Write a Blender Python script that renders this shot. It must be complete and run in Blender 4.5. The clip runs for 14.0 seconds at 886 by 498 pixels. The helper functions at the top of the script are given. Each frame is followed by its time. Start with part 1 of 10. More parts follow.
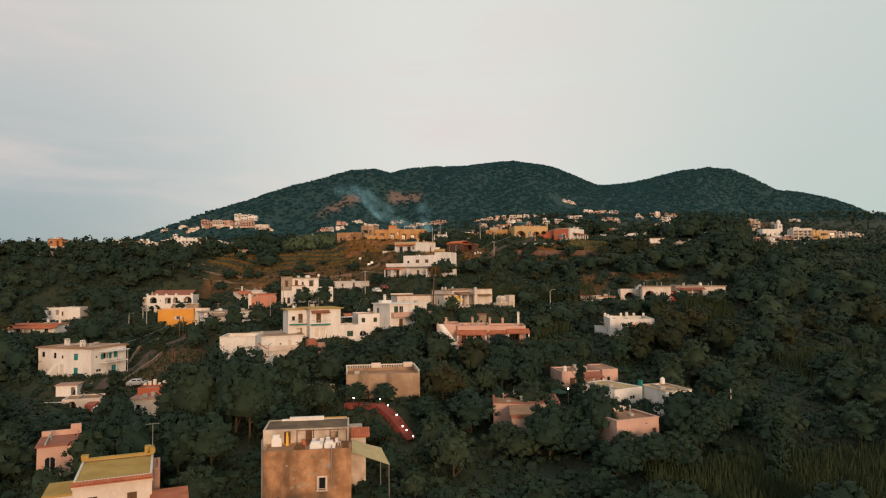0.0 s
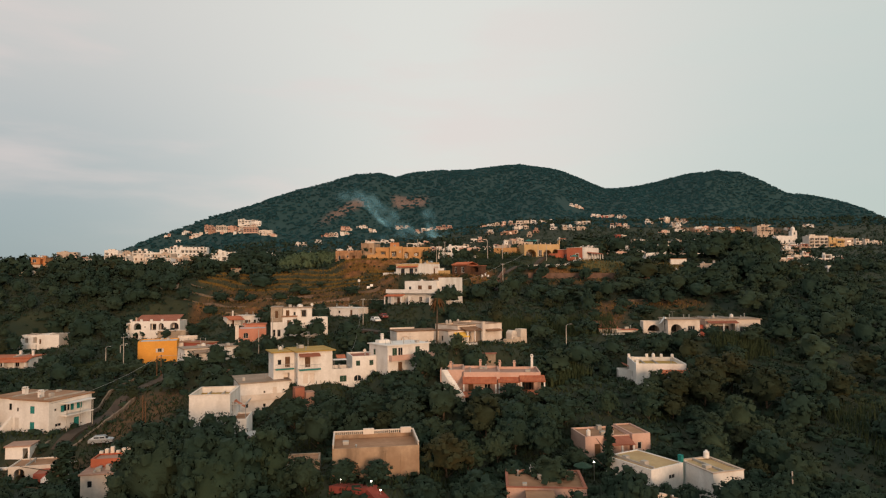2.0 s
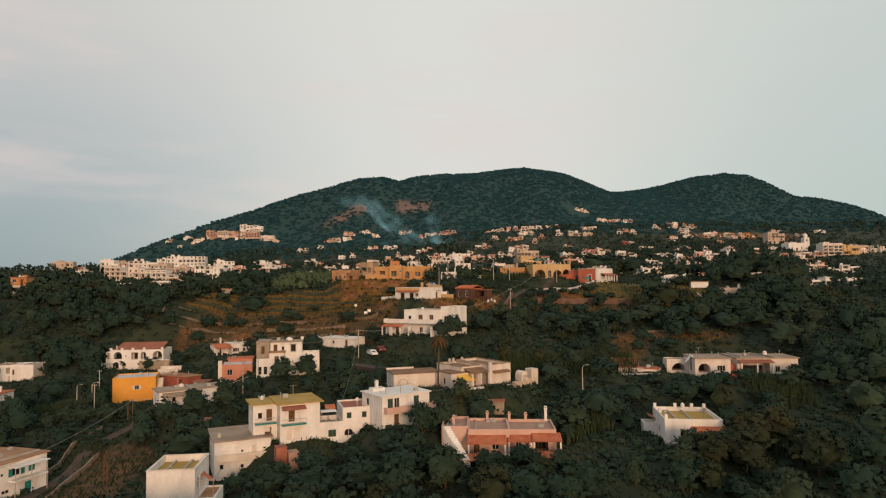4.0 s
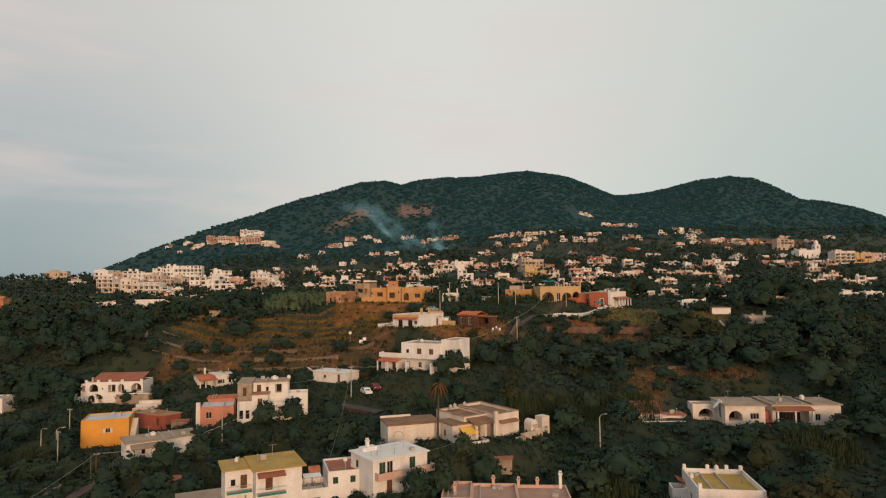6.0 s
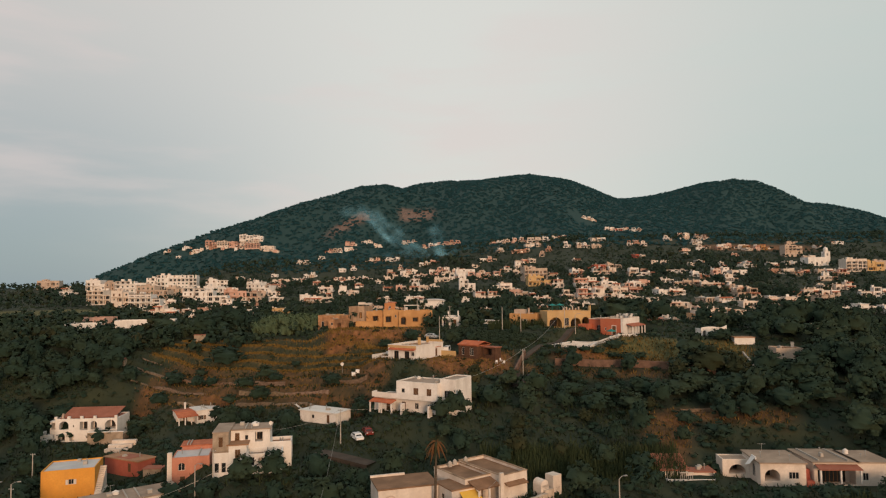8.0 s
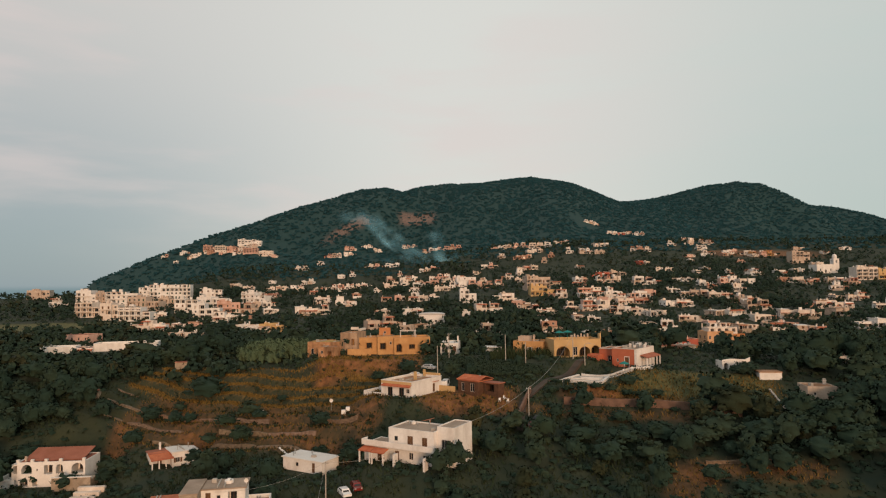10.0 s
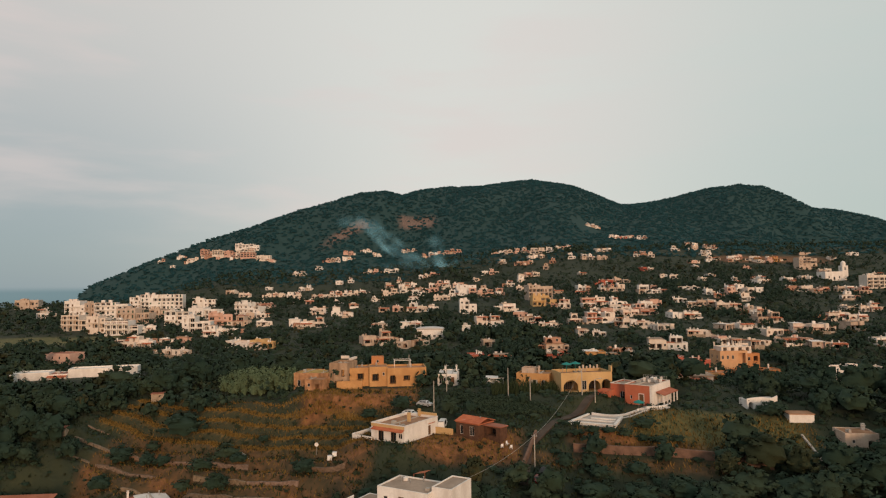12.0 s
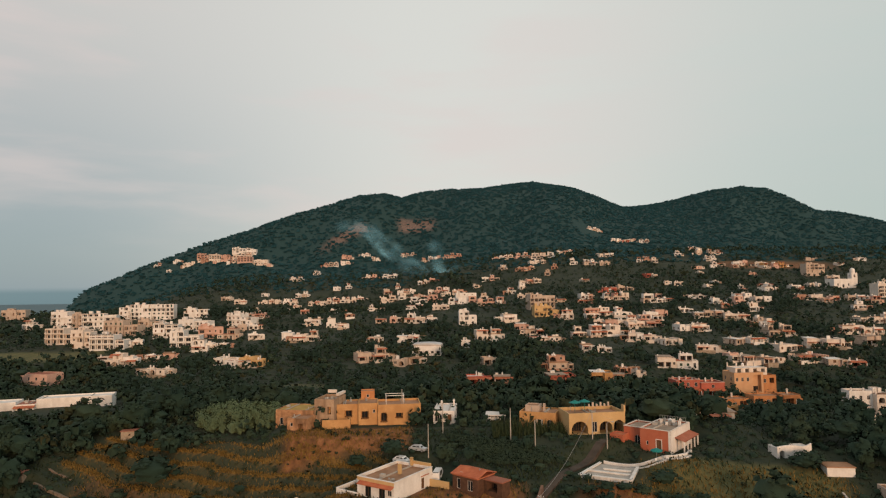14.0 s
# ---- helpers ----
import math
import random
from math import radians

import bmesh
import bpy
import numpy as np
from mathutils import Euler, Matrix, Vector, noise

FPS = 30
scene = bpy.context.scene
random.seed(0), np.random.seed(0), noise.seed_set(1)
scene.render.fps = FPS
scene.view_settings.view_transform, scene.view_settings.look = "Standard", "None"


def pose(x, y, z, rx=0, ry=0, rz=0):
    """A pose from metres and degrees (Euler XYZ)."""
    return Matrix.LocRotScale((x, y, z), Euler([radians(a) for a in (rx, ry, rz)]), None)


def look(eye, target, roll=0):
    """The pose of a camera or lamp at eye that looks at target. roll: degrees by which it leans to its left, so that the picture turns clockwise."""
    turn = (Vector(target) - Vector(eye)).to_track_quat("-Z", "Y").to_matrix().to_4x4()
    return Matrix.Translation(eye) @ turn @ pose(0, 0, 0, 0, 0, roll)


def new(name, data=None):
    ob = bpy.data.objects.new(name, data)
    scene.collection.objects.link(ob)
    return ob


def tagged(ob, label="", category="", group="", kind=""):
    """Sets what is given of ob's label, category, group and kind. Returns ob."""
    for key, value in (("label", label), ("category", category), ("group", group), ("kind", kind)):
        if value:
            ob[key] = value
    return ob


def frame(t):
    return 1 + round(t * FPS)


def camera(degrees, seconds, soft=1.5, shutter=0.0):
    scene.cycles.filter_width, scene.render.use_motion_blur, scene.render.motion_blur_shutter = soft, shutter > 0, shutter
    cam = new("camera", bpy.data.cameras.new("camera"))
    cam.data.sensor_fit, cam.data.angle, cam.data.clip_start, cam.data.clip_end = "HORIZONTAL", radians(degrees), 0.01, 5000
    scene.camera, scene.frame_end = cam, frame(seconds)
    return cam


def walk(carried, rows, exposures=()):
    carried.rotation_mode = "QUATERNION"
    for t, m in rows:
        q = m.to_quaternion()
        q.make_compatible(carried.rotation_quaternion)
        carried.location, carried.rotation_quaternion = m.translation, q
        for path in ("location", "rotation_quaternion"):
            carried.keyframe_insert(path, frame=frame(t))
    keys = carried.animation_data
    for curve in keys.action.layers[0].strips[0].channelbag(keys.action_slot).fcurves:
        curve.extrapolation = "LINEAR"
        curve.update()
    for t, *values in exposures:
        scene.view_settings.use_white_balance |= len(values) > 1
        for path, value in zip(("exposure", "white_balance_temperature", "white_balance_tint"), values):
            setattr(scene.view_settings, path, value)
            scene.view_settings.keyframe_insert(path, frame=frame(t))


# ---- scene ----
cam = camera(69.98, 14.0, soft=1.2)
walk(cam, [
    (0.0, pose(0.000, 0.000, 35.000, 92.615, 0.460, 0.000)),
    (1.0, pose(0.212, 7.878, 38.741, 92.708, 0.490, 0.285)),
    (2.0, pose(0.409, 15.502, 42.426, 92.800, 0.520, 0.529)),
    (3.0, pose(0.596, 22.910, 46.061, 92.890, 0.548, 0.736)),
    (4.0, pose(0.779, 30.143, 49.656, 92.977, 0.574, 0.908)),
    (5.0, pose(0.963, 37.240, 53.220, 93.061, 0.599, 1.050)),
    (6.0, pose(1.154, 44.241, 56.761, 93.141, 0.623, 1.165)),
    (7.0, pose(1.357, 51.186, 60.289, 93.216, 0.645, 1.256)),
    (8.0, pose(1.579, 58.113, 63.810, 93.285, 0.665, 1.326)),
    (9.0, pose(1.824, 65.063, 67.336, 93.348, 0.685, 1.379)),
    (10.0, pose(2.099, 72.076, 70.873, 93.403, 0.702, 1.419)),
    (11.0, pose(2.409, 79.191, 74.431, 93.450, 0.718, 1.447)),
    (12.0, pose(2.760, 86.448, 78.018, 93.489, 0.733, 1.468)),
    (13.0, pose(3.157, 93.886, 81.643, 93.518, 0.747, 1.485)),
    (14.0, pose(3.606, 101.545, 85.315, 93.537, 0.758, 1.502)),
], [(0.0, 0.10), (3.0, 0.09), (5.2, 0.02), (14.0, 0.02)])


# ---------------------------------------------------------------- world, sun
def world_light():
    world = bpy.data.worlds.new("world")
    scene.world = world
    world.use_nodes = True
    nt = world.node_tree
    N, L = nt.nodes.new, nt.links.new
    bg = nt.nodes["Background"]
    sky = N("ShaderNodeTexSky")
    sky.sky_type, sky.sun_disc = "NISHITA", False
    sky.sun_elevation, sky.sun_rotation = radians(9), radians(162)
    co = N("ShaderNodeTexCoord")
    sep = N("ShaderNodeSeparateXYZ")
    L(co.outputs["Generated"], sep.inputs[0])

    def mrange(src, a, b, c=0.0, d=1.0):
        m = N("ShaderNodeMapRange")
        m.interpolation_type = "SMOOTHSTEP"
        for i, v in ((1, a), (2, b), (3, c), (4, d)):
            m.inputs[i].default_value = v
        L(src, m.inputs[0])
        return m.outputs[0]

    def mix(f, a, b):
        m = N("ShaderNodeMix")
        m.data_type = "RGBA"
        if hasattr(f, "links"):
            L(f, m.inputs[0])
        else:
            m.inputs[0].default_value = f
        for i, v in ((6, a), (7, b)):
            if hasattr(v, "links"):
                L(v, m.inputs[i])
            else:
                m.inputs[i].default_value = (*v, 1)
        return m.outputs[2]

    # thin evening cloud: palest straight ahead, pinkish grey to the west, cool grey to the east, grey blue low over the sea
    west = mrange(sep.outputs[0], -0.60, -0.02)
    east = mrange(sep.outputs[0], 0.04, 0.60)
    low = mix(east, mix(west, (0.285, 0.36, 0.395), (0.705, 0.69, 0.64)), (0.49, 0.565, 0.54))
    high = mix(east, mix(west, (0.62, 0.60, 0.57), (0.735, 0.73, 0.68)), (0.60, 0.645, 0.605))
    veil = mix(mrange(sep.outputs[2], -0.02, 0.42), low, high)
    mp = N("ShaderNodeMapping")
    mp.inputs["Rotation"].default_value = (0, radians(14), 0)
    mp.inputs["Scale"].default_value = (1.5, 1.5, 8.0)
    L(co.outputs["Generated"], mp.inputs[0])
    nz = N("ShaderNodeTexNoise")
    nz.inputs["Scale"].default_value, nz.inputs["Detail"].default_value = 1.7, 5.0
    L(mp.outputs[0], nz.inputs["Vector"])
    streak = mrange(nz.outputs[0], 0.42, 0.64, 0.0, 0.5)
    high_up = N("ShaderNodeMath")
    high_up.operation = "MULTIPLY"
    L(streak, high_up.inputs[0])
    L(mrange(sep.outputs[2], 0.03, 0.16), high_up.inputs[1])
    pink = N("ShaderNodeMath")
    pink.operation = "MULTIPLY"
    L(high_up.outputs[0], pink.inputs[0])
    L(mrange(sep.outputs[0], -0.1, 0.45, 1.0, 0.1), pink.inputs[1])
    veil = mix(pink.outputs[0], veil, (0.76, 0.635, 0.60))
    dim = N("ShaderNodeVectorMath")
    dim.operation = "SCALE"
    dim.inputs[3].default_value = 0.1
    L(sky.outputs[0], dim.inputs[0])
    soft = mix(0.9, dim.outputs[0], veil)
    # backdrop colour for hazy water, raised past the horizon to fit the camera's view
    sea = mix(mrange(sep.outputs[2], -0.05, -0.001), (0.10, 0.16, 0.17), (0.185, 0.265, 0.285))
    final = mix(mrange(sep.outputs[2], -0.001, 0.009), sea, soft)
    L(final, bg.inputs[0])
    bg.inputs[1].default_value = 1.0


world_light()
sun = new("sun", bpy.data.lights.new("sun", "SUN"))
sun.data.energy, sun.data.angle, sun.data.color = 2.35, radians(16), (1.0, 0.605, 0.36)
sun.matrix_world = look((45, -140, 24), (0, 0, 0))


# ---------------------------------------------------------------- materials
def mottled(name, a, b, scale=1.0, rough=0.85, bump=0.3, streak=None, fine=8.0, vary=0.0, metal=0.0, spread=(0.35, 0.65), runs=0.26):
    """A surface that wavers between two colours at two sizes, with grain; streak: a third colour in upright runs."""
    m = bpy.data.materials.new(name)
    m.use_nodes = True
    nt = m.node_tree
    N, L = nt.nodes.new, nt.links.new
    bs = nt.nodes["Principled BSDF"]
    bs.inputs["Roughness"].default_value, bs.inputs["Metallic"].default_value = rough, metal
    bs.inputs["Specular IOR Level"].default_value = 0.3
    geo = N("ShaderNodeNewGeometry")

    def noise_of(size, detail, vec=None):
        n = N("ShaderNodeTexNoise")
        n.inputs["Scale"].default_value, n.inputs["Detail"].default_value = size, detail
        L(vec or geo.outputs["Position"], n.inputs["Vector"])
        r = N("ShaderNodeMapRange")
        r.inputs[1].default_value, r.inputs[2].default_value = spread
        L(n.outputs[0], r.inputs[0])
        return n.outputs[0], r.outputs[0]

    def mix(f, x, y):
        n = N("ShaderNodeMix")
        n.data_type = "RGBA"
        L(f, n.inputs[0])
        for i, v in ((6, x), (7, y)):
            if hasattr(v, "links"):
                L(v, n.inputs[i])
            else:
                n.inputs[i].default_value = (*v, 1)
        return n.outputs[2]

    _, f1 = noise_of(scale, 5.0)
    raw, f2 = noise_of(scale * fine, 3.0)
    col = mix(f1, a, b)
    mid = tuple(0.5 * (p + q) * 0.8 for p, q in zip(a, b))
    half = N("ShaderNodeMath")
    half.operation = "MULTIPLY"
    half.inputs[1].default_value = 0.45
    L(f2, half.inputs[0])
    col = mix(half.outputs[0], col, mid)
    if streak:
        mp = N("ShaderNodeMapping")
        mp.inputs["Scale"].default_value = (0.55, 0.55, 0.16)
        L(geo.outputs["Position"], mp.inputs[0])
        _, f3 = noise_of(1.0, 5.0, mp.outputs[0])
        k = N("ShaderNodeMath")
        k.operation = "POWER"
        k.inputs[1].default_value = 2.2
        L(f3, k.inputs[0])
        k2 = N("ShaderNodeMath")
        k2.operation = "MULTIPLY"
        k2.inputs[1].default_value = runs
        L(k.outputs[0], k2.inputs[0])
        col = mix(k2.outputs[0], col, streak)
    if vary:
        info = N("ShaderNodeObjectInfo")
        hsv = N("ShaderNodeHueSaturation")
        for i, (p, q) in enumerate(((0.5 - 0.03 * vary, 0.5 + 0.03 * vary), (1 - 0.3 * vary, 1 + 0.2 * vary), (1 - 0.45 * vary, 1 + 0.45 * vary))):
            r = N("ShaderNodeMapRange")
            r.inputs[3].default_value, r.inputs[4].default_value = p, q
            w = N("ShaderNodeMath")
            w.operation = "FRACT"
            mu = N("ShaderNodeMath")
            mu.operation = "MULTIPLY"
            mu.inputs[1].default_value = (1.0, 7.3, 13.7)[i]
            L(info.outputs["Random"], mu.inputs[0])
            L(mu.outputs[0], w.inputs[0])
            L(w.outputs[0], r.inputs[0])
            L(r.outputs[0], hsv.inputs[i])
        L(col, hsv.inputs["Color"])
        col = hsv.outputs[0]
    L(col, bs.inputs["Base Color"])
    if bump:
        bp = N("ShaderNodeBump")
        bp.inputs["Strength"].default_value, bp.inputs["Distance"].default_value = bump, 0.03
        L(raw, bp.inputs["Height"])
        L(bp.outputs[0], bs.inputs["Normal"])
    return m


def foliage(name, a, b, c, rough=0.75):
    """Leaves: every clump and every plant has its own green."""
    m = bpy.data.materials.new(name)
    m.use_nodes = True
    nt = m.node_tree
    N, L = nt.nodes.new, nt.links.new
    bs = nt.nodes["Principled BSDF"]
    bs.inputs["Roughness"].default_value = rough
    bs.inputs["Specular IOR Level"].default_value = 0.06
    geo, info = N("ShaderNodeNewGeometry"), N("ShaderNodeObjectInfo")
    nz = N("ShaderNodeTexNoise")
    nz.inputs["Scale"].default_value, nz.inputs["Detail"].default_value = 0.06, 4.0
    L(geo.outputs["Position"], nz.inputs["Vector"])
    ramp = N("ShaderNodeValToRGB")
    ramp.color_ramp.elements[0].color, ramp.color_ramp.elements[1].color = (*a, 1), (*c, 1)
    e = ramp.color_ramp.elements.new(0.55)
    e.color = (*b, 1)
    add = N("ShaderNodeMath")
    add.operation = "MULTIPLY_ADD"
    add.inputs[1].default_value = 0.14
    L(geo.outputs["Random Per Island"], add.inputs[0])
    k = N("ShaderNodeMath")
    k.operation = "MULTIPLY_ADD"
    k.inputs[1].default_value, k.inputs[2].default_value = 1.1, -0.3
    L(nz.outputs[0], k.inputs[0])
    L(k.outputs[0], add.inputs[2])
    last = add.outputs[0]
    for size, weight in ((0.45, 0.6), (3.0, 0.5)):
        fine = N("ShaderNodeTexNoise")
        fine.inputs["Scale"].default_value, fine.inputs["Detail"].default_value = size, 3.0
        L(geo.outputs["Position"], fine.inputs["Vector"])
        off = N("ShaderNodeMath")
        off.operation = "MULTIPLY_ADD"
        off.inputs[1].default_value, off.inputs[2].default_value = weight, -0.5 * weight
        L(fine.outputs[0], off.inputs[0])
        sm = N("ShaderNodeMath")
        sm.operation = "ADD"
        L(off.outputs[0], sm.inputs[0])
        L(last, sm.inputs[1])
        last = sm.outputs[0]
    ad2 = N("ShaderNodeMath")
    ad2.operation = "MULTIPLY_ADD"
    ad2.inputs[1].default_value = 0.3
    L(info.outputs["Random"], ad2.inputs[0])
    L(last, ad2.inputs[2])
    L(ad2.outputs[0], ramp.inputs[0])
    bp = N("ShaderNodeBump")
    bp.inputs["Strength"].default_value, bp.inputs["Distance"].default_value = 0.3, 0.12
    L(fine.outputs[0], bp.inputs["Height"])
    L(bp.outputs[0], bs.inputs["Normal"])
    L(ramp.outputs[0], bs.inputs["Base Color"])
    return m


def glossy(name, rgb, rough=0.2, metal=0.0, emit=0.0):
    m = bpy.data.materials.new(name)
    m.use_nodes = True
    bs = m.node_tree.nodes["Principled BSDF"]
    bs.inputs["Base Color"].default_value = (*rgb, 1)
    bs.inputs["Roughness"].default_value, bs.inputs["Metallic"].default_value = rough, metal
    if emit:
        bs.inputs["Emission Color"].default_value = (*rgb, 1)
        bs.inputs["Emission Strength"].default_value = emit
    return m


WALL = {
    "white": mottled("white plaster", (0.70, 0.66, 0.61), (0.79, 0.76, 0.72), 0.45, streak=(0.36, 0.31, 0.26), fine=6),
    "cream": mottled("cream plaster", (0.62, 0.53, 0.45), (0.73, 0.65, 0.57), 0.45, streak=(0.32, 0.26, 0.20), fine=6),
    "sand": mottled("sand plaster", (0.44, 0.34, 0.27), (0.56, 0.45, 0.36), 0.45, streak=(0.24, 0.19, 0.14), fine=6),
    "ochre": mottled("ochre plaster", (0.42, 0.22, 0.085), (0.54, 0.31, 0.13), 0.4, streak=(0.34, 0.17, 0.07), fine=6),
    "orange": mottled("orange plaster", (0.66, 0.29, 0.045), (0.72, 0.34, 0.06), 0.35, streak=(0.50, 0.22, 0.05)),
    "apricot": mottled("sun-bleached apricot plaster", (0.42, 0.17, 0.065), (0.52, 0.24, 0.10), 0.5, streak=(0.26, 0.12, 0.06), fine=6, runs=0.4),
    "yellow": mottled("yellow plaster", (0.48, 0.31, 0.14), (0.57, 0.39, 0.19), 0.4, streak=(0.5, 0.34, 0.15)),
    "peach": mottled("peach plaster", (0.52, 0.29, 0.15), (0.60, 0.36, 0.20), 0.45, streak=(0.48, 0.3, 0.18)),
    "pink": mottled("pink plaster", (0.52, 0.33, 0.26), (0.62, 0.41, 0.33), 0.45, streak=(0.48, 0.28, 0.22)),
    "salmon": mottled("salmon plaster", (0.40, 0.105, 0.055), (0.48, 0.15, 0.08), 0.35, streak=(0.36, 0.13, 0.08)),
    "coral": mottled("faded coral plaster", (0.46, 0.19, 0.125), (0.55, 0.25, 0.17), 0.4, streak=(0.36, 0.16, 0.11), fine=6),
    "rose": mottled("faded rose plaster", (0.36, 0.20, 0.14), (0.46, 0.28, 0.20), 0.45, streak=(0.26, 0.15, 0.11), fine=6),
    "timber": mottled("dark stained timber", (0.07, 0.035, 0.02), (0.12, 0.06, 0.035), 1.5, streak=(0.05, 0.03, 0.02)),
    "red": mottled("red plaster", (0.33, 0.085, 0.055), (0.42, 0.12, 0.08), 0.35, streak=(0.25, 0.07, 0.05)),
    "old": mottled("weathered ochre render", (0.29, 0.145, 0.07), (0.54, 0.30, 0.155), 0.9, streak=(0.10, 0.06, 0.035), fine=5, bump=0.6, runs=0.75),
    "dirty": mottled("dirty cream plaster", (0.42, 0.33, 0.25), (0.66, 0.56, 0.46), 0.7, streak=(0.16, 0.12, 0.085), fine=5, bump=0.4, runs=0.6),
    "tuff": mottled("stained tan render", (0.29, 0.19, 0.12), (0.44, 0.31, 0.205), 0.5, streak=(0.13, 0.09, 0.06), fine=5, bump=0.5, runs=0.65),
    "stone": mottled("tuff stone", (0.26, 0.20, 0.14), (0.42, 0.34, 0.26), 0.9, streak=(0.16, 0.13, 0.10), fine=6, bump=0.9),
}
ROOF = {
    "grey": mottled("grey roof screed", (0.25, 0.185, 0.135), (0.38, 0.29, 0.22), 0.3, bump=0.2, fine=5),
    "tan": mottled("sun-dried roof screed", (0.26, 0.135, 0.07), (0.40, 0.225, 0.13), 0.3, bump=0.2, fine=5),
    "white": mottled("whitewashed roof", (0.66, 0.62, 0.57), (0.74, 0.71, 0.67), 0.3, bump=0.1),
    "moss": mottled("mossy yellow roof", (0.34, 0.21, 0.05), (0.45, 0.30, 0.085), 0.4, bump=0.2, fine=5),
    "sandy": mottled("ochre roof screed", (0.40, 0.27, 0.13), (0.50, 0.36, 0.19), 0.4, bump=0.2, fine=5),
    "silver": mottled("silver roof coating", (0.46, 0.46, 0.46), (0.58, 0.57, 0.56), 0.4, rough=0.5, bump=0.1),
    "tile": mottled("terracotta tiles", (0.36, 0.10, 0.05), (0.50, 0.17, 0.08), 0.8, bump=0.5, fine=6),
    "rose": mottled("faded pink roof screed", (0.34, 0.20, 0.15), (0.44, 0.28, 0.21), 0.4, bump=0.2, fine=5),
    "umber": mottled("brown roof screed", (0.17, 0.095, 0.052), (0.29, 0.165, 0.095), 0.35, bump=0.2, fine=5),
    "dark": mottled("weathered brown roof", (0.09, 0.065, 0.04), (0.19, 0.125, 0.07), 0.5, bump=0.3, fine=5),
    "brick": mottled("red-brown roof paint", (0.28, 0.10, 0.06), (0.36, 0.14, 0.09), 0.4, bump=0.2),
}
GLASS = glossy("dark window glass", (0.015, 0.018, 0.02), 0.12)
FRAME = mottled("painted window frame", (0.55, 0.5, 0.45), (0.62, 0.58, 0.53), 2.0, bump=0.0)
BROWN = mottled("brown wood", (0.09, 0.045, 0.02), (0.15, 0.08, 0.04), 2.0, bump=0.2)
GREENW = mottled("dark green shutter paint", (0.02, 0.05, 0.03), (0.03, 0.07, 0.045), 2.0, bump=0.1)
TEAL = mottled("teal shutter paint", (0.01, 0.17, 0.16), (0.02, 0.22, 0.2), 2.0, bump=0.1)
METAL = mottled("grey galvanised metal", (0.30, 0.30, 0.29), (0.40, 0.40, 0.38), 3.0, rough=0.45, bump=0.05, metal=0.5)
CONCRETE = mottled("concrete", (0.34, 0.31, 0.27), (0.46, 0.42, 0.37), 0.6, bump=0.3)
BARK = mottled("bark", (0.06, 0.045, 0.03), (0.11, 0.085, 0.06), 2.5, bump=0.8)
LEAF = [foliage("broad leaves", (0.023, 0.040, 0.028), (0.027, 0.046, 0.030), (0.042, 0.060, 0.031)),
        foliage("olive leaves", (0.028, 0.044, 0.029), (0.038, 0.056, 0.033), (0.064, 0.080, 0.041)),
        foliage("rusty leaves", (0.022, 0.032, 0.018), (0.038, 0.043, 0.021), (0.074, 0.060, 0.025))]
REED = foliage("reeds", (0.030, 0.044, 0.022), (0.046, 0.062, 0.029), (0.080, 0.090, 0.042))
DRYLEAF = foliage("withered fronds", (0.07, 0.036, 0.016), (0.13, 0.062, 0.026), (0.20, 0.095, 0.04))
CANE = foliage("cane hedge", (0.075, 0.105, 0.052), (0.115, 0.15, 0.075), (0.16, 0.19, 0.10))
STRAW = foliage("dry grass", (0.10, 0.068, 0.022), (0.19, 0.118, 0.033), (0.27, 0.165, 0.046))
ROUGH = foliage("rough grass", (0.018, 0.030, 0.016), (0.029, 0.042, 0.020), (0.054, 0.060, 0.026))
# far haze is put into this leaf colour as a teal tint
HAZYWOOD = foliage("wooded mountain side with haze tint", (0.021, 0.067, 0.073), (0.025, 0.076, 0.080), (0.033, 0.088, 0.084))
SEA = mottled("sea", (0.07, 0.125, 0.145), (0.085, 0.145, 0.165), 0.01, rough=0.6, bump=0.15, fine=30)
SEA.node_tree.nodes["Principled BSDF"].inputs["Specular IOR Level"].default_value = 0.1
ROADM = mottled("worn lane", (0.045, 0.035, 0.027), (0.085, 0.065, 0.05), 0.5, bump=0.2)
WALLSTONE = mottled("dry stone", (0.12, 0.085, 0.058), (0.25, 0.18, 0.125), 1.6, bump=0.8, vary=0.5)
WALLBLOCK = mottled("pinkish brown block wall", (0.11, 0.066, 0.048), (0.20, 0.12, 0.085), 0.8, bump=0.5, streak=(0.10, 0.07, 0.05))
WHITEP = glossy("white car paint", (0.75, 0.75, 0.74), 0.25)
REDP = glossy("red car paint", (0.16, 0.02, 0.015), 0.25)
GREYP = glossy("silver car paint", (0.45, 0.46, 0.47), 0.25, 0.4)
RUBBER = glossy("black rubber", (0.02, 0.02, 0.02), 0.8)
CANVAS = mottled("yellow canvas", (0.72, 0.42, 0.06), (0.78, 0.48, 0.09), 1.0, bump=0.0)
WHITECLOTH = mottled("white canvas", (0.76, 0.75, 0.72), (0.8, 0.79, 0.77), 1.0, bump=0.0)
LAMP = glossy("lit lamp glass", (1.0, 0.9, 0.75), 0.3, emit=9.0)


# ---------------------------------------------------------------- the land
def smooth(a):
    a = np.clip(a, 0, 1)
    return a * a * (3 - 2 * a)


def hump(x, y, cx, cy, left, right, near, far):
    sx = np.where(x < cx, left, right)
    sy = np.where(y < cy, near, far)
    return np.exp(-0.5 * ((x - cx) / sx) ** 2 - 0.5 * ((y - cy) / sy) ** 2)


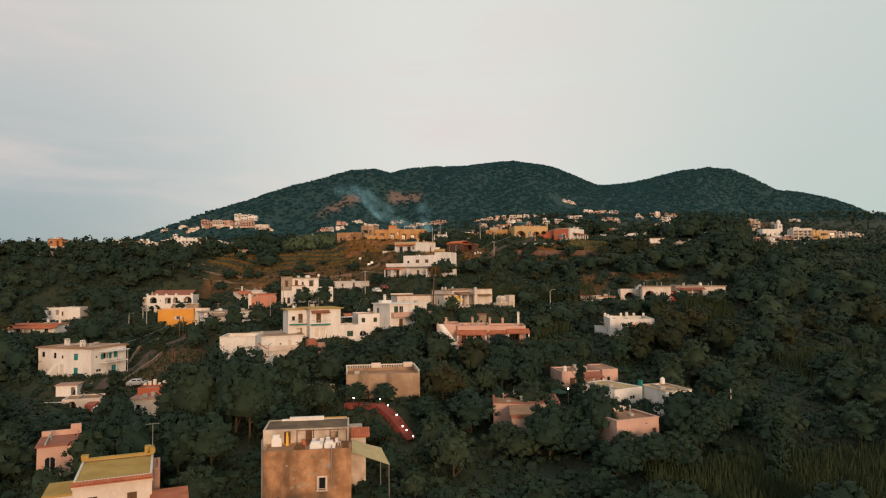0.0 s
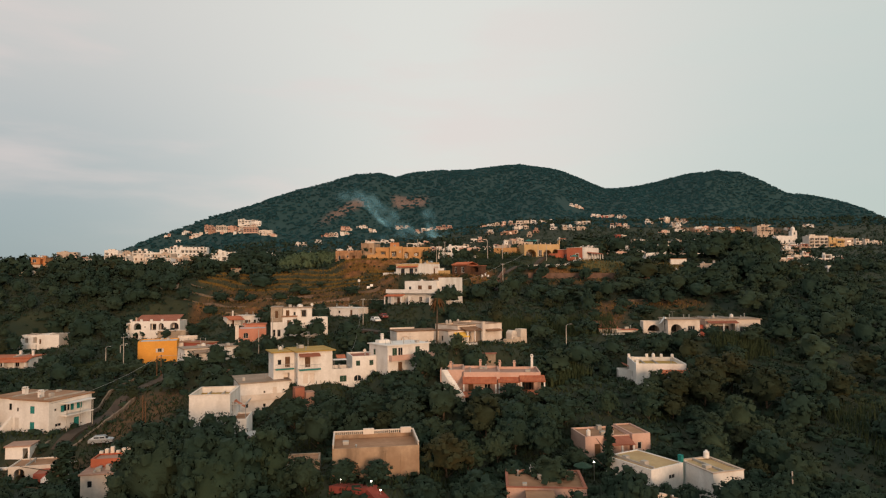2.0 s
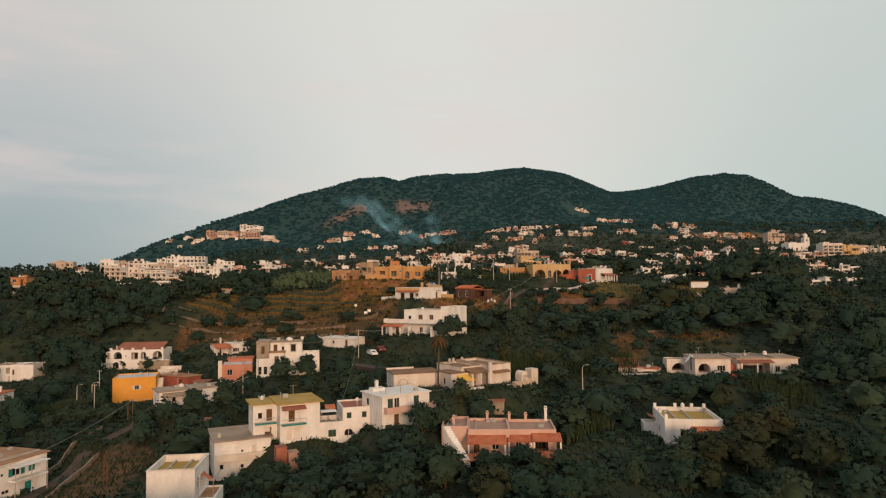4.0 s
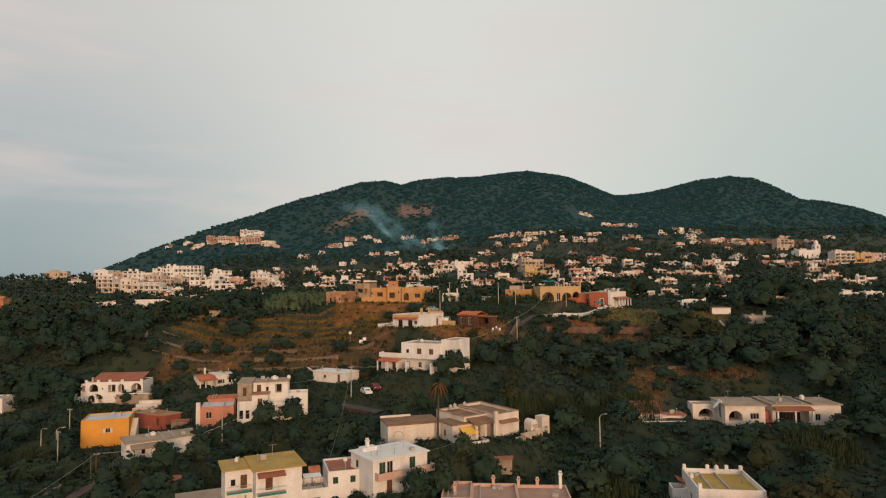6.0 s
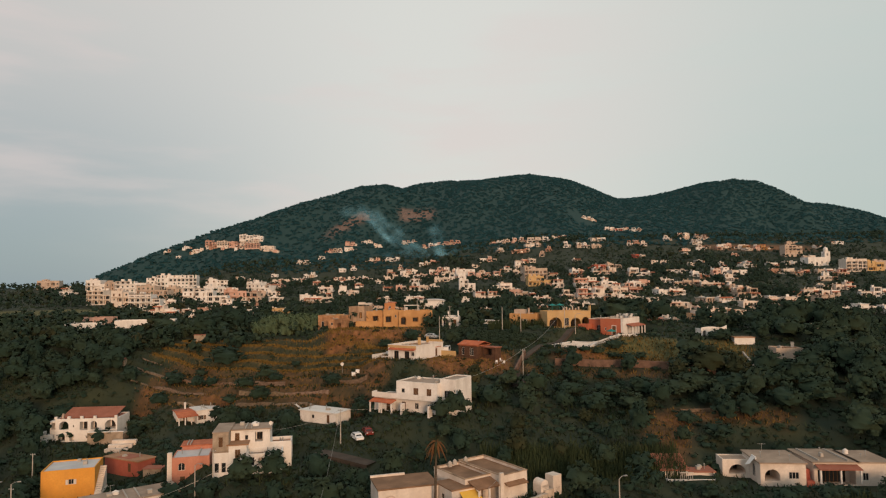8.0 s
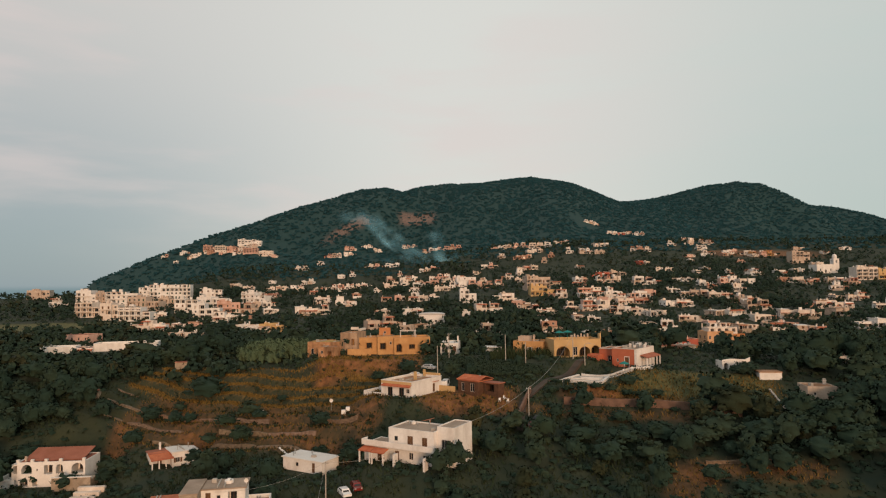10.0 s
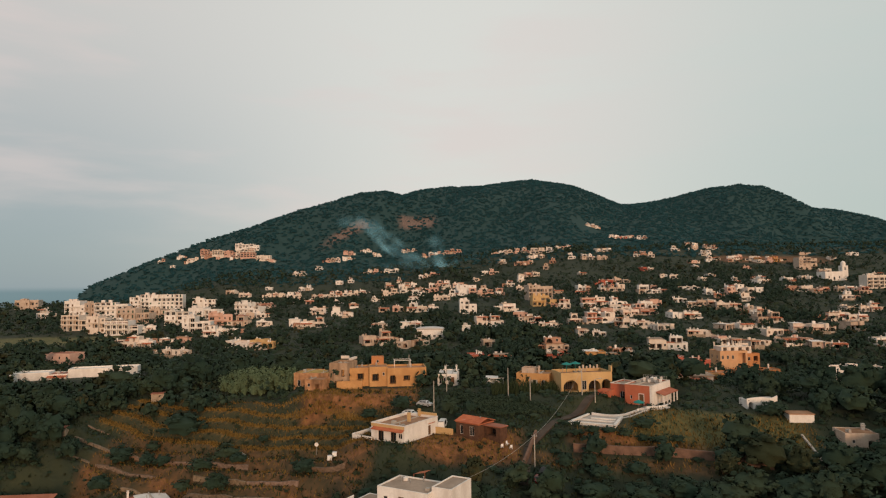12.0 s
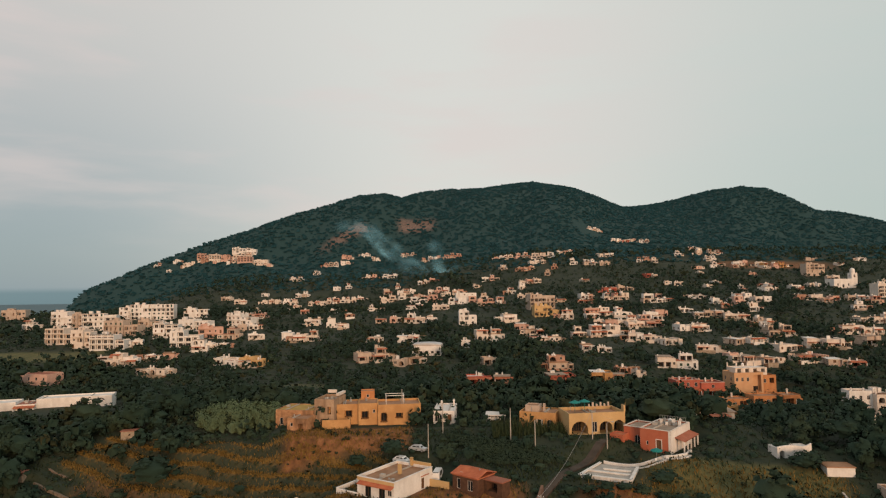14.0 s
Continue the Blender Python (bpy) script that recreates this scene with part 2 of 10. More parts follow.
# levelled places: x, y, radius, height
LEVEL = [(-80, 140, 11, 15), (-38, 144, 8, 16), (-80, 195, 8, 20), (-98, 229, 11, 23.6), (-53, 189, 6, 24.2), (-41, 186, 9, 27.6), (-67, 229.5, 2.5, 27.4),
         (-31, 211, 7, 31.4), (-6, 205, 9, 35.4), (-11, 234, 9, 44.2), (4, 168, 10, 27.4), (64, 175, 12, 28.2), (41, 147, 8, 21.2), (-10, 108, 8, 15.2),
         (47, 247, 11, 48.8), (10, 144, 10, 20.2), (-55, 173, 8, 23.2), (-37, 119, 6, 14.8), (-27, 269, 15, 50.4), (-8, 150, 6, 23.3), (-29, 150, 6, 21.6), (34, 257, 9, 50.5), (34.5, 235.5, 6, 46.7), (-133, 225, 9, 20.8), (-123, 194, 10, 18.6)]


TURN = radians(-21)      # the field's terraces run this way


def along(x, y):
    """Place in the terraced field: along and across its terraces."""
    c, s = math.cos(TURN), math.sin(TURN)
    return (x + 55) * c + (y - 252) * s, -(x + 55) * s + (y - 252) * c


def terrace(x, y):
    """How far a point is pushed uphill to the edge of its terrace, and its share of the terrace's depth."""
    u, v = along(x, y)
    k = (v + 12 + 0.35 * np.sin(u * 0.21) + 0.25 * np.sin(u * 0.47 + 1)) / 4.4
    q = k - np.floor(k)
    f = smooth((u + 50) / 8) * smooth((44 - u) / 8) * smooth((v + 26) / 4) * smooth((14 - v) / 4)
    return f * 4.4 * (smooth((q - 0.66) / 0.34) - q), q


def land(x, y):
    """Height of the ground over the sea: a valley side, a plateau with the village, the wooded mountain."""
    x, y = np.asarray(x, float), np.asarray(y, float)
    real_x, real_y = x, y
    push, _ = terrace(x, y)
    x, y = x - push * math.sin(TURN), y + push * math.cos(TURN)
    h = np.interp(y, [-600, 30, 60, 75, 115, 150, 178, 205, 235, 262, 300, 340, 385, 440, 500, 560, 615, 700, 780, 850, 930, 1000, 1100, 1500],
                  [2, 3, 6, 8, 14.2, 22, 28, 36, 46.3, 51, 49, 45.5, 44, 48, 53, 57, 66, 76, 84, 97, 114, 128, 138, 150])
    h = h - 18 * hump(x, y, -95, 220, 120, 42, 34, 32)
    h = h - 4 * hump(x, y, -62, 135, 50, 30, 25, 18)
    h = h - 10 * hump(x, y, 165, 362, 45, 150, 45, 45)
    h = h - 6.5 * hump(x, y, 115, 284, 30, 110, 18, 34)
    h = h + 7 * hump(x, y, 160, 215, 60, 120, 60, 40) - 8.5 * smooth((x - 92) / 45) * smooth((y - 150) / 50) * smooth((290 - y) / 28)
    h = h - 32 * smooth((150 - x) / 320) * smooth((y - 580) / 260)
    h = h - 85 * smooth((-300 - x) / 400) * smooth((y - 650) / 350)
    h = h + 0.5 * np.sin(x * 0.11 + 0.05 * y) * np.sin(y * 0.09 - 0.04 * x) * smooth((y - 40) / 60)
    x, y = real_x, real_y
    for px, py, pr, pz in LEVEL:
        k = smooth((pr + 7 - np.hypot(x - px, y - py)) / 7)
        h = h + k * (pz - h)
    # the mountain: crest line, foot line, slope between
    cx = [-740, -679, -606, -512, -412, -338, -224, -170, -130, -90, -20, 70, 159, 207, 248, 313, 378, 443, 480, 547, 650, 712, 788, 847, 870, 929, 952, 1047, 1101, 1201, 1600]
    crest_z = np.interp(x, cx, [0, 91, 128, 176, 215, 252, 302, 310, 303, 322, 342, 345, 364, 369, 362, 350, 330, 301, 300, 310, 334, 348, 356, 348, 334, 298, 287, 277, 257, 203, 110])
    crest_y = np.interp(x, [-740, -705, -608, -470, -343, -211, -130, -14, 186, 358, 444, 625, 787, 884, 1600], [1190, 1230, 1300, 1370, 1460, 1571, 1625, 1740, 1815, 1840, 1850, 1895, 1870, 1850, 1850])
    foot_y = np.interp(x, [-740, -343, 186, 444, 800, 1600], [1090, 1130, 1180, 1260, 1500, 1520])
    t = np.clip((y - foot_y) / (crest_y - foot_y), 0, 1)
    gully = 9 * np.sin(x * 0.031 + 1.3 * np.sin(y * 0.006)) * np.sin(np.pi * t)
    up = h + (crest_z - h) * (0.35 * t + 0.65 * smooth(t)) + gully * (y > foot_y)
    back = crest_z * np.exp(-((y - crest_y) / 600.0) ** 2)
    h = np.where(y > crest_y, back, np.where(y > foot_y, up, h))
    # the coast
    shore = np.interp(y, [200, 400, 560, 700, 1000, 1200, 1700], [-900, -620, -500, -470, -620, -740, -740])
    return -4 + (h + 4) * smooth((x - shore) / 60)


# ---------------------------------------------------------------- mesh helpers
class Shape:
    """Collects faces for one mesh."""

    def __init__(self):
        self.v, self.f = [], []

    def face(self, *pts):
        n = len(self.v)
        self.v.extend(pts)
        self.f.append(tuple(range(n, n + len(pts))))

    def box(self, x0, y0, z0, x1, y1, z1):
        p = [(x, y, z) for z in (z0, z1) for y in (y0, y1) for x in (x0, x1)]
        n = len(self.v)
        self.v.extend(p)
        self.f.extend(tuple(n + i for i in q) for q in ((0, 2, 3, 1), (4, 5, 7, 6), (0, 1, 5, 4), (2, 6, 7, 3), (0, 4, 6, 2), (1, 3, 7, 5)))

    def tube(self, a, b, r0, r1, n=8, cap=True):
        a, b = Vector(a), Vector(b)
        ax = (b - a).normalized()
        s = ax.orthogonal().normalized()
        t = ax.cross(s)
        k = len(self.v)
        for c, r in ((a, r0), (b, r1)):
            for i in range(n):
                w = 2 * math.pi * i / n
                self.v.append(tuple(c + (s * math.cos(w) + t * math.sin(w)) * r))
        self.f.extend((k + i, k + (i + 1) % n, k + n + (i + 1) % n, k + n + i) for i in range(n))
        if cap:
            self.f.append(tuple(k + n + i for i in range(n)))
            self.f.append(tuple(k + n - 1 - i for i in range(n)))

    def moved(self, m):
        self.v = [tuple(m @ Vector(p)) for p in self.v]
        return self

    def mesh(self, name, mat, weld=False):
        me = bpy.data.meshes.new(name)
        me.from_pydata(self.v, [], self.f)
        if weld:
            bm = bmesh.new()
            bm.from_mesh(me)
            bmesh.ops.remove_doubles(bm, verts=bm.verts, dist=0.001)
            bm.to_mesh(me)
            bm.free()
        me.materials.append(mat)
        return me


def part(name, shape, mat, parent, label="", place=None):
    """One mesh object under a thing or a part. shape: a Shape, or a mesh to share."""
    me = shape.mesh(name, mat) if isinstance(shape, Shape) else shape
    ob = new(name, me)
    ob.parent = parent
    if place is not None:
        ob.matrix_basis = place
    return tagged(ob, label) if label else ob


def thing(name, x, y, z, rot=0.0, label="", category="", group=""):
    ob = new(name)
    ob.empty_display_size = 0.5
    ob.matrix_basis = pose(x, y, z, 0, 0, rot)
    return tagged(ob, label, category, group)


def big_mesh(name, verts, faces, mat, normals=None):
    """A mesh from arrays: verts (n, 3), faces (m, k), and soft normals (n, 3) where they are given."""
    me = bpy.data.meshes.new(name)
    k = faces.shape[1]
    me.vertices.add(len(verts))
    me.vertices.foreach_set("co", np.ascontiguousarray(verts, np.float32).ravel())
    me.loops.add(faces.size)
    me.loops.foreach_set("vertex_index", np.ascontiguousarray(faces, np.int32).ravel())
    me.polygons.add(len(faces))
    me.polygons.foreach_set("loop_start", np.arange(0, faces.size, k, dtype=np.int32))
    me.update(calc_edges=True)
    me.materials.append(mat)
    if normals is not None:
        at = me.attributes.new("custom_normal", "FLOAT_VECTOR", "POINT")
        at.data.foreach_set("vector", np.ascontiguousarray(normals, np.float32).ravel())
    return me


# ---------------------------------------------------------------- ground
def inside(x, y, cx, cy, w, d, rot, soft=3.0):
    """1 inside a turned rectangle, fading over its soft edge."""
    c, s = math.cos(radians(rot)), math.sin(radians(rot))
    u, v = (x - cx) * c + (y - cy) * s, -(x - cx) * s + (y - cy) * c
    return smooth((w / 2 - np.abs(u)) / soft + 0.5) * smooth((d / 2 - np.abs(v)) / soft + 0.5)


def dry_land(x, y):
    """Where straw-coloured fields lie."""
    _, q = terrace(x, y)
    a = inside(x, y, -54.6, 253.2, 84, 18.5, -21, 3) * np.where(q < 0.58, 1.0, 0.12) * (0.84 + 0.16 * np.sin(x * 0.19 + 1.5 * np.sin(y * 0.3)))
    b = inside(x, y, 58, 228, 40, 15, -14, 5) * 0.22
    return np.clip(a + b, 0, 1)


def bare_soil(x, y):
    """Where reddish earth lies open."""
    a = inside(x, y, 4, 228, 22, 11, -8, 4)
    b = inside(x, y, -24, 256, 30, 12, 5, 4)
    _, q = terrace(x, y)
    c = inside(x, y, -54, 235, 78, 18, -21, 5) * np.where(q < 0.62, 0.75, 0.4) * (0.75 + 0.25 * np.sin(x * 0.31 + y * 0.2))
    d = inside(x, y, -61, 143, 12, 24, 8, 5) * 0.4 + inside(x, y, -67, 122, 14, 8, 0, 4) * 0.35
    e = inside(x, y, 44, 190, 8, 20, -22, 4) * 0.55 + inside(x, y, 59, 197, 26, 5, -6, 3) * 0.45 + inside(x, y, 40, 225.2, 26, 4.5, -13, 3) * 0.8 + inside(x, y, 36, 219, 44, 4, -11, 3) * 0.35
    f = inside(x, y, 400, 905, 130, 50, -10, 30) * 0.8
    return np.clip(a + b + c + d + e + f, 0, 1)


def meadow(x, y):
    """Open green fields on the plateau's western edge and between the village plots."""
    a = inside(x, y, -262, 452, 120, 34, 6, 10) + inside(x, y, -60, 372, 40, 12, 4, 6) * 0.6 + inside(x, y, 120, 312, 60, 10, -6, 6) * 0.6
    return np.clip(a + inside(x, y, 262, 1392, 40, 70, 20, 14) + inside(x, y, 59, 230, 36, 15, -14, 4) * 0.8, 0, 1)


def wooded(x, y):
    """Where the mountain side is wooded; its ground colour has distance haze painted in."""
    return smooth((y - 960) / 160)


def cliff(x, y):
    """Bare red rock faces on the mountain."""
    a = inside(x, y, -84, 1415, 74, 56, 8, 22) + inside(x, y, -205, 1322, 30, 84, -38, 20) * 0.95
    b = inside(x, y, -240, 1280, 26, 40, -20, 20) * 0.6
    return np.clip(a + b, 0, 1)


def ground_material():
    m = mottled("hillside soil and grass", (0.017, 0.029, 0.019), (0.034, 0.041, 0.021), 0.16, rough=0.95, bump=0.8, fine=9)
    nt = m.node_tree
    N, L = nt.nodes.new, nt.links.new
    bs = nt.nodes["Principled BSDF"]
    src = bs.inputs["Base Color"].links[0].from_socket
    nz = N("ShaderNodeTexNoise")
    nz.inputs["Scale"].default_value, nz.inputs["Detail"].default_value = 0.5, 5.0
    geo = N("ShaderNodeNewGeometry")
    L(geo.outputs["Position"], nz.inputs["Vector"])
    # the wood colours hold the mountain's blue-green haze as paint
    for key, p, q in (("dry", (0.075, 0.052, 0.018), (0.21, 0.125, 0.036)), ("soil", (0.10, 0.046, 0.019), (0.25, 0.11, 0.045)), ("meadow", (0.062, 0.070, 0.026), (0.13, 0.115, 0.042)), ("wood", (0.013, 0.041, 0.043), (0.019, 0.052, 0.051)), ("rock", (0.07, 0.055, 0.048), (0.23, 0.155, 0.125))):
        at = N("ShaderNodeAttribute")
        at.attribute_name = key
        r = N("ShaderNodeMapRange")
        r.inputs[1].default_value, r.inputs[2].default_value = 0.35, 0.65
        L(nz.outputs[0], r.inputs[0])
        c = N("ShaderNodeMix")
        c.data_type = "RGBA"
        c.inputs[6].default_value, c.inputs[7].default_value = (*p, 1), (*q, 1)
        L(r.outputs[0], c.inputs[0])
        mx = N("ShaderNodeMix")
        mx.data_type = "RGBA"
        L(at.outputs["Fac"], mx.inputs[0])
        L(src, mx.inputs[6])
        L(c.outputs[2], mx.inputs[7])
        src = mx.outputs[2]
    L(src, bs.inputs["Base Color"])
    return m


def build_ground():
    xs = np.unique(np.concatenate([np.linspace(-4900, -1000, 14), np.linspace(-1000, -240, 60), np.arange(-240, 250, 2.5), np.arange(-113, -13, 1.25), np.linspace(250, 1500, 100), np.linspace(1500, 4900, 14)]))
    ys = np.unique(np.concatenate([np.linspace(-4500, 20, 20), np.arange(20, 290, 1.8), np.arange(215, 278, 0.625), np.linspace(290, 1000, 110), np.linspace(1000, 2000, 70), np.linspace(2000, 4900, 24)]))
    X, Y = np.meshgrid(xs, ys)
    Z = land(X, Y)
    nx, ny = len(xs), len(ys)
    i, j = np.meshgrid(np.arange(nx - 1), np.arange(ny - 1))
    a = (j * nx + i).ravel()
    me = big_mesh("ground", np.stack([X.ravel(), Y.ravel(), Z.ravel()], 1), np.stack([a, a + 1, a + nx + 1, a + nx], 1), ground_material())
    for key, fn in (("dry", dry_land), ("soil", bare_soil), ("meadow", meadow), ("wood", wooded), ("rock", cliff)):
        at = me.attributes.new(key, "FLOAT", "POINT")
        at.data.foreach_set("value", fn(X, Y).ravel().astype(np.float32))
    me.polygons.foreach_set("use_smooth", np.ones(len(me.polygons), bool))
    tagged(new("ground", me), "dark green hillside with dry terraced fields", "ground", kind="structure")
    w = Shape()
    w.face((-4990, -4990, 0), (4990, -4990, 0), (4990, 4990, 0), (-4990, 4990, 0))
    tagged(new("water", w.mesh("water", SEA)), "calm grey-blue evening sea", "sea", kind="structure")


build_ground()


def gz(x, y):
    return float(land(x, y))


# ---------------------------------------------------------------- house kit
FEET = []          # plan circles that houses take: x, y, radius, ground
SIDES = {"f": 0, "r": 90, "b": 180, "l": 270}
CACHE = {}


def shared(key, make):
    if key not in CACHE:
        CACHE[key] = make()
    return CACHE[key]


def frame_mesh(w, h, mat):
    """A window frame with its mullions in one piece: a plate with a hole for each light."""
    s = Shape()
    b, d = 0.07, 0.08
    n = max(1, round(w / 0.65))
    xs = [-w / 2]
    for i in range(1, n):
        x = -w / 2 + w * i / n
        xs += [x - 0.035, x + 0.035]
    xs = [xs[0], xs[0] + b] + xs[1:] + [w / 2 - b, w / 2]
    zs = [0, b, h - b, h]
    hole = lambda i, k: i % 2 == 1 and k == 1
    for i in range(len(xs) - 1):
        for k in range(3):
            x0, x1, z0, z1 = xs[i], xs[i + 1], zs[k], zs[k + 1]
            if hole(i, k):
                s.face((x0, 0, z0), (x0, d, z0), (x0, d, z1), (x0, 0, z1))
                s.face((x1, 0, z0), (x1, 0, z1), (x1, d, z1), (x1, d, z0))
                s.face((x0, 0, z0), (x1, 0, z0), (x1, d, z0), (x0, d, z0))
                s.face((x0, 0, z1), (x0, d, z1), (x1, d, z1), (x1, 0, z1))
            else:
                s.face((x0, 0, z0), (x1, 0, z0), (x1, 0, z1), (x0, 0, z1))
    return s.mesh("window_frame", mat, True)


def pane_mesh(w, h):
    s = Shape()
    s.box(-w / 2 + 0.06, 0.03, 0.06, w / 2 - 0.06, 0.05, h - 0.06)
    return s.mesh("pane", GLASS)


def shutter_mesh(w, h, mat):
    """A louvred shutter: slats stepped like a saw between its edges, in one piece."""
    s = Shape()
    n = max(4, int(h / 0.22))
    prof = [(0.0, 0.0)]
    for i in range(n):
        prof += [(0.035, h * (i + 0.85) / n), (0.0, h * (i + 1) / n)]
    for (ya, za), (yb, zb) in zip(prof, prof[1:]):
        s.face((-w / 2, ya, za), (w / 2, ya, za), (w / 2, yb, zb), (-w / 2, yb, zb))
    s.face((-w / 2, 0.05, 0), (-w / 2, 0.05, h), (w / 2, 0.05, h), (w / 2, 0.05, 0))
    for x in (-w / 2, w / 2):
        s.face(*[(x, y, z) for y, z in prof], (x, 0.05, h), (x, 0.05, 0))
    s.face((-w / 2, 0, 0), (w / 2, 0, 0), (w / 2, 0.05, 0), (-w / 2, 0.05, 0))
    s.face((-w / 2, 0, h), (w / 2, 0, h), (w / 2, 0.05, h), (-w / 2, 0.05, h))
    return s.mesh("shutter", mat, True)


def leaf_mesh(w, h, mat):
    s = Shape()
    s.box(-w / 2, 0, 0, w / 2, 0.05, h)
    for sx in (-1, 1):
        for z in (0.12, 0.55):
            s.box(min(sx * w * 0.08, sx * w * 0.42), -0.02, h * z, max(sx * w * 0.08, sx * w * 0.42), 0, h * (z + 0.33))
    return s.mesh("door", mat)


def plain_window(w, h):
    """A far window in one mesh: pane behind a thin bar cross."""
    me = pane_mesh(w, h)
    s = Shape()
    s.v, s.f = [tuple(v.co) for v in me.vertices], [tuple(p.vertices) for p in me.polygons]
    n = len(s.f)
    s.box(-w / 2, 0, 0, w / 2, 0.03, 0.08)
    s.box(-0.04, 0.0, 0.08, 0.04, 0.03, h)
    out = s.mesh("window", GLASS)
    out.materials.append(FRAME)
    for p in out.polygons[n:]:
        p.material_index = 1
    return out


def opening_parts(root, kind, w, h, place, mat):
    """What fills an opening: frame and pane, shutters or a door leaf."""
    k = (round(w, 2), round(h, 2), mat.name)
    if root.location.y > 440:
        if kind == "d":
            part("door", shared(("do",) + k, lambda: leaf_mesh(w, h, mat)), None, root, place=place)
        elif kind == "s":
            part("shutter", shared(("ls",) + k, lambda: shutter_mesh(w, h, mat)), None, root, place=place)
        else:
            part("window", shared(("pw",) + k, lambda: plain_window(w, h)), None, root, place=place)
        return
    if kind in "wos" or kind == "g":
        win = part("window", shared(("fr",) + k, lambda: frame_mesh(w, h, FRAME if kind != "g" else mat)), None, root, place=place)
        if kind != "s":
            part("pane", shared(("pa",) + k, lambda: pane_mesh(w, h)), None, win)
        if kind == "s":
            half = shared(("sh", round(w / 2, 2), round(h, 2), mat.name), lambda: shutter_mesh(w / 2 - 0.03, h - 0.08, mat))
            for sx in (-1, 1):
                part("shutter", half, None, win, place=pose(sx * w / 4, -0.04, 0.04))
        if kind == "o":
            half = shared(("sh", round(w / 2, 2), round(h, 2), mat.name), lambda: shutter_mesh(w / 2 - 0.03, h - 0.08, mat))
            for sx in (-1, 1):
                part("shutter", half, None, win, place=pose(sx * w * 0.76, -0.21, 0.02))
    elif kind == "d":
        part("door", shared(("do",) + k, lambda: leaf_mesh(w, h, mat)), None, root, place=place)


def wall_panel(s, o, u, n, length, z0, z1, ops, fit):
    """One side of a block with its openings cut through; fit() is called for what sits in each."""
    def P(a, v, d=0.0):
        return (o[0] + u[0] * a + n[0] * d, o[1] + u[1] * a + n[1] * d, v)

    rects = []
    for uc, v0, w, h, kind, mat in ops:
        rects.append((max(0.05, uc - w / 2), min(length - 0.05, uc + w / 2), v0, v0 + h))
    us = sorted({0.0, length, *(r[0] for r in rects), *(r[1] for r in rects)})
    vs = sorted({z0, z1, *(r[2] for r in rects if z0 < r[2] < z1), *(r[3] for r in rects if z0 < r[3] < z1)})
    for a, b in zip(us, us[1:]):
        for c, d in zip(vs, vs[1:]):
            if b - a < 1e-4 or d - c < 1e-4:
                continue
            mu, mv = (a + b) / 2, (c + d) / 2
            if any(r[0] < mu < r[1] and r[2] < mv < r[3] for r in rects):
                continue
            s.face(P(a, c), P(b, c), P(b, d), P(a, d))
    for (uc, v0, w, h, kind, mat), (a, b, c, d) in zip(ops, rects):
        deep = (3.6 if w > 2.3 and kind == "a" else 1.9) if kind in "al" else 0.14
        top = d
        s.face(P(a, c), P(a, c, deep), P(b, c, deep), P(b, c))
        if kind in "am":
            r = (b - a) / 2
            sp = max(c + 0.05, d - r)
            ry = d - sp
            arc = [((a + b) / 2 - r * math.cos(math.pi * i / 12), sp + ry * math.sin(math.pi * i / 12)) for i in range(13)]
            for i in range(6):
                s.face(P(a, d), P(*arc[i]), P(*arc[i + 1]))
                s.face(P(b, d), P(*arc[12 - i]), P(*arc[11 - i]))
            for p, q in zip(arc, arc[1:]):
                s.face(P(*p), P(*q), P(*q, deep), P(*p, deep))
            top = sp
        else:
            s.face(P(a, d), P(b, d), P(b, d, deep), P(a, d, deep))
        s.face(P(a, c), P(a, top), P(a, top, deep), P(a, c, deep))
        s.face(P(b, c), P(b, c, deep), P(b, top, deep), P(b, top))
        if kind in "al":
            s.face(P(a, c, deep), P(b, c, deep), P(b, d, deep), P(a, d, deep))
            if b - a > 1.3:
                # glazed door added at a porch's back, dark to stand for its shade
                fit("g", (b - a) * 0.74, min(2.1, (d - c) * 0.86), P((a + b) / 2, c + 0.02, deep - 0.12), BROWN)
        else:
            fit(kind if kind != "m" else "w", b - a, d - c, P((a + b) / 2, c, 0.06), mat)


FIT = random.Random(23)


def roof_fittings(root, x0, y0, x1, y1, z, mat):
    """Vent pipes, a hatch, a low party wall: what stands about on a flat roof."""
    for _ in range(FIT.randint(2, 4)):
        u, v, p = FIT.uniform(x0 + 0.9, x1 - 1.2), FIT.uniform(y0 + 1.0, y1 - 1.0), FIT.random()
        s = Shape()
        if p < 0.45:
            h = FIT.uniform(0.5, 1.1)
            s.tube((u, v, z - 0.1), (u, v, z + h), 0.09, 0.09, 8)
            s.tube((u, v, z + h), (u, v, z + h + 0.14), 0.17, 0.12, 8)
            part("vent_pipe", s, METAL, root)
        elif p < 0.75:
            w = FIT.uniform(0.5, 1.0)
            s.box(u - w / 2, v - 0.4, z - 0.1, u + w / 2, v + 0.4, z + FIT.uniform(0.3, 0.7))
            part("roof_hatch", s, CONCRETE, root)
        else:
            s.box(u - 0.1, y0 + 0.3, z - 0.1, u + 0.1, y1 - 0.3, z + 0.28)
            part("party_wall", s, CONCRETE, root)


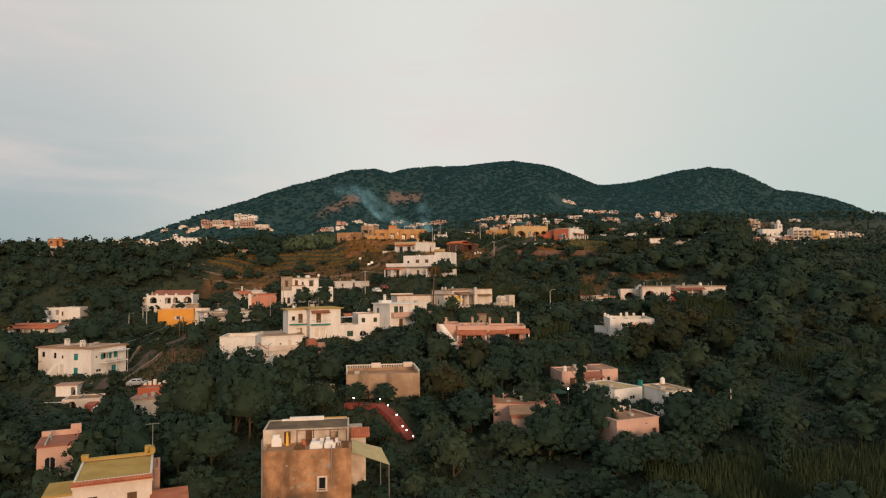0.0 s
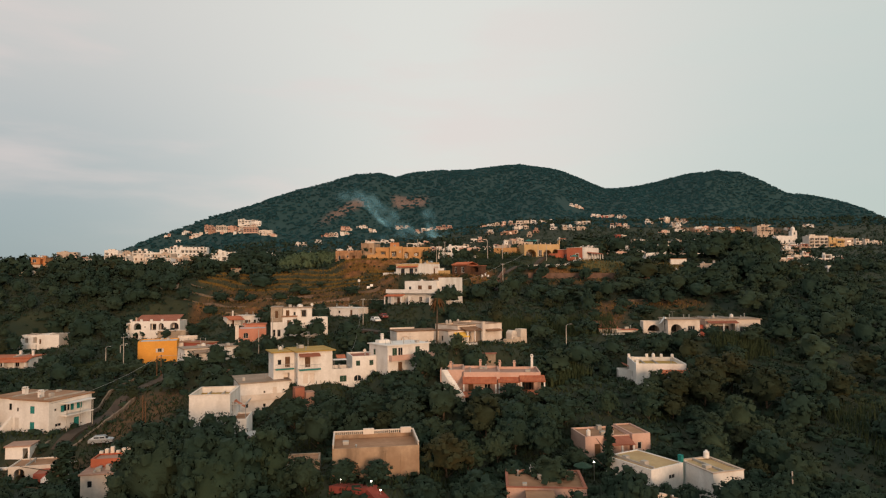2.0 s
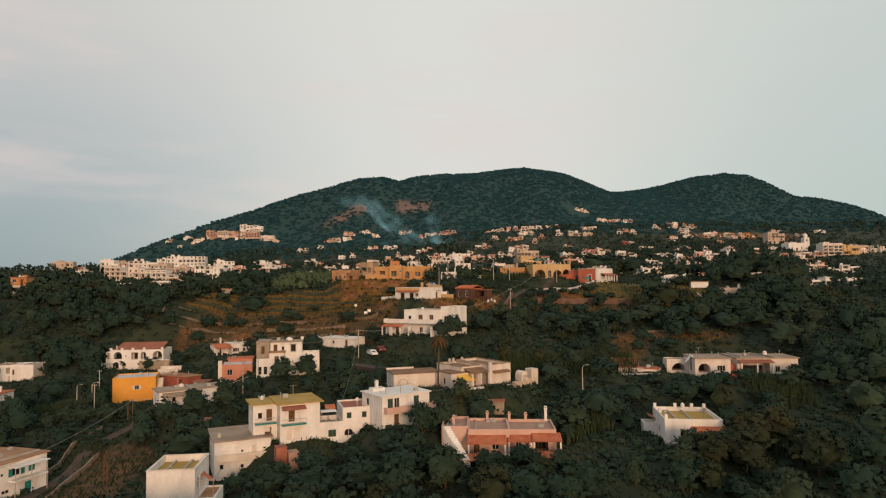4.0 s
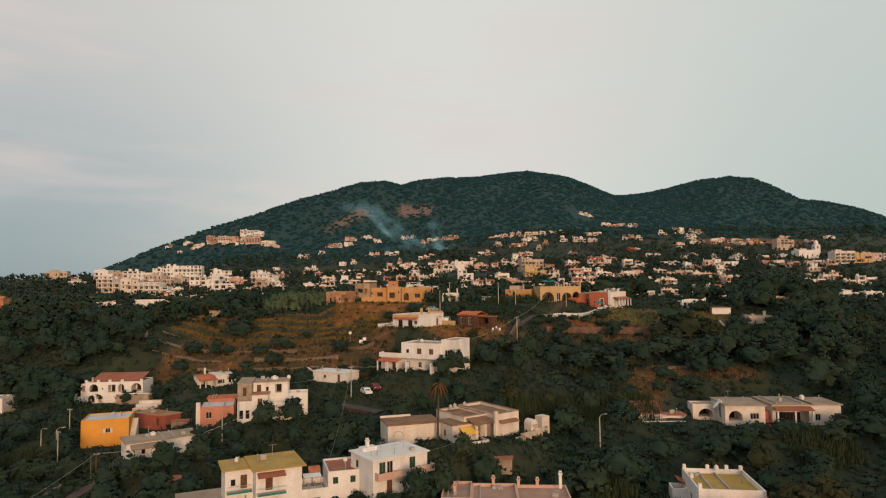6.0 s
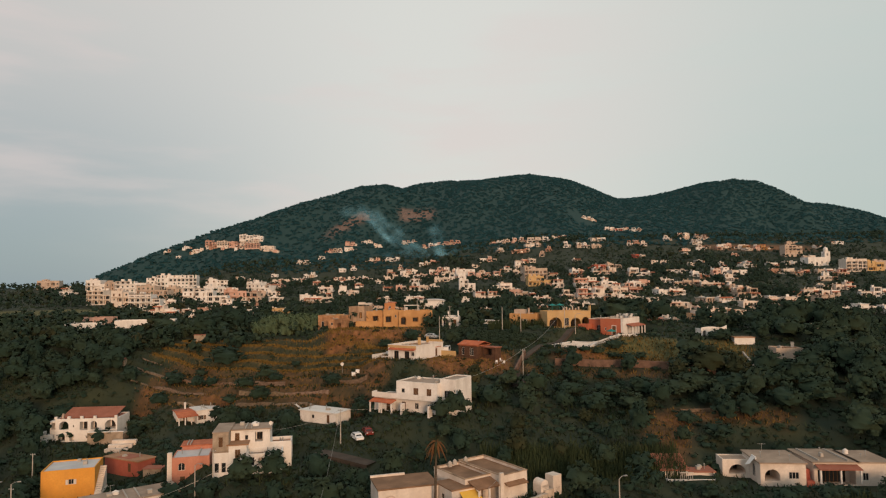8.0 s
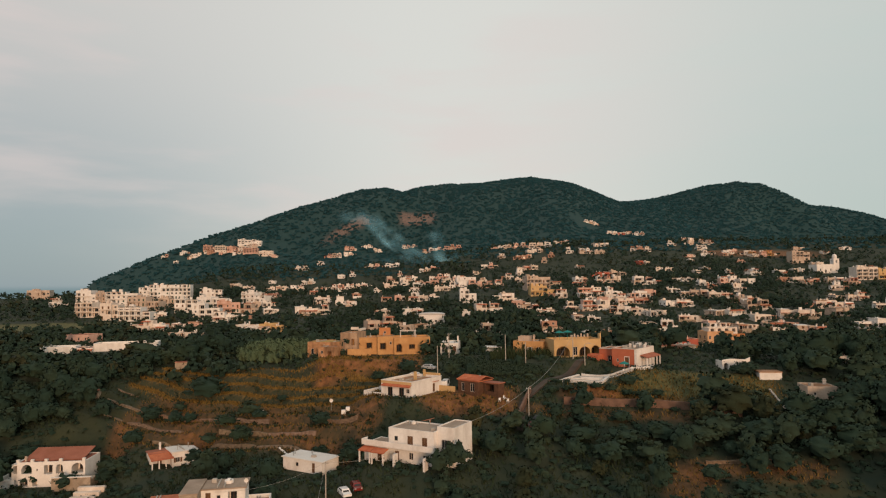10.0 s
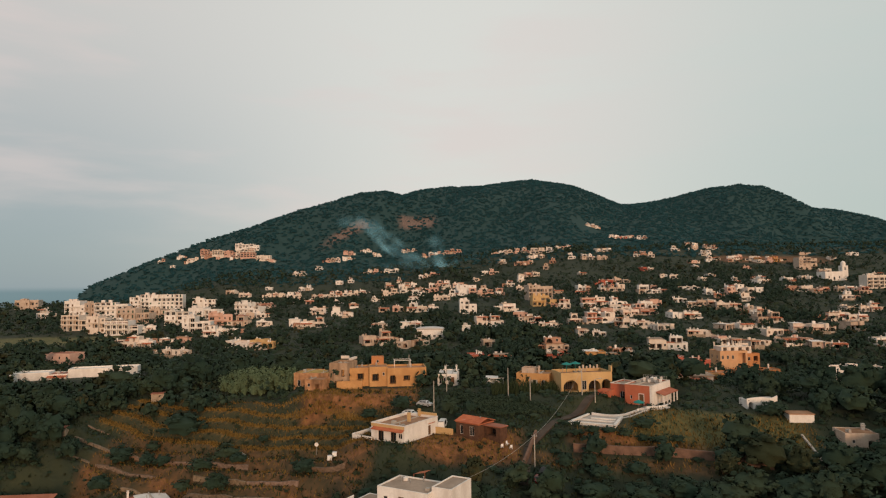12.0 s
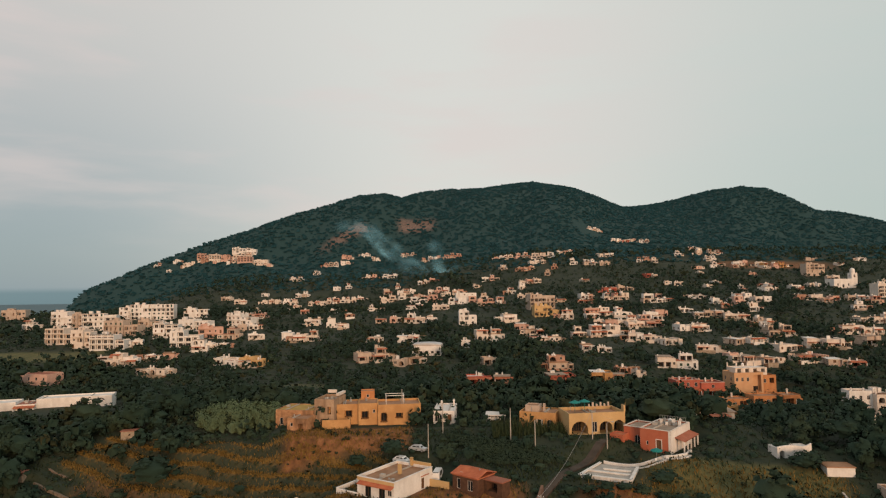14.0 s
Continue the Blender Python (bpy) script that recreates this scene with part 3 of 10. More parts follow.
def block(root, x0, y0, x1, y1, z0, z1, wall="white", ops=None, parapet=0.45, roof="grey", eave=0.35, sink=0.0, coping=None, label="", bare=False):
    """A box of a house with openings, and its flat roof. ops: side -> list of (along, sill, width, height, kind, paint)."""
    ops = ops or {}
    s = Shape()
    spec = {"f": ((x0, y0), (1, 0), (0, 1), x1 - x0), "r": ((x1, y0), (0, 1), (-1, 0), y1 - y0),
            "b": ((x1, y1), (-1, 0), (0, -1), x1 - x0), "l": ((x0, y1), (0, -1), (1, 0), y1 - y0)}
    for side, (o, u, n, length) in spec.items():
        lst = [(a, z0 + v, w, h, k, m) for a, v, w, h, k, m in ops.get(side, ())]
        wall_panel(s, o, u, n, length, z0 - sink, z1, lst,
                   lambda kind, w, h, at, mat, side=side: opening_parts(root, kind, w, h, pose(*at, 0, 0, SIDES[side]), mat))
    t = 0.22
    if parapet > 0:
        for a, b, c, d in ((x0, y0, x1, y0 + t), (x0, y1 - t, x1, y1), (x0, y0 + t, x0 + t, y1 - t), (x1 - t, y0 + t, x1, y1 - t)):
            s.face((a, b, z1), (c, b, z1), (c, d, z1), (a, d, z1))
        zi = z1 - parapet
        for a, b, c, d in ((x0 + t, y0 + t, x1 - t, y0 + t), (x1 - t, y0 + t, x1 - t, y1 - t), (x1 - t, y1 - t, x0 + t, y1 - t), (x0 + t, y1 - t, x0 + t, y0 + t)):
            s.face((a, b, zi), (c, d, zi), (c, d, z1), (a, b, z1))
        r = Shape()
        r.box(x0 + t, y0 + t, zi - 0.12, x1 - t, y1 - t, zi + 0.02)
    else:
        r = Shape()
        r.box(x0 - eave, y0 - eave, z1, x1 + eave, y1 + eave, z1 + 0.2)
        r.face((x0 - eave, y0 - eave, z1 + 0.204), (x1 + eave, y0 - eave, z1 + 0.204), (x1 + eave, y1 + eave, z1 + 0.204), (x0 - eave, y1 + eave, z1 + 0.204))
    part("wall", s.mesh("wall", WALL[wall], True), None, root, label)
    part("roof", r, ROOF[roof], root)
    if not bare and root.location.y < 300 and min(x1 - x0, y1 - y0) > 4.0:
        roof_fittings(root, x0, y0, x1, y1, z1 - parapet + 0.02 if parapet > 0 else z1 + 0.2, WALL[wall])
    if coping:
        c = Shape()
        for a, b, cc, d in ((x0 - 0.08, y0 - 0.08, x1 + 0.08, y0 + 0.3), (x0 - 0.08, y1 - 0.3, x1 + 0.08, y1 + 0.08), (x0 - 0.08, y0 + 0.3, x0 + 0.3, y1 - 0.3), (x1 - 0.3, y0 + 0.3, x1 + 0.08, y1 - 0.3)):
            c.box(a, b, z1, cc, d, z1 + 0.12)
        part("coping", c, coping, root)


def tiles_mesh(w, d, rise, mat, pitch=0.28):
    """A lean-to of rounded tiles: low edge at y 0, high edge at y d."""
    s = Shape()
    n = max(2, int(w / pitch))
    prof = []
    for i in range(n):
        for k in range(4):
            x = (i + k / 4) * w / n
            prof.append((x, 0.07 * math.sin(math.pi * (k / 4)) if k else 0.0))
    prof.append((w, 0.0))
    for (xa, ha), (xb, hb) in zip(prof, prof[1:]):
        s.face((xa, 0, ha + 0.1), (xb, 0, hb + 0.1), (xb, d, hb + rise + 0.1), (xa, d, ha + rise + 0.1))
    s.face((0, 0, 0), (w, 0, 0), (w, d, rise), (0, d, rise))
    s.face((0, 0, 0), (w, 0, 0), (w, 0, 0.1), (0, 0, 0.1))
    s.face((0, 0, 0), (0, 0, 0.1), (0, d, rise + 0.1), (0, d, rise))
    s.face((w, 0, 0), (w, 0, 0.1), (w, d, rise + 0.1), (w, d, rise))
    return s.mesh("tile_roof", mat)


def lean_to(root, x, y, z, w, d, rise, rot=0.0, mat="tile", posts=2, post_h=2.3, post_mat=None):
    """A tiled porch roof with posts under its low edge."""
    roof = part("porch_roof", tiles_mesh(w, d, rise, ROOF[mat]), None, root, place=pose(x, y, z, 0, 0, rot))
    for i in range(posts):
        s = Shape()
        u = 0.25 + (w - 0.5) * i / max(1, posts - 1)
        s.box(u - 0.13, 0.15, -post_h, u + 0.13, 0.41, 0.05)
        part("post", s, post_mat or WALL["white"], roof)


def chimney(root, x, y, z, h=1.3, w=0.5, mat="white"):
    s = Shape()
    s.box(x - w / 2, y - w / 2, z, x + w / 2, y + w / 2, z + h)
    s.box(x - w / 2 - 0.1, y - w / 2 - 0.1, z + h, x + w / 2 + 0.1, y + w / 2 + 0.1, z + h + 0.1)
    for sx in (-1, 1):
        for sy in (-1, 1):
            s.box(x + sx * w * 0.35 - 0.06, y + sy * w * 0.35 - 0.06, z + h + 0.1, x + sx * w * 0.35 + 0.06, y + sy * w * 0.35 + 0.06, z + h + 0.35)
    s.box(x - w / 2, y - w / 2, z + h + 0.35, x + w / 2, y + w / 2, z + h + 0.47)
    part("chimney", s, WALL[mat], root)


def tank(root, x, y, z, r=0.5, h=1.0, mat=None):
    s = Shape()
    s.tube((x, y, z), (x, y, z + h * 0.8), r, r, 14)
    s.tube((x, y, z + h * 0.8), (x, y, z + h), r, r * 0.45, 14)
    s.tube((x, y, z + h), (x, y, z + h + 0.08), r * 0.4, r * 0.4, 10)
    part("water_tank", s, mat or WALL["white"], root)


def antenna(root, x, y, z, h=2.6):
    s = Shape()
    s.tube((x, y, z), (x, y, z + h), 0.035, 0.03, 6)
    s.tube((x - 0.7, y, z + h - 0.1), (x + 0.7, y, z + h - 0.1), 0.02, 0.02, 5)
    for i in range(5):
        u = x - 0.6 + 0.3 * i
        s.tube((u, y - 0.3, z + h - 0.1), (u, y + 0.3, z + h - 0.1), 0.014, 0.014, 4)
    part("antenna", s, METAL, root)


def dish(root, x, y, z, r=0.45):
    s = Shape()
    s.tube((x, y, z), (x, y, z + 0.9), 0.04, 0.04, 6)
    rings = []
    for i in range(4):
        a = i / 3 * 0.9
        rings.append([(x + r * math.sin(a) * math.cos(2 * math.pi * k / 12), y - 0.1 - 0.35 * r * (1 - math.cos(a)), z + 1.0 + r * math.sin(a) * math.sin(2 * math.pi * k / 12)) for k in range(12)])
    for p, q in zip(rings, rings[1:]):
        for k in range(12):
            s.face(p[k], p[(k + 1) % 12], q[(k + 1) % 12], q[k])
    part("satellite_dish", s, WALL["white"], root)


def bar_mesh():
    s = Shape()
    s.box(0, 0, 0, 0.03, 0.03, 0.9)
    return s.mesh("baluster", METAL)


def balcony(root, x0, x1, y, z, depth=1.1, rail="bars", mat="white"):
    """A slab before the front, at y, with a railing."""
    s = Shape()
    s.box(x0, y - depth, z - 0.18, x1, y - 0.003, z)
    bal = part("balcony", s, WALL[mat], root)
    r = Shape()
    if rail == "low":
        r.box(x0, y - depth, z, x1, y - depth + 0.1, z + 0.45)
        part("railing", r, WALL[mat], bal)
    elif rail == "solid":
        r.box(x0, y - depth, z, x1, y - depth + 0.12, z + 0.95)
        r.box(x0, y - depth + 0.12, z, x0 + 0.12, y - 0.003, z + 0.95)
        r.box(x1 - 0.12, y - depth + 0.12, z, x1, y - 0.003, z + 0.95)
        part("railing", r, WALL[mat], bal)
    else:
        for a, b, c, d in ((x0, y - depth, x1, y - depth + 0.05), (x0, y - depth + 0.05, x0 + 0.05, y - 0.003), (x1 - 0.05, y - depth + 0.05, x1, y - 0.003)):
            r.box(a, b, z + 0.9, c, d, z + 0.96)
        n = max(2, int((x1 - x0) / 0.32))
        for i in range(n + 1):
            u = x0 + (x1 - x0 - 0.04) * i / n
            part("baluster", shared(("bar",), bar_mesh), None, bal, place=pose(u, y - depth, z))
        part("railing", r, METAL, bal)


def steps(root, x0, x1, y, z, n, run=0.28, rise=0.18, mat="cream"):
    """Steps that climb away from the front, towards +y."""
    for i in range(n):
        s = Shape()
        s.box(x0, y + i * run, z - 0.4, x1, y + (i + 1) * run, z + (i + 1) * rise)
        part("step", s, WALL[mat], root)


def house(x, y, z, rot, w, d, label, category="house", group="houses on the slope"):
    """An empty at the front left corner of a house that is w wide and d deep."""
    c, s = math.cos(radians(rot)), math.sin(radians(rot))
    FEET.append((x + c * w / 2 - s * d / 2, y + s * w / 2 + c * d / 2, 0.5 * math.hypot(w, d), z))
    return thing("house", x, y, z, rot, label, category, group)


def row(n, length, v, w, h, kind, paint, start=0.0):
    """n even openings along a side."""
    return [(start + (length - start) * (i + 0.5) / n, v, w, h, kind, paint) for i in range(n)]


# ---------------------------------------------------------------- houses of the slope
FEET.append((34.5, 236.0, 8.5, 47.0))


def slope_houses():
    # square white house with a pale flat roof, green french windows and a long balcony
    h = house(-12.2, 145.0, 23.3, 36, 10.2, 7.6, "two-storey white house with pale flat roof and green french windows")
    block(h, 0, 0, 10.2, 7.6, 0, 5.7, "white", {
        "f": [(1.7, 3.2, 1.1, 2.1, "s", GREENW), (3.1, 3.2, 1.1, 2.1, "w", GREENW), (7.3, 3.2, 1.1, 2.1, "s", GREENW), (3.0, 0.3, 1.0, 2.1, "d", BROWN), (7.5, 0.9, 1.0, 1.2, "w", BROWN)],
        "l": [(2.2, 3.6, 0.9, 1.2, "s", GREENW)]}, 0, "white", 0.3, 3.0)
    balcony(h, 0.3, 10.9, 0, 2.95, 1.2, "solid", "pink")
    chimney(h, 2.2, 6.0, 5.9, 1.5, 0.5)
    c = Shape()
    c.box(1.0, 5.2, 5.91, 3.6, 6.8, 6.5)
    part("stair_head", c, WALL["white"], h)
    for i in range(4):
        antenna(h, 1.0 + 2.2 * i, 2.5 + 0.8 * (i % 2), 5.9, 1.2 + 0.5 * (i == 1))

    # two-storey house with a mossy overhanging roof and balconies
    h = house(-30.0, 142.9, 21.6, 26, 7.1, 8.5, "two-storey white house with mossy yellow overhanging roof and balconies")
    block(h, 0, 0, 7.1, 8.5, 0, 6.6, "white", {
        "f": [(2.0, 3.5, 1.1, 2.2, "d", BROWN), (1.6, 0.3, 1.0, 2.0, "s", WALL["cream"]), (2.9, 0.3, 1.0, 2.0, "s", WALL["cream"])],
        "l": [(7.2, 4.2, 0.7, 1.1, "w", BROWN), (7.0, 1.2, 0.8, 1.2, "w", BROWN)]}, 0, "moss", 0.6, 3.0)
    block(h, -4.2, 3.0, -0.02, 8.5, 0, 6.4, "white", {"f": [(2.8, 3.4, 1.0, 2.1, "d", BROWN), (1.2, 3.9, 0.8, 1.1, "w", BROWN), (2.6, 0.2, 1.2, 2.1, "l", BROWN)], "l": [(2.6, 4.0, 0.8, 1.1, "w", BROWN)]}, 0, "moss", 0.55, 3.0)
    for x0, x1, y, edge in ((0.1, 4.4, 0.0, TEAL), (-4.0, -0.3, 3.0, TEAL)):
        s = Shape()
        s.box(x0, y - 1.2, 3.1, x1, y - 0.003, 3.25)
        b = part("balcony", s, CONCRETE, h)
        s = Shape()
        s.box(x0 - 0.03, y - 1.25, 3.02, x1 + 0.03, y - 1.2, 3.3)
        part("balcony_edge", s, edge, b, "teal painted balcony edge")
        r = Shape()
        r.box(x0, y - 1.18, 4.1, x1, y - 1.12, 4.16)
        part("railing", r, METAL, b)
        n = int((x1 - x0) / 0.3)
        for i in range(n + 1):
            part("baluster", shared(("bar",), bar_mesh), None, b, place=pose(x0 + (x1 - x0 - 0.04) * i / n, y - 1.17, 3.25))
    lean_to(h, 0.2, -1.3, 5.7, 4.2, 1.3, 0.45, 0, "brick", 0)
    for k in range(3):
        s = Shape()
        s.box(-1.5 + 1.9 * k, -4.6 - 0.8 * (k % 2), -4, 0.3 + 1.9 * k, -2.4 - 0.5 * k, 0.3 - 0.9 * k)
        part("garden_terrace", s, ROOF["brick" if k != 1 else "rose"], h)
    antenna(h, 3.5, 6.0, 6.8, 2.2)
    tank(h, -2.0, 7.2, 6.6, 0.35, 0.6)

    # white three-storey house with green windows and a roof terrace in front of it
    h = house(-23.7, 145.9, 19.8, 18, 9.9, 8.0, "white house with small green windows, roof terrace and red awning")
    block(h, 4.2, 0, 9.9, 8.0, 0, 7.0, "white", {
        "f": [(1.2, 5.0, 0.85, 1.1, "s", GREENW), (4.0, 5.0, 0.85, 1.1, "s", GREENW), (1.1, 1.9, 1.6, 1.25, "m", BROWN), (3.9, 1.9, 1.6, 1.25, "m", BROWN), (2.6, 0.1, 1.0, 1.2, "d", BROWN), (0.8, 0.0, 0.8, 0.9, "w", BROWN)]}, 0.3, "brick", sink=3.0)
    block(h, 0, 0, 4.18, 6.0, 0, 4.6, "white", {"f": [(2.3, 1.9, 1.4, 1.3, "s", GREENW)], "l": [(3.2, 0.9, 3.4, 3.2, "a", BROWN)]}, 0.9, "grey", sink=3.0)
    a = Shape()
    a.box(0.4, 0.4, 6.3, 3.2, 2.6, 6.36)
    part("awning", a, WHITECLOTH, h)
    a = Shape()
    a.face((1.4, 2.6, 6.5), (3.3, 2.6, 6.5), (3.3, 4.4, 7.0), (1.4, 4.4, 7.0))
    a.box(1.4, 2.56, 6.42, 3.3, 2.64, 6.5)
    part("awning", a, ROOF["tile"], h, "red awning")
    for px, py in ((0.5, 0.5), (3.1, 0.5), (0.5, 2.5)):
        s = Shape()
        s.tube((px, py, 3.7), (px, py, 6.3), 0.05, 0.05, 6)
        part("post", s, METAL, h)
    dish(h, 7.5, 4.0, 6.7)

    # flat-roofed house in two steps
    h = house(-40.4, 139.5, 16.5, 25, 9.5, 11.0, "cream two-storey house with wide flat roof and long balcony")
    block(h, 0, 0, 9.5, 11.0, 0, 6.0, "white", {
        "f": [(4.6, 3.9, 0.45, 0.5, "w", BROWN), (6.6, 3.4, 0.8, 1.6, "s", WALL["cream"]), (4.6, 1.2, 0.6, 0.7, "w", BROWN), (1.2, 1.3, 0.7, 0.9, "w", BROWN)],
        "l": [(2.2, 3.3, 1.3, 2.0, "s", WALL["cream"]), (5.0, 3.3, 1.3, 2.0, "s", WALL["cream"]), (8.0, 3.3, 1.3, 2.0, "s", WALL["cream"])]}, 0, "grey", 0.35, 3.0)
    balcony(h, 0.2, 9.5, 0, 2.9, 0.7, "solid", "cream")

    h = house(-41.0, 116.6, 15.7, 8, 6.9, 8.0, "tall white house with mossy sunken flat roof and side terrace")
    block(h, 0, 0, 6.3, 8.0, 0, 8.7, "white", {"r": [(2.0, 5.6, 1.2, 1.6, "w", BROWN)]}, 0.9, "moss", sink=4.0, coping=WALL["cream"])
    block(h, 6.3, 0.4, 8.8, 6.0, 0, 4.7, "white", {"f": [], "r": []}, 0.25, "tan", sink=4.0)
    for px in (6.6, 8.6):
        s = Shape()
        s.tube((px, 0.7, 4.4), (px, 0.7, 7.0), 0.06, 0.06, 6)
        part("post", s, METAL, h)
    s = Shape()
    s.box(6.35, 0.6, 6.95, 8.8, 0.75, 7.05)
    s.box(8.5, 0.75, 6.95, 8.65, 5.6, 7.05)
    part("pergola_beam", s, METAL, h)
    s = Shape()
    s.face((6.36, 3.2, 7.1), (8.0, 3.2, 6.0), (8.0, 4.6, 6.0), (6.36, 4.6, 7.1))
    s.box(6.36, 3.16, 7.0, 6.5, 4.64, 7.14)
    part("awning", s, ROOF["tile"], h, "faded red awning")
    block(h, 8.8, 0.0, 11.0, 3.2, 0, 1.9, "white", {"f": [(0.7, 0.4, 0.8, 1.3, "w", FRAME), (1.6, 0.4, 0.8, 1.3, "w", FRAME)], "r": [(1.0, 0.4, 1.0, 1.3, "w", FRAME)]}, 0, "silver", 0.2, 4.0)

    # old arcaded house with a balustraded roof
    h = house(-15.8, 103.4, 15.2, 9, 12.0, 8.0, "stained tan house with arches and a balustraded flat roof")
    block(h, 0, 0, 12.0, 8.0, 0, 4.2, "tuff", {"f": [(2.2, 0.0, 3.0, 2.6, "a", BROWN)], "l": [(1.8, 0.0, 2.4, 2.7, "a", BROWN), (5.4, 0.0, 2.4, 2.7, "a", BROWN)]}, 0.6, "tan", sink=3.0)
    s = Shape()
    s.box(0, 0, 0, 0.12, 0.18, 0.4)
    peg = s.mesh("baluster", WALL["cream"])
    for i in range(40):
        part("baluster", peg, None, h, place=pose(0.15 + 11.6 * i / 39, 7.78, 4.2))
    for i in range(20):
        part("baluster", peg, None, h, place=pose(0.04, 0.2 + 7.4 * i / 19, 4.2))
        part("baluster", peg, None, h, place=pose(11.82, 0.2 + 7.4 * i / 19, 4.2))
    for b in ((0, 7.76, 4.6, 12.0, 8.0, 4.75), (4.4, 7.5, 4.2, 6.0, 8.0, 5.0), (10.0, 7.5, 4.2, 11.6, 8.0, 5.0), (0, 0.1, 4.6, 0.22, 7.74, 4.7), (11.78, 0.1, 4.6, 12.0, 7.74, 4.7)):
        s = Shape()
        s.box(*b)
        part("balustrade", s, WALL["cream"], h)
    for u in (4.6, 6.9, 7.3, 9.4, 11.7):
        s = Shape()
        s.box(u, -0.12, 0.0, u + 0.25, -0.003, 3.6)
        part("pilaster", s, WALL["tuff"], h)
    h = house(-23.5, 107.5, 13.6, 9, 5.0, 4.0, "small stone shed with a flat terrace roof", "shed")
    block(h, 0, 0, 5.0, 4.0, 0, 3.0, "stone", {}, 0.25, "tan", sink=3.0)
    s = Shape()
    s.tube((0.3, -1.5, -2), (0.3, -1.5, 2.9), 0.09, 0.09, 6)
    s.tube((0.9, -1.5, -2), (0.9, -1.5, 2.9), 0.09, 0.09, 6)
    s.box(0.1, -1.6, 2.9, 3.5, -1.4, 3.0)
    part("pergola_post", s, CONCRETE, h)

    # white house with teal shutters
    h = house(-87.7, 137.9, 15.0, -17, 15.8, 9.0, "white two-storey house with teal shutters and tan flat roof")
    block(h, 0, 0, 7.0, 8.0, 0, 5.6, "white", {
        "f": [(1.4, 3.6, 0.9, 1.2, "w", BROWN), (4.6, 3.4, 0.8, 1.3, "w", BROWN)], "l": []}, 0, "tan", 0.4, 3.0)
    block(h, 7.0, -1.4, 15.8, 8.0, 0, 5.8, "white", {
        "f": [(4.8, 3.4, 1.1, 1.4, "s", TEAL), (4.8, 0.5, 1.1, 1.4, "s", TEAL), (1.2, 3.6, 0.5, 0.8, "w", BROWN), (1.0, 0.3, 1.1, 2.2, "d", FRAME)],
        "r": [(3.8, 3.4, 1.4, 1.3, "o", TEAL), (1.4, 3.8, 0.5, 0.5, "w", BROWN), (6.6, 3.4, 1.2, 1.4, "s", TEAL), (2.0, 0.9, 1.3, 0.6, "w", BROWN), (6.0, 0.3, 1.2, 1.6, "s", TEAL)]}, 0, "tan", 0.4, 3.0)
    for k in ((4.6, 3.0), (11.0, 1.0)):
        chimney(h, k[0], k[1], 5.9, 1.0, 0.75)
    for i in range(12):
        s = Shape()
        s.box(6.2, -1.4 - 0.25 * (11 - i), 0, 6.9, -1.15 - 0.25 * (11 - i), 0.2 + 0.22 * i)
        part("stair_step", s, WALL["white"], h)
    s = Shape()
    s.box(15.81, 1.0, 2.7, 17.4, 7.0, 2.9)
    s.box(15.81, 1.0, 5.0, 17.8, 7.0, 5.12)
    part("terrace", s, WALL["white"], h)
    for v in (1.1, 4.0, 6.9):
        s = Shape()
        s.tube((17.3, v, -3), (17.3, v, 5.0), 0.07, 0.07, 6)
        part("post", s, METAL, h)

    # tall old house close by: white upper floor set back behind a terrace
    h = house(-21.2, 75.0, 7.0, 8, 10.4, 9.4, "tall weathered ochre house with roof terrace and stained walls")
    block(h, 0, 0, 10.2, 3.6, 0, 7.85, "old", {"f": [(6.8, 3.2, 0.85, 1.4, "w", WALL["cream"])], "r": [(2.4, 5.0, 0.9, 1.6, "d", BROWN)], "l": []}, 0.22, "tan", sink=3.0, bare=True)
    block(h, -0.5, 3.62, 9.9, 9.2, 0, 9.5, "dirty", {"f": [(2.9, 7.65, 0.8, 1.6, "d", BROWN), (5.5, 7.65, 0.8, 1.6, "d", BROWN), (8.6, 7.7, 0.9, 1.4, "l", BROWN)]}, 0.12, "dark", sink=3.0, bare=True)
    for b in ((6.2, -0.12, 3.1, 6.36, -0.003, 4.75), (7.24, -0.12, 3.1, 7.4, -0.003, 4.75), (6.36, -0.12, 4.62, 7.24, -0.003, 4.75), (6.1, -0.18, 2.98, 7.5, -0.003, 3.1)):
        s = Shape()
        s.box(*b)
        part("window_surround", s, WALL["cream"], h)
    s = Shape()
    s.tube((7.9, -0.07, 3.4), (7.9, -0.07, 8.3), 0.07, 0.07, 6)
    part("drainpipe", s, METAL, h)
    s = Shape()
    s.tube((-0.1, -0.1, -2.0), (-0.1, -0.1, 9.3), 0.1, 0.1, 6)
    part("drainpipe", s, METAL, h)
    for b in ((2.2, 8.7, 9.4, 6.6, 9.2, 9.85), (1.2, 8.8, 9.4, 2.18, 9.2, 9.6)):
        s = Shape()
        s.box(*b)
        part("roof_wall", s, WALL["white"], h)
    s = Shape()
    s.box(3.3, 9.22, 9.0, 9.6, 9.4, 9.62)
    part("roof_edge", s, ROOF["moss"], h)
    # stains and rough patches of bare render on the front
    rng = random.Random(8)
    for k in range(46):
        u, v = rng.gauss(5.4, 1.8), rng.uniform(3.2, 7.2)
        if not 0.4 < u < 9.6 or (5.9 < u < 7.7 and v < 5.0):
            continue
        s = Shape()
        w, t = rng.uniform(0.06, 0.3), rng.uniform(0.06, 0.4)
        s.face((u - w, -0.012, v), (u, -0.012, v - t * 0.6), (u + w * 0.8, -0.012, v - t * 0.1), (u + w * 0.5, -0.012, v + t * 0.7), (u - w * 0.4, -0.012, v + t))
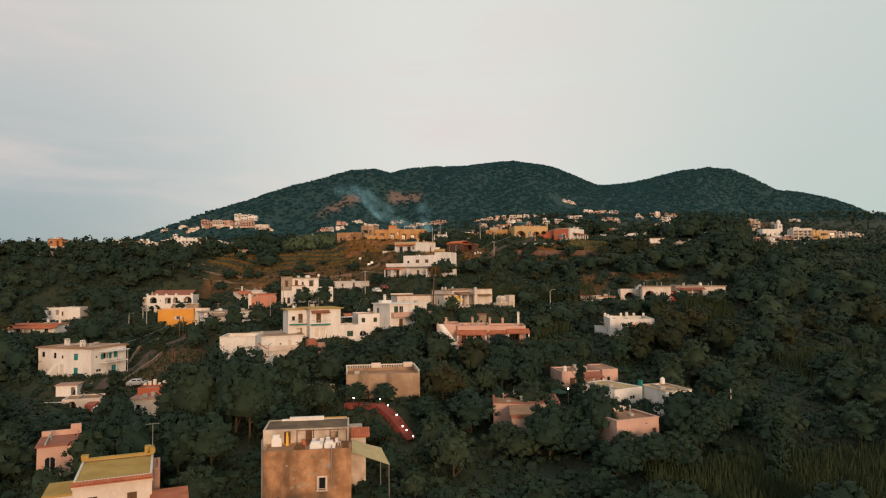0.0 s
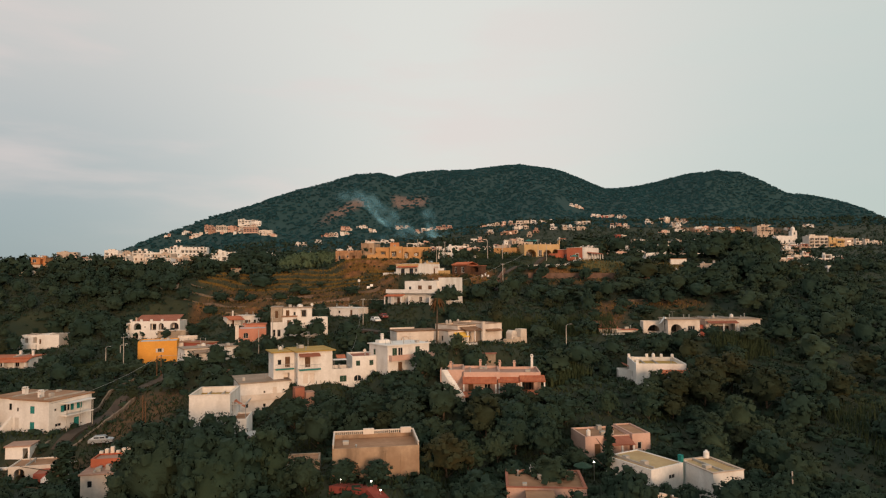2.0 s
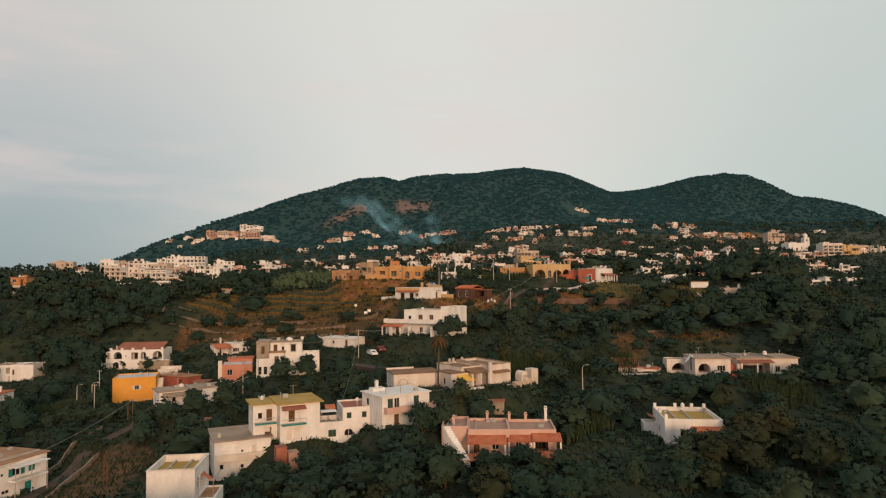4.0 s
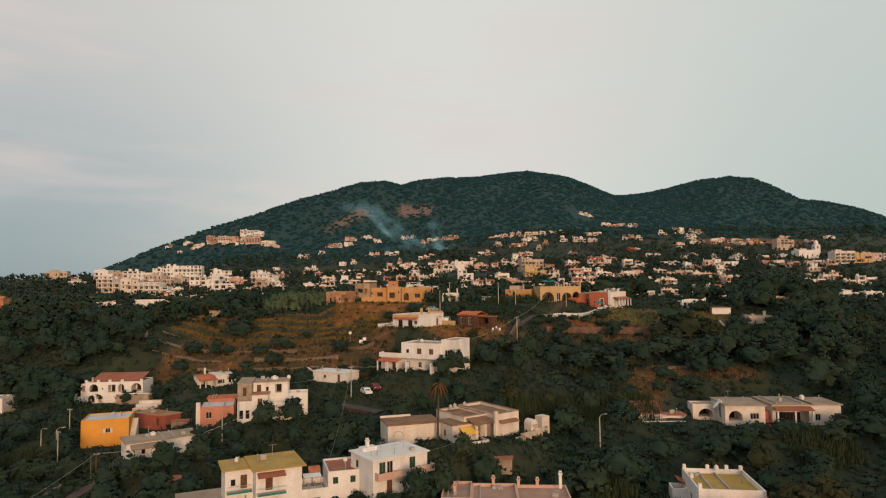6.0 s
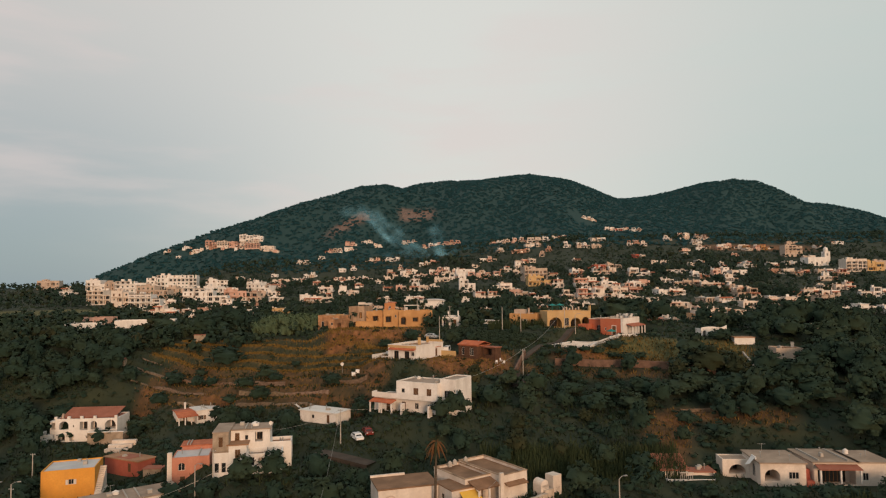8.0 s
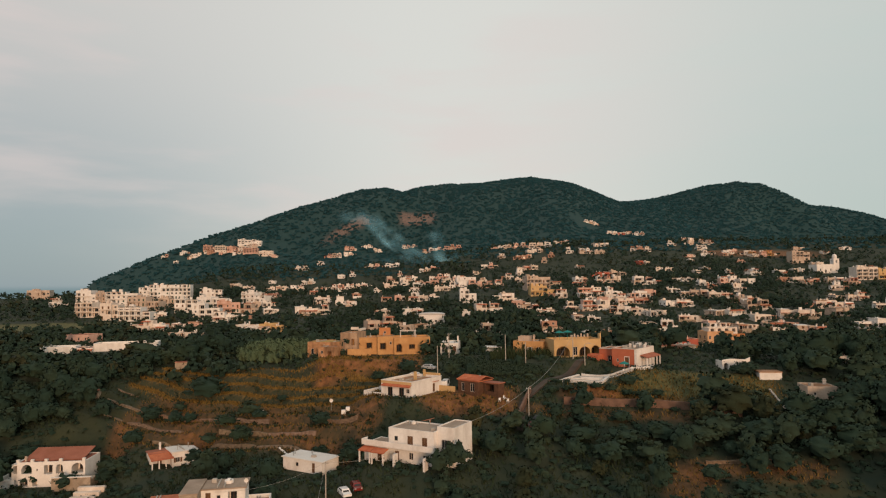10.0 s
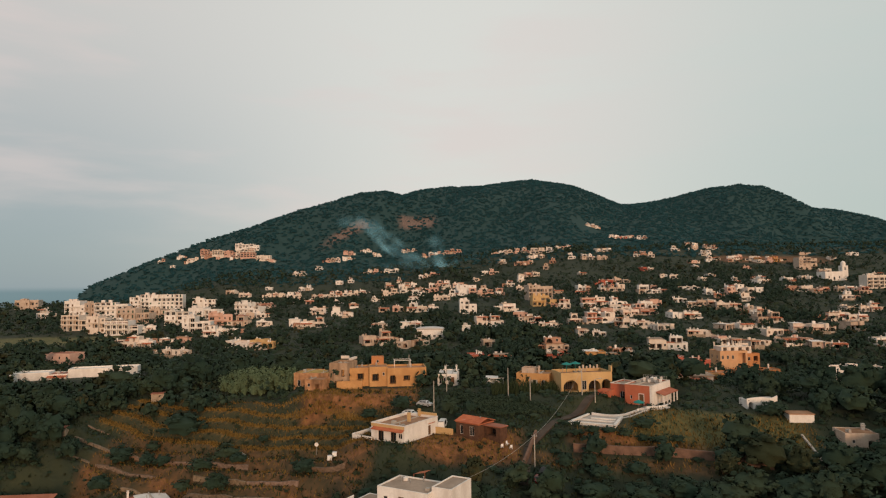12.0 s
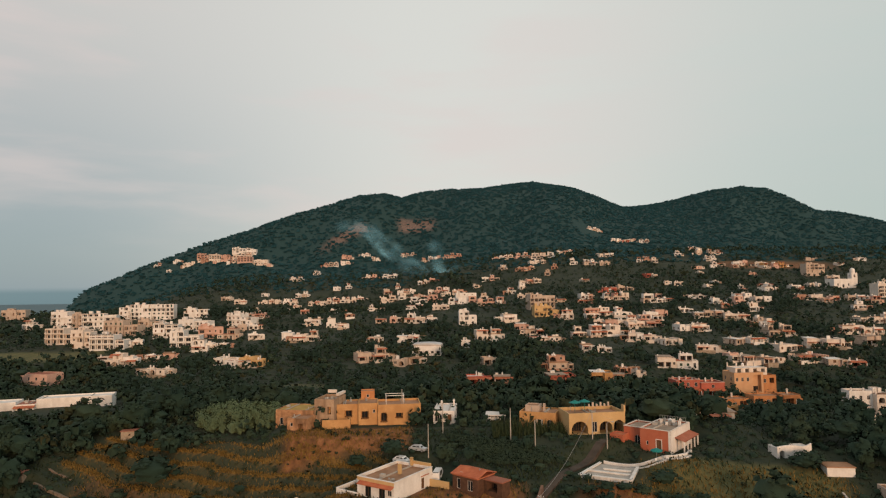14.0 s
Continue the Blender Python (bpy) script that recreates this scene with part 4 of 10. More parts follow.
        part("render_scar", s, WALL["stone"], h)
    # washing, boxes and pots on the roof terrace
    for u, v, w, d, hh, mat in ((5.3, 0.6, 1.5, 0.8, 0.9, WHITECLOTH), (7.0, 0.7, 1.3, 0.7, 0.95, WHITECLOTH), (2.3, 3.0, 0.3, 0.25, 1.6, CANVAS), (3.5, 0.7, 1.2, 0.7, 0.5, BROWN), (0.6, 2.8, 1.2, 0.5, 1.4, WHITECLOTH), (4.2, 2.7, 0.5, 0.5, 0.7, ROOF["tile"]), (8.0, 2.8, 0.5, 0.5, 0.6, ROOF["tile"]), (9.2, 0.8, 0.6, 0.6, 0.6, BROWN)):
        s = Shape()
        s.box(u, v, 7.64, u + w, v + d, 7.64 + hh * 0.7)
        s.box(u + 0.1 * w, v + 0.1 * d, 7.64 + hh * 0.7, u + 0.8 * w, v + 0.9 * d, 7.64 + hh)
        part("washing" if mat in (WHITECLOTH, CANVAS) else "pot" if mat == ROOF["tile"] else "crate", s.mesh("terrace_item", mat, True), None, h)
    for k in range(4):
        s = Shape()
        s.tube((3.6 + 2.0 * k, 3.3, 7.6), (3.6 + 2.0 * k, 3.3, 9.4), 0.05, 0.05, 6)
        part("trellis_post", s, BROWN, h)
    s = Shape()
    s.tube((3.6, 3.3, 9.35), (9.6, 3.3, 9.35), 0.04, 0.04, 6)
    part("trellis_rail", s, BROWN, h)
    # canopy on its flank
    s = Shape()
    s.face((10.25, 0.6, 7.2), (14.8, 0.2, 5.6), (13.9, 3.2, 6.9), (10.25, 3.4, 7.9))
    s.face((10.25, 0.6, 7.15), (14.8, 0.2, 5.55), (13.9, 3.2, 6.85), (10.25, 3.4, 7.85))
    part("canopy", s, mottled("faded canvas", (0.36, 0.30, 0.15), (0.44, 0.37, 0.21), 1.0, bump=0.0), h)
    for u, v, t in ((14.7, 0.3, 5.55), (13.8, 3.1, 6.85)):
        s = Shape()
        s.tube((u, v, -2), (u, v, t), 0.05, 0.05, 6)
        part("post", s, METAL, h)
    lean_to(h, 10.1, 4.2, 8.0, 2.4, 2.0, 0.7, 0, "tile", 0)
    s = Shape()
    s.box(10.12, 4.3, -1.0, 12.0, 6.2, 7.95)
    part("annex_wall", s, WALL["dirty"], h)
    s = Shape()
    s.box(9.92, 7.4, -1.0, 11.6, 9.4, 8.6)
    part("rear_wall", s, WALL["dirty"], h)
    for k, (u, v) in enumerate(((6.6, 2.4), (7.4, 2.7), (5.8, 2.5), (8.6, 2.2))):
        t = thing("terrace_chair", *(h.matrix_basis @ Vector((u, v, 7.65))), 20 * k, "white plastic chair on the old roof terrace", "chair", "chairs on the roof terrace")
        s = Shape()
        s.box(-0.25, -0.25, 0.4, 0.25, 0.25, 0.45)
        part("seat", s, WALL["white"], t)
        s = Shape()
        s.box(-0.25, 0.21, 0.45, 0.25, 0.25, 0.9)
        part("backrest", s, WALL["white"], t)
        for sx in (-0.22, 0.22):
            for sy in (-0.22, 0.22):
                s = Shape()
                s.tube((sx, sy, 0), (sx, sy, 0.4), 0.03, 0.03, 5)
                part("leg", s, WALL["white"], t)

    # house with a broad mossy roof behind low gables
    h = house(-36.0, 62.2, 9.0, 23.6, 7.0, 8.1, "ochre house with a broad yellow mossy roof and low parapets")
    block(h, 0, 0, 7.0, 8.1, 0, 6.5, "cream", {"f": [(1.7, 3.6, 0.9, 1.3, "s", BROWN), (5.2, 3.6, 0.9, 1.3, "s", BROWN)], "r": [(4.0, 3.6, 0.9, 1.3, "w", BROWN)]}, 0.1, "moss", sink=3.0, bare=True)
    block(h, -2.4, 0.4, -0.02, 4.6, 0, 5.2, "cream", {}, 0, "moss", 0.2, 3.0)
    s = Shape()
    s.box(-0.05, 7.6, 6.52, 7.05, 8.15, 6.75)
    part("roof_kerb", s, ROOF["moss"], h)
    s = Shape()
    s.box(-0.1, 7.5, 6.76, 0.6, 8.2, 7.15)
    part("roof_pier", s, ROOF["moss"], h)
    s = Shape()
    s.box(6.1, 7.3, 6.76, 6.7, 8.2, 7.5)
    s.tube((6.75, 7.3, 7.0), (6.75, 8.2, 7.0), 0.45, 0.45, 12)
    part("roof_pier", s, ROOF["moss"], h)
    s = Shape()
    s.box(-0.1, -0.14, 5.8, 7.1, -0.003, 6.1)
    part("cornice", s, WALL["cream"], h)
    part("tile_edge", tiles_mesh(7.2, 0.6, 0.2, ROOF["tile"]), None, h, place=pose(-0.1, -0.6, 6.15))
    antenna(h, 6.9, 7.6, 6.6, 3.4)
    block(h, 7.02, 3.2, 7.7, 7.6, 0, 6.1, "rose", {}, 0.15, "tile", sink=3.0)
    block(h, 7.02, -3.4, 10.2, 1.2, 0, 4.2, "ochre", {}, 0, "tile", 0.2, 3.0)

    h = house(-53.2, 83.7, 9.6, 26, 4.6, 6.0, "small pink house with an arched door beside trees")
    block(h, 0, 0, 4.6, 6.0, 0, 3.6, "pink", {"f": [(1.5, 0.0, 1.3, 2.3, "m", BROWN)]}, 0, "brick", 0.2, 3.0)
    s = Shape()
    s.box(-0.1, 5.8, 3.81, 4.7, 6.1, 4.5)
    s.box(3.4, 5.6, 4.5, 4.7, 6.1, 5.2)
    part("gable_wall", s, WALL["pink"], h)

    # right of the path: low white and pink houses among trees
    # garden buildings below the teal-shuttered house
    h = house(-52.2, 106.4, 12.5, 10, 4.8, 7.0, "low cream house with a pink terrace roof beside a cypress")
    block(h, 0, 0, 5.2, 7.0, 0, 2.6, "cream", {"f": [(1.2, 0.8, 0.7, 1.0, "w", BROWN)]}, 0, "rose", 0.25, 3.0)
    block(h, 0.2, 3.2, 5.0, 6.8, 2.4, 4.0, "salmon", {"f": []}, 0.3, "rose")
    for k in range(6):
        s = Shape()
        s.box(0.3 + 0.8 * k, 6.3, 4.0, 0.8 + 0.8 * k, 6.8, 4.35 + 0.3 * (k % 3))
        part("broken_parapet", s, WALL["cream"], h)
    h = house(-75.6, 124.4, 12.2, 12, 3.8, 3.4, "small white garden shed with a dark door", "shed")
    block(h, 0, 0, 3.8, 3.4, 0, 2.3, "white", {"f": [(3.1, 0.1, 0.8, 1.9, "l", BROWN)]}, 0, "rose", 0.2, 3.0)
    h = house(-70.2, 117.4, 11.0, 14, 6.4, 5.0, "low cream garden house with an arched recess", "outbuilding")
    block(h, 0, 0, 6.4, 5.0, 0, 2.2, "cream", {"f": [(1.6, 0.1, 1.5, 1.7, "a", BROWN)]}, 0.2, "tan", sink=3.0)
    block(h, 4.6, -3.0, 6.3, -0.02, -0.6, 1.6, "red", {}, 0.1, "brick", sink=3.0)
    for k, (u, v, w, t) in enumerate(((-4.6, 4.6, 4.4, 1.0), (-1.0, 7.0, 6.0, 1.3), (6.6, 5.2, 5.0, 1.1), (7.4, -5.4, 2.6, 0.9))):
        s = Shape()
        s.box(u, v, -2.5, u + w, v + 0.4, t)
        part("garden_wall", s, WALL["cream" if k % 2 else "white"], h)

    h = house(34.3, 98.9, 13.4, 18, 4.9, 6.6, "low white house with an ochre flat roof")
    block(h, 0, 0, 4.9, 6.6, 0, 3.7, "white", {"f": [(3.4, 1.0, 0.8, 1.1, "w", BROWN)]}, 0.12, "sandy", sink=3.0, coping=WALL["sand"])
    tank(h, 4.0, 6.0, 3.8, 0.4, 1.0)
    h = house(26.9, 100.7, 13.4, 31, 6.3, 8.2, "low white house with a tan flat roof beside a teal pier")
    block(h, 0, 0, 6.3, 8.2, 0, 3.7, "white", {"f": [(4.0, 1.9, 1.2, 0.6, "w", BROWN)]}, 0.12, "sandy", sink=3.0)
    s = Shape()
    s.box(6.31, 0.3, 0, 6.8, 0.9, 4.6)
    part("pier", s, TEAL, h)
    h = house(23.7, 87.9, 11.6, 21, 7.1, 7.0, "pink single-storey house with a tan roof")
    block(h, 0, 0, 7.1, 7.0, 0, 3.5, "pink", {"f": [(5.0, 2.6, 0.4, 0.3, "w", BROWN), (6.3, 0.2, 0.7, 1.9, "d", BROWN)]}, 0.2, "tan", sink=3.0, coping=WALL["pink"])
    s = Shape()
    for i in range(12):
        za, zb = (3.75 + 0.35 * abs(math.sin(t * math.pi * 2 / 12)) for t in (i, i + 1))
        xa, xb = 0.3 + 6.4 * i / 12, 0.3 + 6.4 * (i + 1) / 12
        for v in (6.5, 6.8):
            s.face((xa, v, 3.3), (xb, v, 3.3), (xb, v, zb), (xa, v, za))
        s.face((xa, 6.5, za), (xb, 6.5, zb), (xb, 6.8, zb), (xa, 6.8, za))
    part("wavy_parapet", s.mesh("wavy_parapet", WALL["cream"], True), None, h)
    h = house(8.8, 92.6, 11.5, -4, 8.6, 8.0, "pink house with tan flat roofs half hidden by trees")
    block(h, 1.0, 0, 4.2, 6.0, 0, 3.6, "pink", {"f": [(2.4, 0.9, 0.7, 1.2, "w", BROWN)]}, 0.0, "tan", 0.25, 3.0)
    block(h, -1.6, 6.0, 8.6, 13.5, 0, 4.1, "pink", {"f": [(8.0, 1.0, 0.9, 1.2, "w", BROWN)]}, 0.35, "tan", sink=3.0, coping=ROOF["brick"])
    s = Shape()
    s.box(0.9, -0.26, 3.2, 4.3, -0.01, 3.55)
    part("tile_edge", s, ROOF["brick"], h)
    chimney(h, 2.0, 12.0, 4.0, 0.8, 0.5)
    h = house(21.9, 114.6, 14.2, 10, 10.4, 8.0, "pink and tan house with a tiled porch behind a cypress")
    block(h, 7.0, 0, 10.0, 7.0, 0, 4.0, "pink", {"f": [(1.2, 1.6, 0.7, 1.1, "w", BROWN)]}, 0.2, "tan", sink=3.0)
    block(h, -0.4, 0.8, 7.0, 7.0, 0, 3.7, "pink", {"f": [(2.0, 0.4, 1.0, 2.1, "d", BROWN)]}, 0.25, "tan", sink=3.0)
    lean_to(h, 2.6, -1.6, 2.7, 4.2, 2.3, 0.7, 0, "brick", 3)
    tank(h, 0.6, 2.0, 3.5, 0.35, 1.0)


slope_houses()


def upper_houses():
    # long low house with two arches, terraced into the bank
    h = house(54.0, 171.9, 28.2, -4, 7.6, 8.4, "low white house with an arched loggia and silver flat roof")
    block(h, 0, 0, 7.6, 8.4, 0, 3.9, "cream", {"f": [(2.0, 0.9, 2.6, 2.0, "a", BROWN), (5.6, 1.3, 1.7, 1.2, "w", BROWN)], "l": [(2.0, 0.9, 1.2, 2.2, "m", BROWN), (5.4, 0.9, 1.2, 2.2, "m", BROWN)]}, 0, "grey", 0.25, 3.0)
    s = Shape()
    s.box(5.0, -0.1, 2.75, 6.5, -0.003, 2.9)
    part("window_hood", s, WALL["cream"], h)
    block(h, -4.8, 4.8, -0.02, 8.4, 0, 3.3, "cream", {"f": [(2.6, 0.7, 3.0, 1.7, "a", FRAME)]}, 0.2, "grey", sink=3.0)
    s = Shape()
    s.face((-0.9, 2.4, 3.2), (0.0, 2.0, 4.5), (0.0, 3.6, 4.5), (-1.2, 4.0, 2.6))
    s.box(-0.1, 1.9, 3.9, 0.1, 3.7, 4.5)
    part("sun_sail", s, WHITECLOTH, h)
    antenna(h, 3.0, 7.0, 4.1, 1.6)
    h = house(63.2, 170.1, 28.2, -2, 12.0, 10.6, "long low white house with red porch roof on the bank")
    block(h, 0, 2.0, 7.6, 10.6, 0, 3.9, "cream", {"f": [(3.9, 0.1, 6.4, 2.8, "l", BROWN)]}, 0, "grey", 0.3, 3.0)
    block(h, 7.6, 2.0, 13.2, 9.6, 0, 3.9, "cream", {"f": [(1.2, 0.9, 1.0, 1.3, "w", BROWN)]}, 0, "grey", 0.3, 3.0)
    lean_to(h, 0.2, 0.2, 3.1, 7.2, 1.7, 0.45, 0, "brick", 3)
    tank(h, 8.5, 7.5, 4.1, 0.45, 0.8)
    s = Shape()
    s.box(-1.6, 1.0, -2, -0.3, 2.6, 1.0)
    s.box(-1.4, 2.6, -2, -0.3, 6.0, 2.6)
    part("red_stair", s, WALL["red"], h)

    # low tile-red terraces beside it
    h = house(38.1, 174.6, 27.0, -1, 9.6, 6.6, "low stone house with red tiled roofs and a white terrace")
    block(h, 0, 1.6, 5.0, 6.6, 0, 2.7, "cream", {"f": []}, 0.0, "brick", 0.2, 3.0)
    block(h, 5.0, 1.6, 9.6, 6.2, 0, 2.4, "cream", {"f": [(3.0, 0.7, 0.8, 0.9, "w", BROWN)]}, 0.0, "brick", 0.2, 3.0)
    block(h, 0.6, 0, 9.4, 1.6, 0, 1.6, "white", {"f": [(7.0, 0.2, 0.9, 1.0, "w", BROWN)]}, 0.5, "tan", sink=3.0)
    part("tile_roof", tiles_mesh(5.6, 4.0, 1.4, ROOF["brick"]), None, h, place=pose(-0.4, 3.0, 2.9))
    s = Shape()
    for i in range(7):
        s.tube((3.0 + 0.35 * i, 0.1, 1.6), (3.0 + 0.35 * i, 0.1, 2.8), 0.04, 0.04, 5)
    s.box(2.9, 0.05, 2.75, 5.3, 0.15, 2.85)
    part("railing", s, FRAME, h)

    # white house with sunken roof terrace
    h = house(37.2, 141.8, 21.2, -7, 9.6, 11.0, "white house with sunken roof terrace and red tiled porch")
    block(h, 0, 0, 9.6, 11.0, 0, 4.4, "white", {"l": [(6.0, 1.0, 0.9, 1.3, "w", BROWN), (2.5, 1.0, 0.9, 1.3, "w", BROWN)], "f": [(3.0, 1.2, 0.9, 1.2, "w", BROWN)]}, 0.8, "moss", sink=3.0)
    lean_to(h, 4.4, -1.7, 2.5, 5.6, 2.4, 0.8, 0, "tile", 2)
    lean_to(h, -0.05, 8.4, 2.6, 2.6, 1.2, 0.5, 90, "brick", 0)
    for u, v in ((0.3, 10.6), (4.0, 10.7), (7.0, 10.7), (9.2, 10.6), (0.3, 5.5), (0.3, 0.4)):
        s = Shape()
        s.box(u - 0.25, v - 0.25, 4.4, u + 0.25, v + 0.25, 5.1)
        part("corner_pier", s, WALL["white"], h)
    tank(h, 5.2, 9.8, 4.4, 0.35, 0.9)
    block(h, -2.4, 7.0, -0.02, 10.0, 0, 2.2, "white", {}, 0.7, "grey", sink=3.0)

    # pink house with terracotta porches
    h = house(3.1, 139.7, 20.2, -2, 15.0, 9.0, "pink house with terracotta porch roofs and many chimneys")
    block(h, 0, 0, 7.0, 9.0, 0, 4.3, "pink", {"f": [(1.4, 0.4, 1.0, 2.1, "d", BROWN), (4.6, 0.9, 1.2, 1.3, "w", BROWN)], "l": [(4.0, 1.2, 0.9, 1.2, "w", BROWN)]}, 0.5, "rose", sink=3.0)
    block(h, 7.0, 0.8, 15.0, 9.0, 0, 4.1, "pink", {"f": [(5.4, 0.4, 2.4, 2.0, "l", BROWN), (1.6, 0.9, 1.0, 1.3, "w", BROWN)]}, 0.5, "rose", sink=3.0)
    lean_to(h, -0.2, -2.7, 2.4, 6.6, 3.0, 0.9, 0, "tile", 2)
    lean_to(h, 6.6, -1.3, 2.4, 4.2, 2.2, 0.7, 0, "tile", 2)
    lean_to(h, 10.8, -1.7, 2.6, 4.9, 2.6, 0.8, 0, "tile", 2, 2.8)
    for k in range(16):
        s = Shape()
        s.box(-4.3 + 0.23 * k, 1.0 - 0.4 * (k + 1), -2, -3.1 + 0.23 * k, 1.0 - 0.4 * k, 4.6 - 0.26 * k)
        part("stair_step", s, WALL["white"], h)
    block(h, -4.6, 1.0, -0.02, 9.0, 0, 4.6, "pink", {"l": []}, 0.5, "rose", sink=3.0)
    for u, v, t in ((-4.2, 8.6, 1.0), (-2.6, 4.0, 1.2), (3.4, 8.6, 1.0), (7.4, 8.2, 0.9), (13.9, 7.0, 2.2), (10.4, 8.4, 0.8)):
        chimney(h, u, v, 4.2, t, 0.45, "white" if t > 2 else "pink")
    lean_to(h, 12.0, -4.2, 0.6, 3.4, 2.0, 0.5, 0, "tile", 2, 2.0)
    lean_to(h, -0.2, -5.6, 0.4, 3.0, 2.2, 0.6, 0, "tile", 2, 2.0)

    # cluster with a yellow awning and the tall palm
    h = house(8.4, 166.0, 27.6, 36, 5.8, 8.5, "cream stepped house with flat roofs, red-brown porch and garden walls")
    block(h, 0, 0, 5.8, 12.0, 0, 4.3, "cream", {"f": []}, 0.5, "umber", sink=3.0, coping=WALL["tuff"], bare=True)
    lean_to(h, 0.7, -1.2, 2.6, 4.4, 1.2, 0.35, 0, "umber", 0)
    s = Shape()
    s.box(-0.5, -0.5, 0, 0.2, -0.01, 4.9)
    part("pier", s, WALL["cream"], h)
    lean_to(h, -5.0, -0.4, 2.9, 4.8, 3.0, 0.7, 0, "umber", 3)
    block(h, -5.4, 2.8, -0.02, 12.0, 0, 4.0, "cream", {"f": [(3.0, 0.2, 1.4, 2.2, "d", BROWN)]}, 0.4, "umber", sink=3.0, coping=WALL["tuff"], bare=True)
    for u, v in ((-3.0, 10.5), (-1.6, 11.0), (1.0, 11.2)):
        tank(h, u, v, 4.0, 0.35, 0.9, CONCRETE)
    for k in range(5):
        s = Shape()
        s.box(1.2 + 2.3 * k, -4.6 + 0.9 * k, -2.0, 3.4 + 2.3 * k, -4.0 + 0.9 * k, 0.6 + 0.25 * (k % 2))
        part("garden_wall", s, WALL["dirty"], h)
    s = Shape()
    s.box(11.0, -1.0, -1.5, 13.0, 1.0, 2.6)
    part("garden_hut", s, WALL["cream"], h)
    s = Shape()
    s.box(7.6, -1.5, -1.5, 9.4, 0.5, 1.6)
    s.tube((8.5, -1.5, 1.6), (8.5, 0.5, 1.6), 0.9, 0.9, 14)
    part("oven", s, WALL["cream"], h)
    h = house(0.2, 162.5, 27.2, 30, 5.6, 5.6, "small cream house with a yellow awning and planted terrace")
    block(h, 0, 0, 5.6, 5.6, 0, 3.3, "cream", {"f": [(2.4, 0.1, 1.2, 2.1, "d", BROWN)], "l": [(2.6, 0.9, 0.9, 1.3, "w", BROWN)]}, 0.0, "umber", 0.12, 3.0, bare=True)
    s = Shape()
    s.face((1.4, -0.01, 3.0), (4.4, -0.01, 3.0), (4.6, -1.9, 2.2), (1.2, -1.9, 2.2))
    s.box(1.2, -1.93, 1.95, 4.6, -1.88, 2.2)
    part("awning", s, CANVAS, h)
    s = Shape()
    s.box(-1.0, -2.6, -3.0, 6.4, -2.3, 0.6)
    s.box(6.1, -2.3, -3.0, 6.4, 0.0, 0.6)
    s.box(-1.0, -2.3, -3.0, 6.1, -0.01, -0.05)
    part("terrace_wall", s, WALL["white"], h)
    h = house(-11.8, 163.2, 27.2, 18, 9.4, 7.0, "low cream house with tan roof and an arch relief")
    block(h, 0, 0, 10.2, 7.0, 0, 3.2, "cream", {"l": [], "f": []}, 0.0, "umber", 0.12, 3.0, bare=True)
    s = Shape()
    for i in range(12):
        a, b = math.pi * i / 12, math.pi * (i + 1) / 12
        s.face((2.0 - 1.1 * math.cos(a), -0.02, 1.2 + 1.1 * math.sin(a)), (2.0 - 1.1 * math.cos(b), -0.02, 1.2 + 1.1 * math.sin(b)),
               (2.0 - 0.85 * math.cos(b), -0.02, 1.2 + 0.85 * math.sin(b)), (2.0 - 0.85 * math.cos(a), -0.02, 1.2 + 0.85 * math.sin(a)))
    part("arch_relief", s, WALL["sand"], h)
    s = Shape()
    s.box(-0.1, 6.7, 3.41, 6.0, 7.1, 3.75)
    part("roof_wall", s, WALL["cream"], h)

    # orange house
    h = house(-85.2, 189.6, 20.5, 19, 10.0, 8.6, "orange house with silver flat roof and a white-framed window")
    block(h, 0, 0, 10.0, 8.6, 0, 5.7, "orange", {"f": [(5.6, 2.6, 1.0, 1.1, "o", FRAME)]}, 0.25, "silver", sink=3.0)
    s = Shape()
    s.box(10.02, -0.6, -3, 11.4, 6.0, 0.2)
    part("stair_base", s, WALL["cream"], h)
    for k in range(14):
        s = Shape()
        s.box(10.03, -0.6 + 0.45 * k, 0.2, 11.3, -0.15 + 0.45 * k, 0.4 + 0.32 * k)
        part("stair_step", s, WALL["cream"], h)

    # white arcaded villa with a red roof
    h = house(-106.9, 225.3, 23.6, 6, 17.4, 8.0, "white villa with arched loggias and a red tiled roof")
    block(h, 1.6, 0, 17.4, 8.0, 0, 6.0, "white", {
        "f": [(2.2, 3.2, 2.4, 2.2, "a", BROWN), (4.6, 3.8, 0.4, 0.6, "w", BROWN), (9.8, 3.1, 1.6, 2.2, "a", BROWN), (14.0, 3.1, 2.8, 2.4, "a", BROWN),
              (1.6, 0.2, 1.8, 2.0, "a", BROWN), (4.2, 0.2, 1.2, 1.9, "a", BROWN), (7.2, 3.0, 2.0, 2.2, "l", BROWN)]}, 0.2, "brick", sink=3.0)
    block(h, 0, 0.6, 1.6, 7.0, 3, 5.4, "white", {"f": [(0.8, 0.2, 1.0, 1.8, "l", BROWN)]}, 0.1, "white")
    block(h, 0, 0.6, 1.6, 7.0, 0, 3.0, "white", {}, 0.1, "white", sink=3.0)
    part("tile_roof", tiles_mesh(14.0, 6.6, 1.6, ROOF["brick"]), None, h, place=pose(2.4, 1.0, 6.0))
    for u in (1.7, 5.0, 8.2, 11.6, 17.0):
        s = Shape()
        s.box(u - 0.35, -0.02, 6.0, u + 0.35, 0.5, 6.6)
        part("roof_merlon", s, WALL["white"], h)
    s = Shape()
    s.box(-3.2, -1.0, -3, 0.0, 5.0, 1.2)
    s.box(-3.2, -1.0, 1.2, -3.0, 5.0, 2.1)
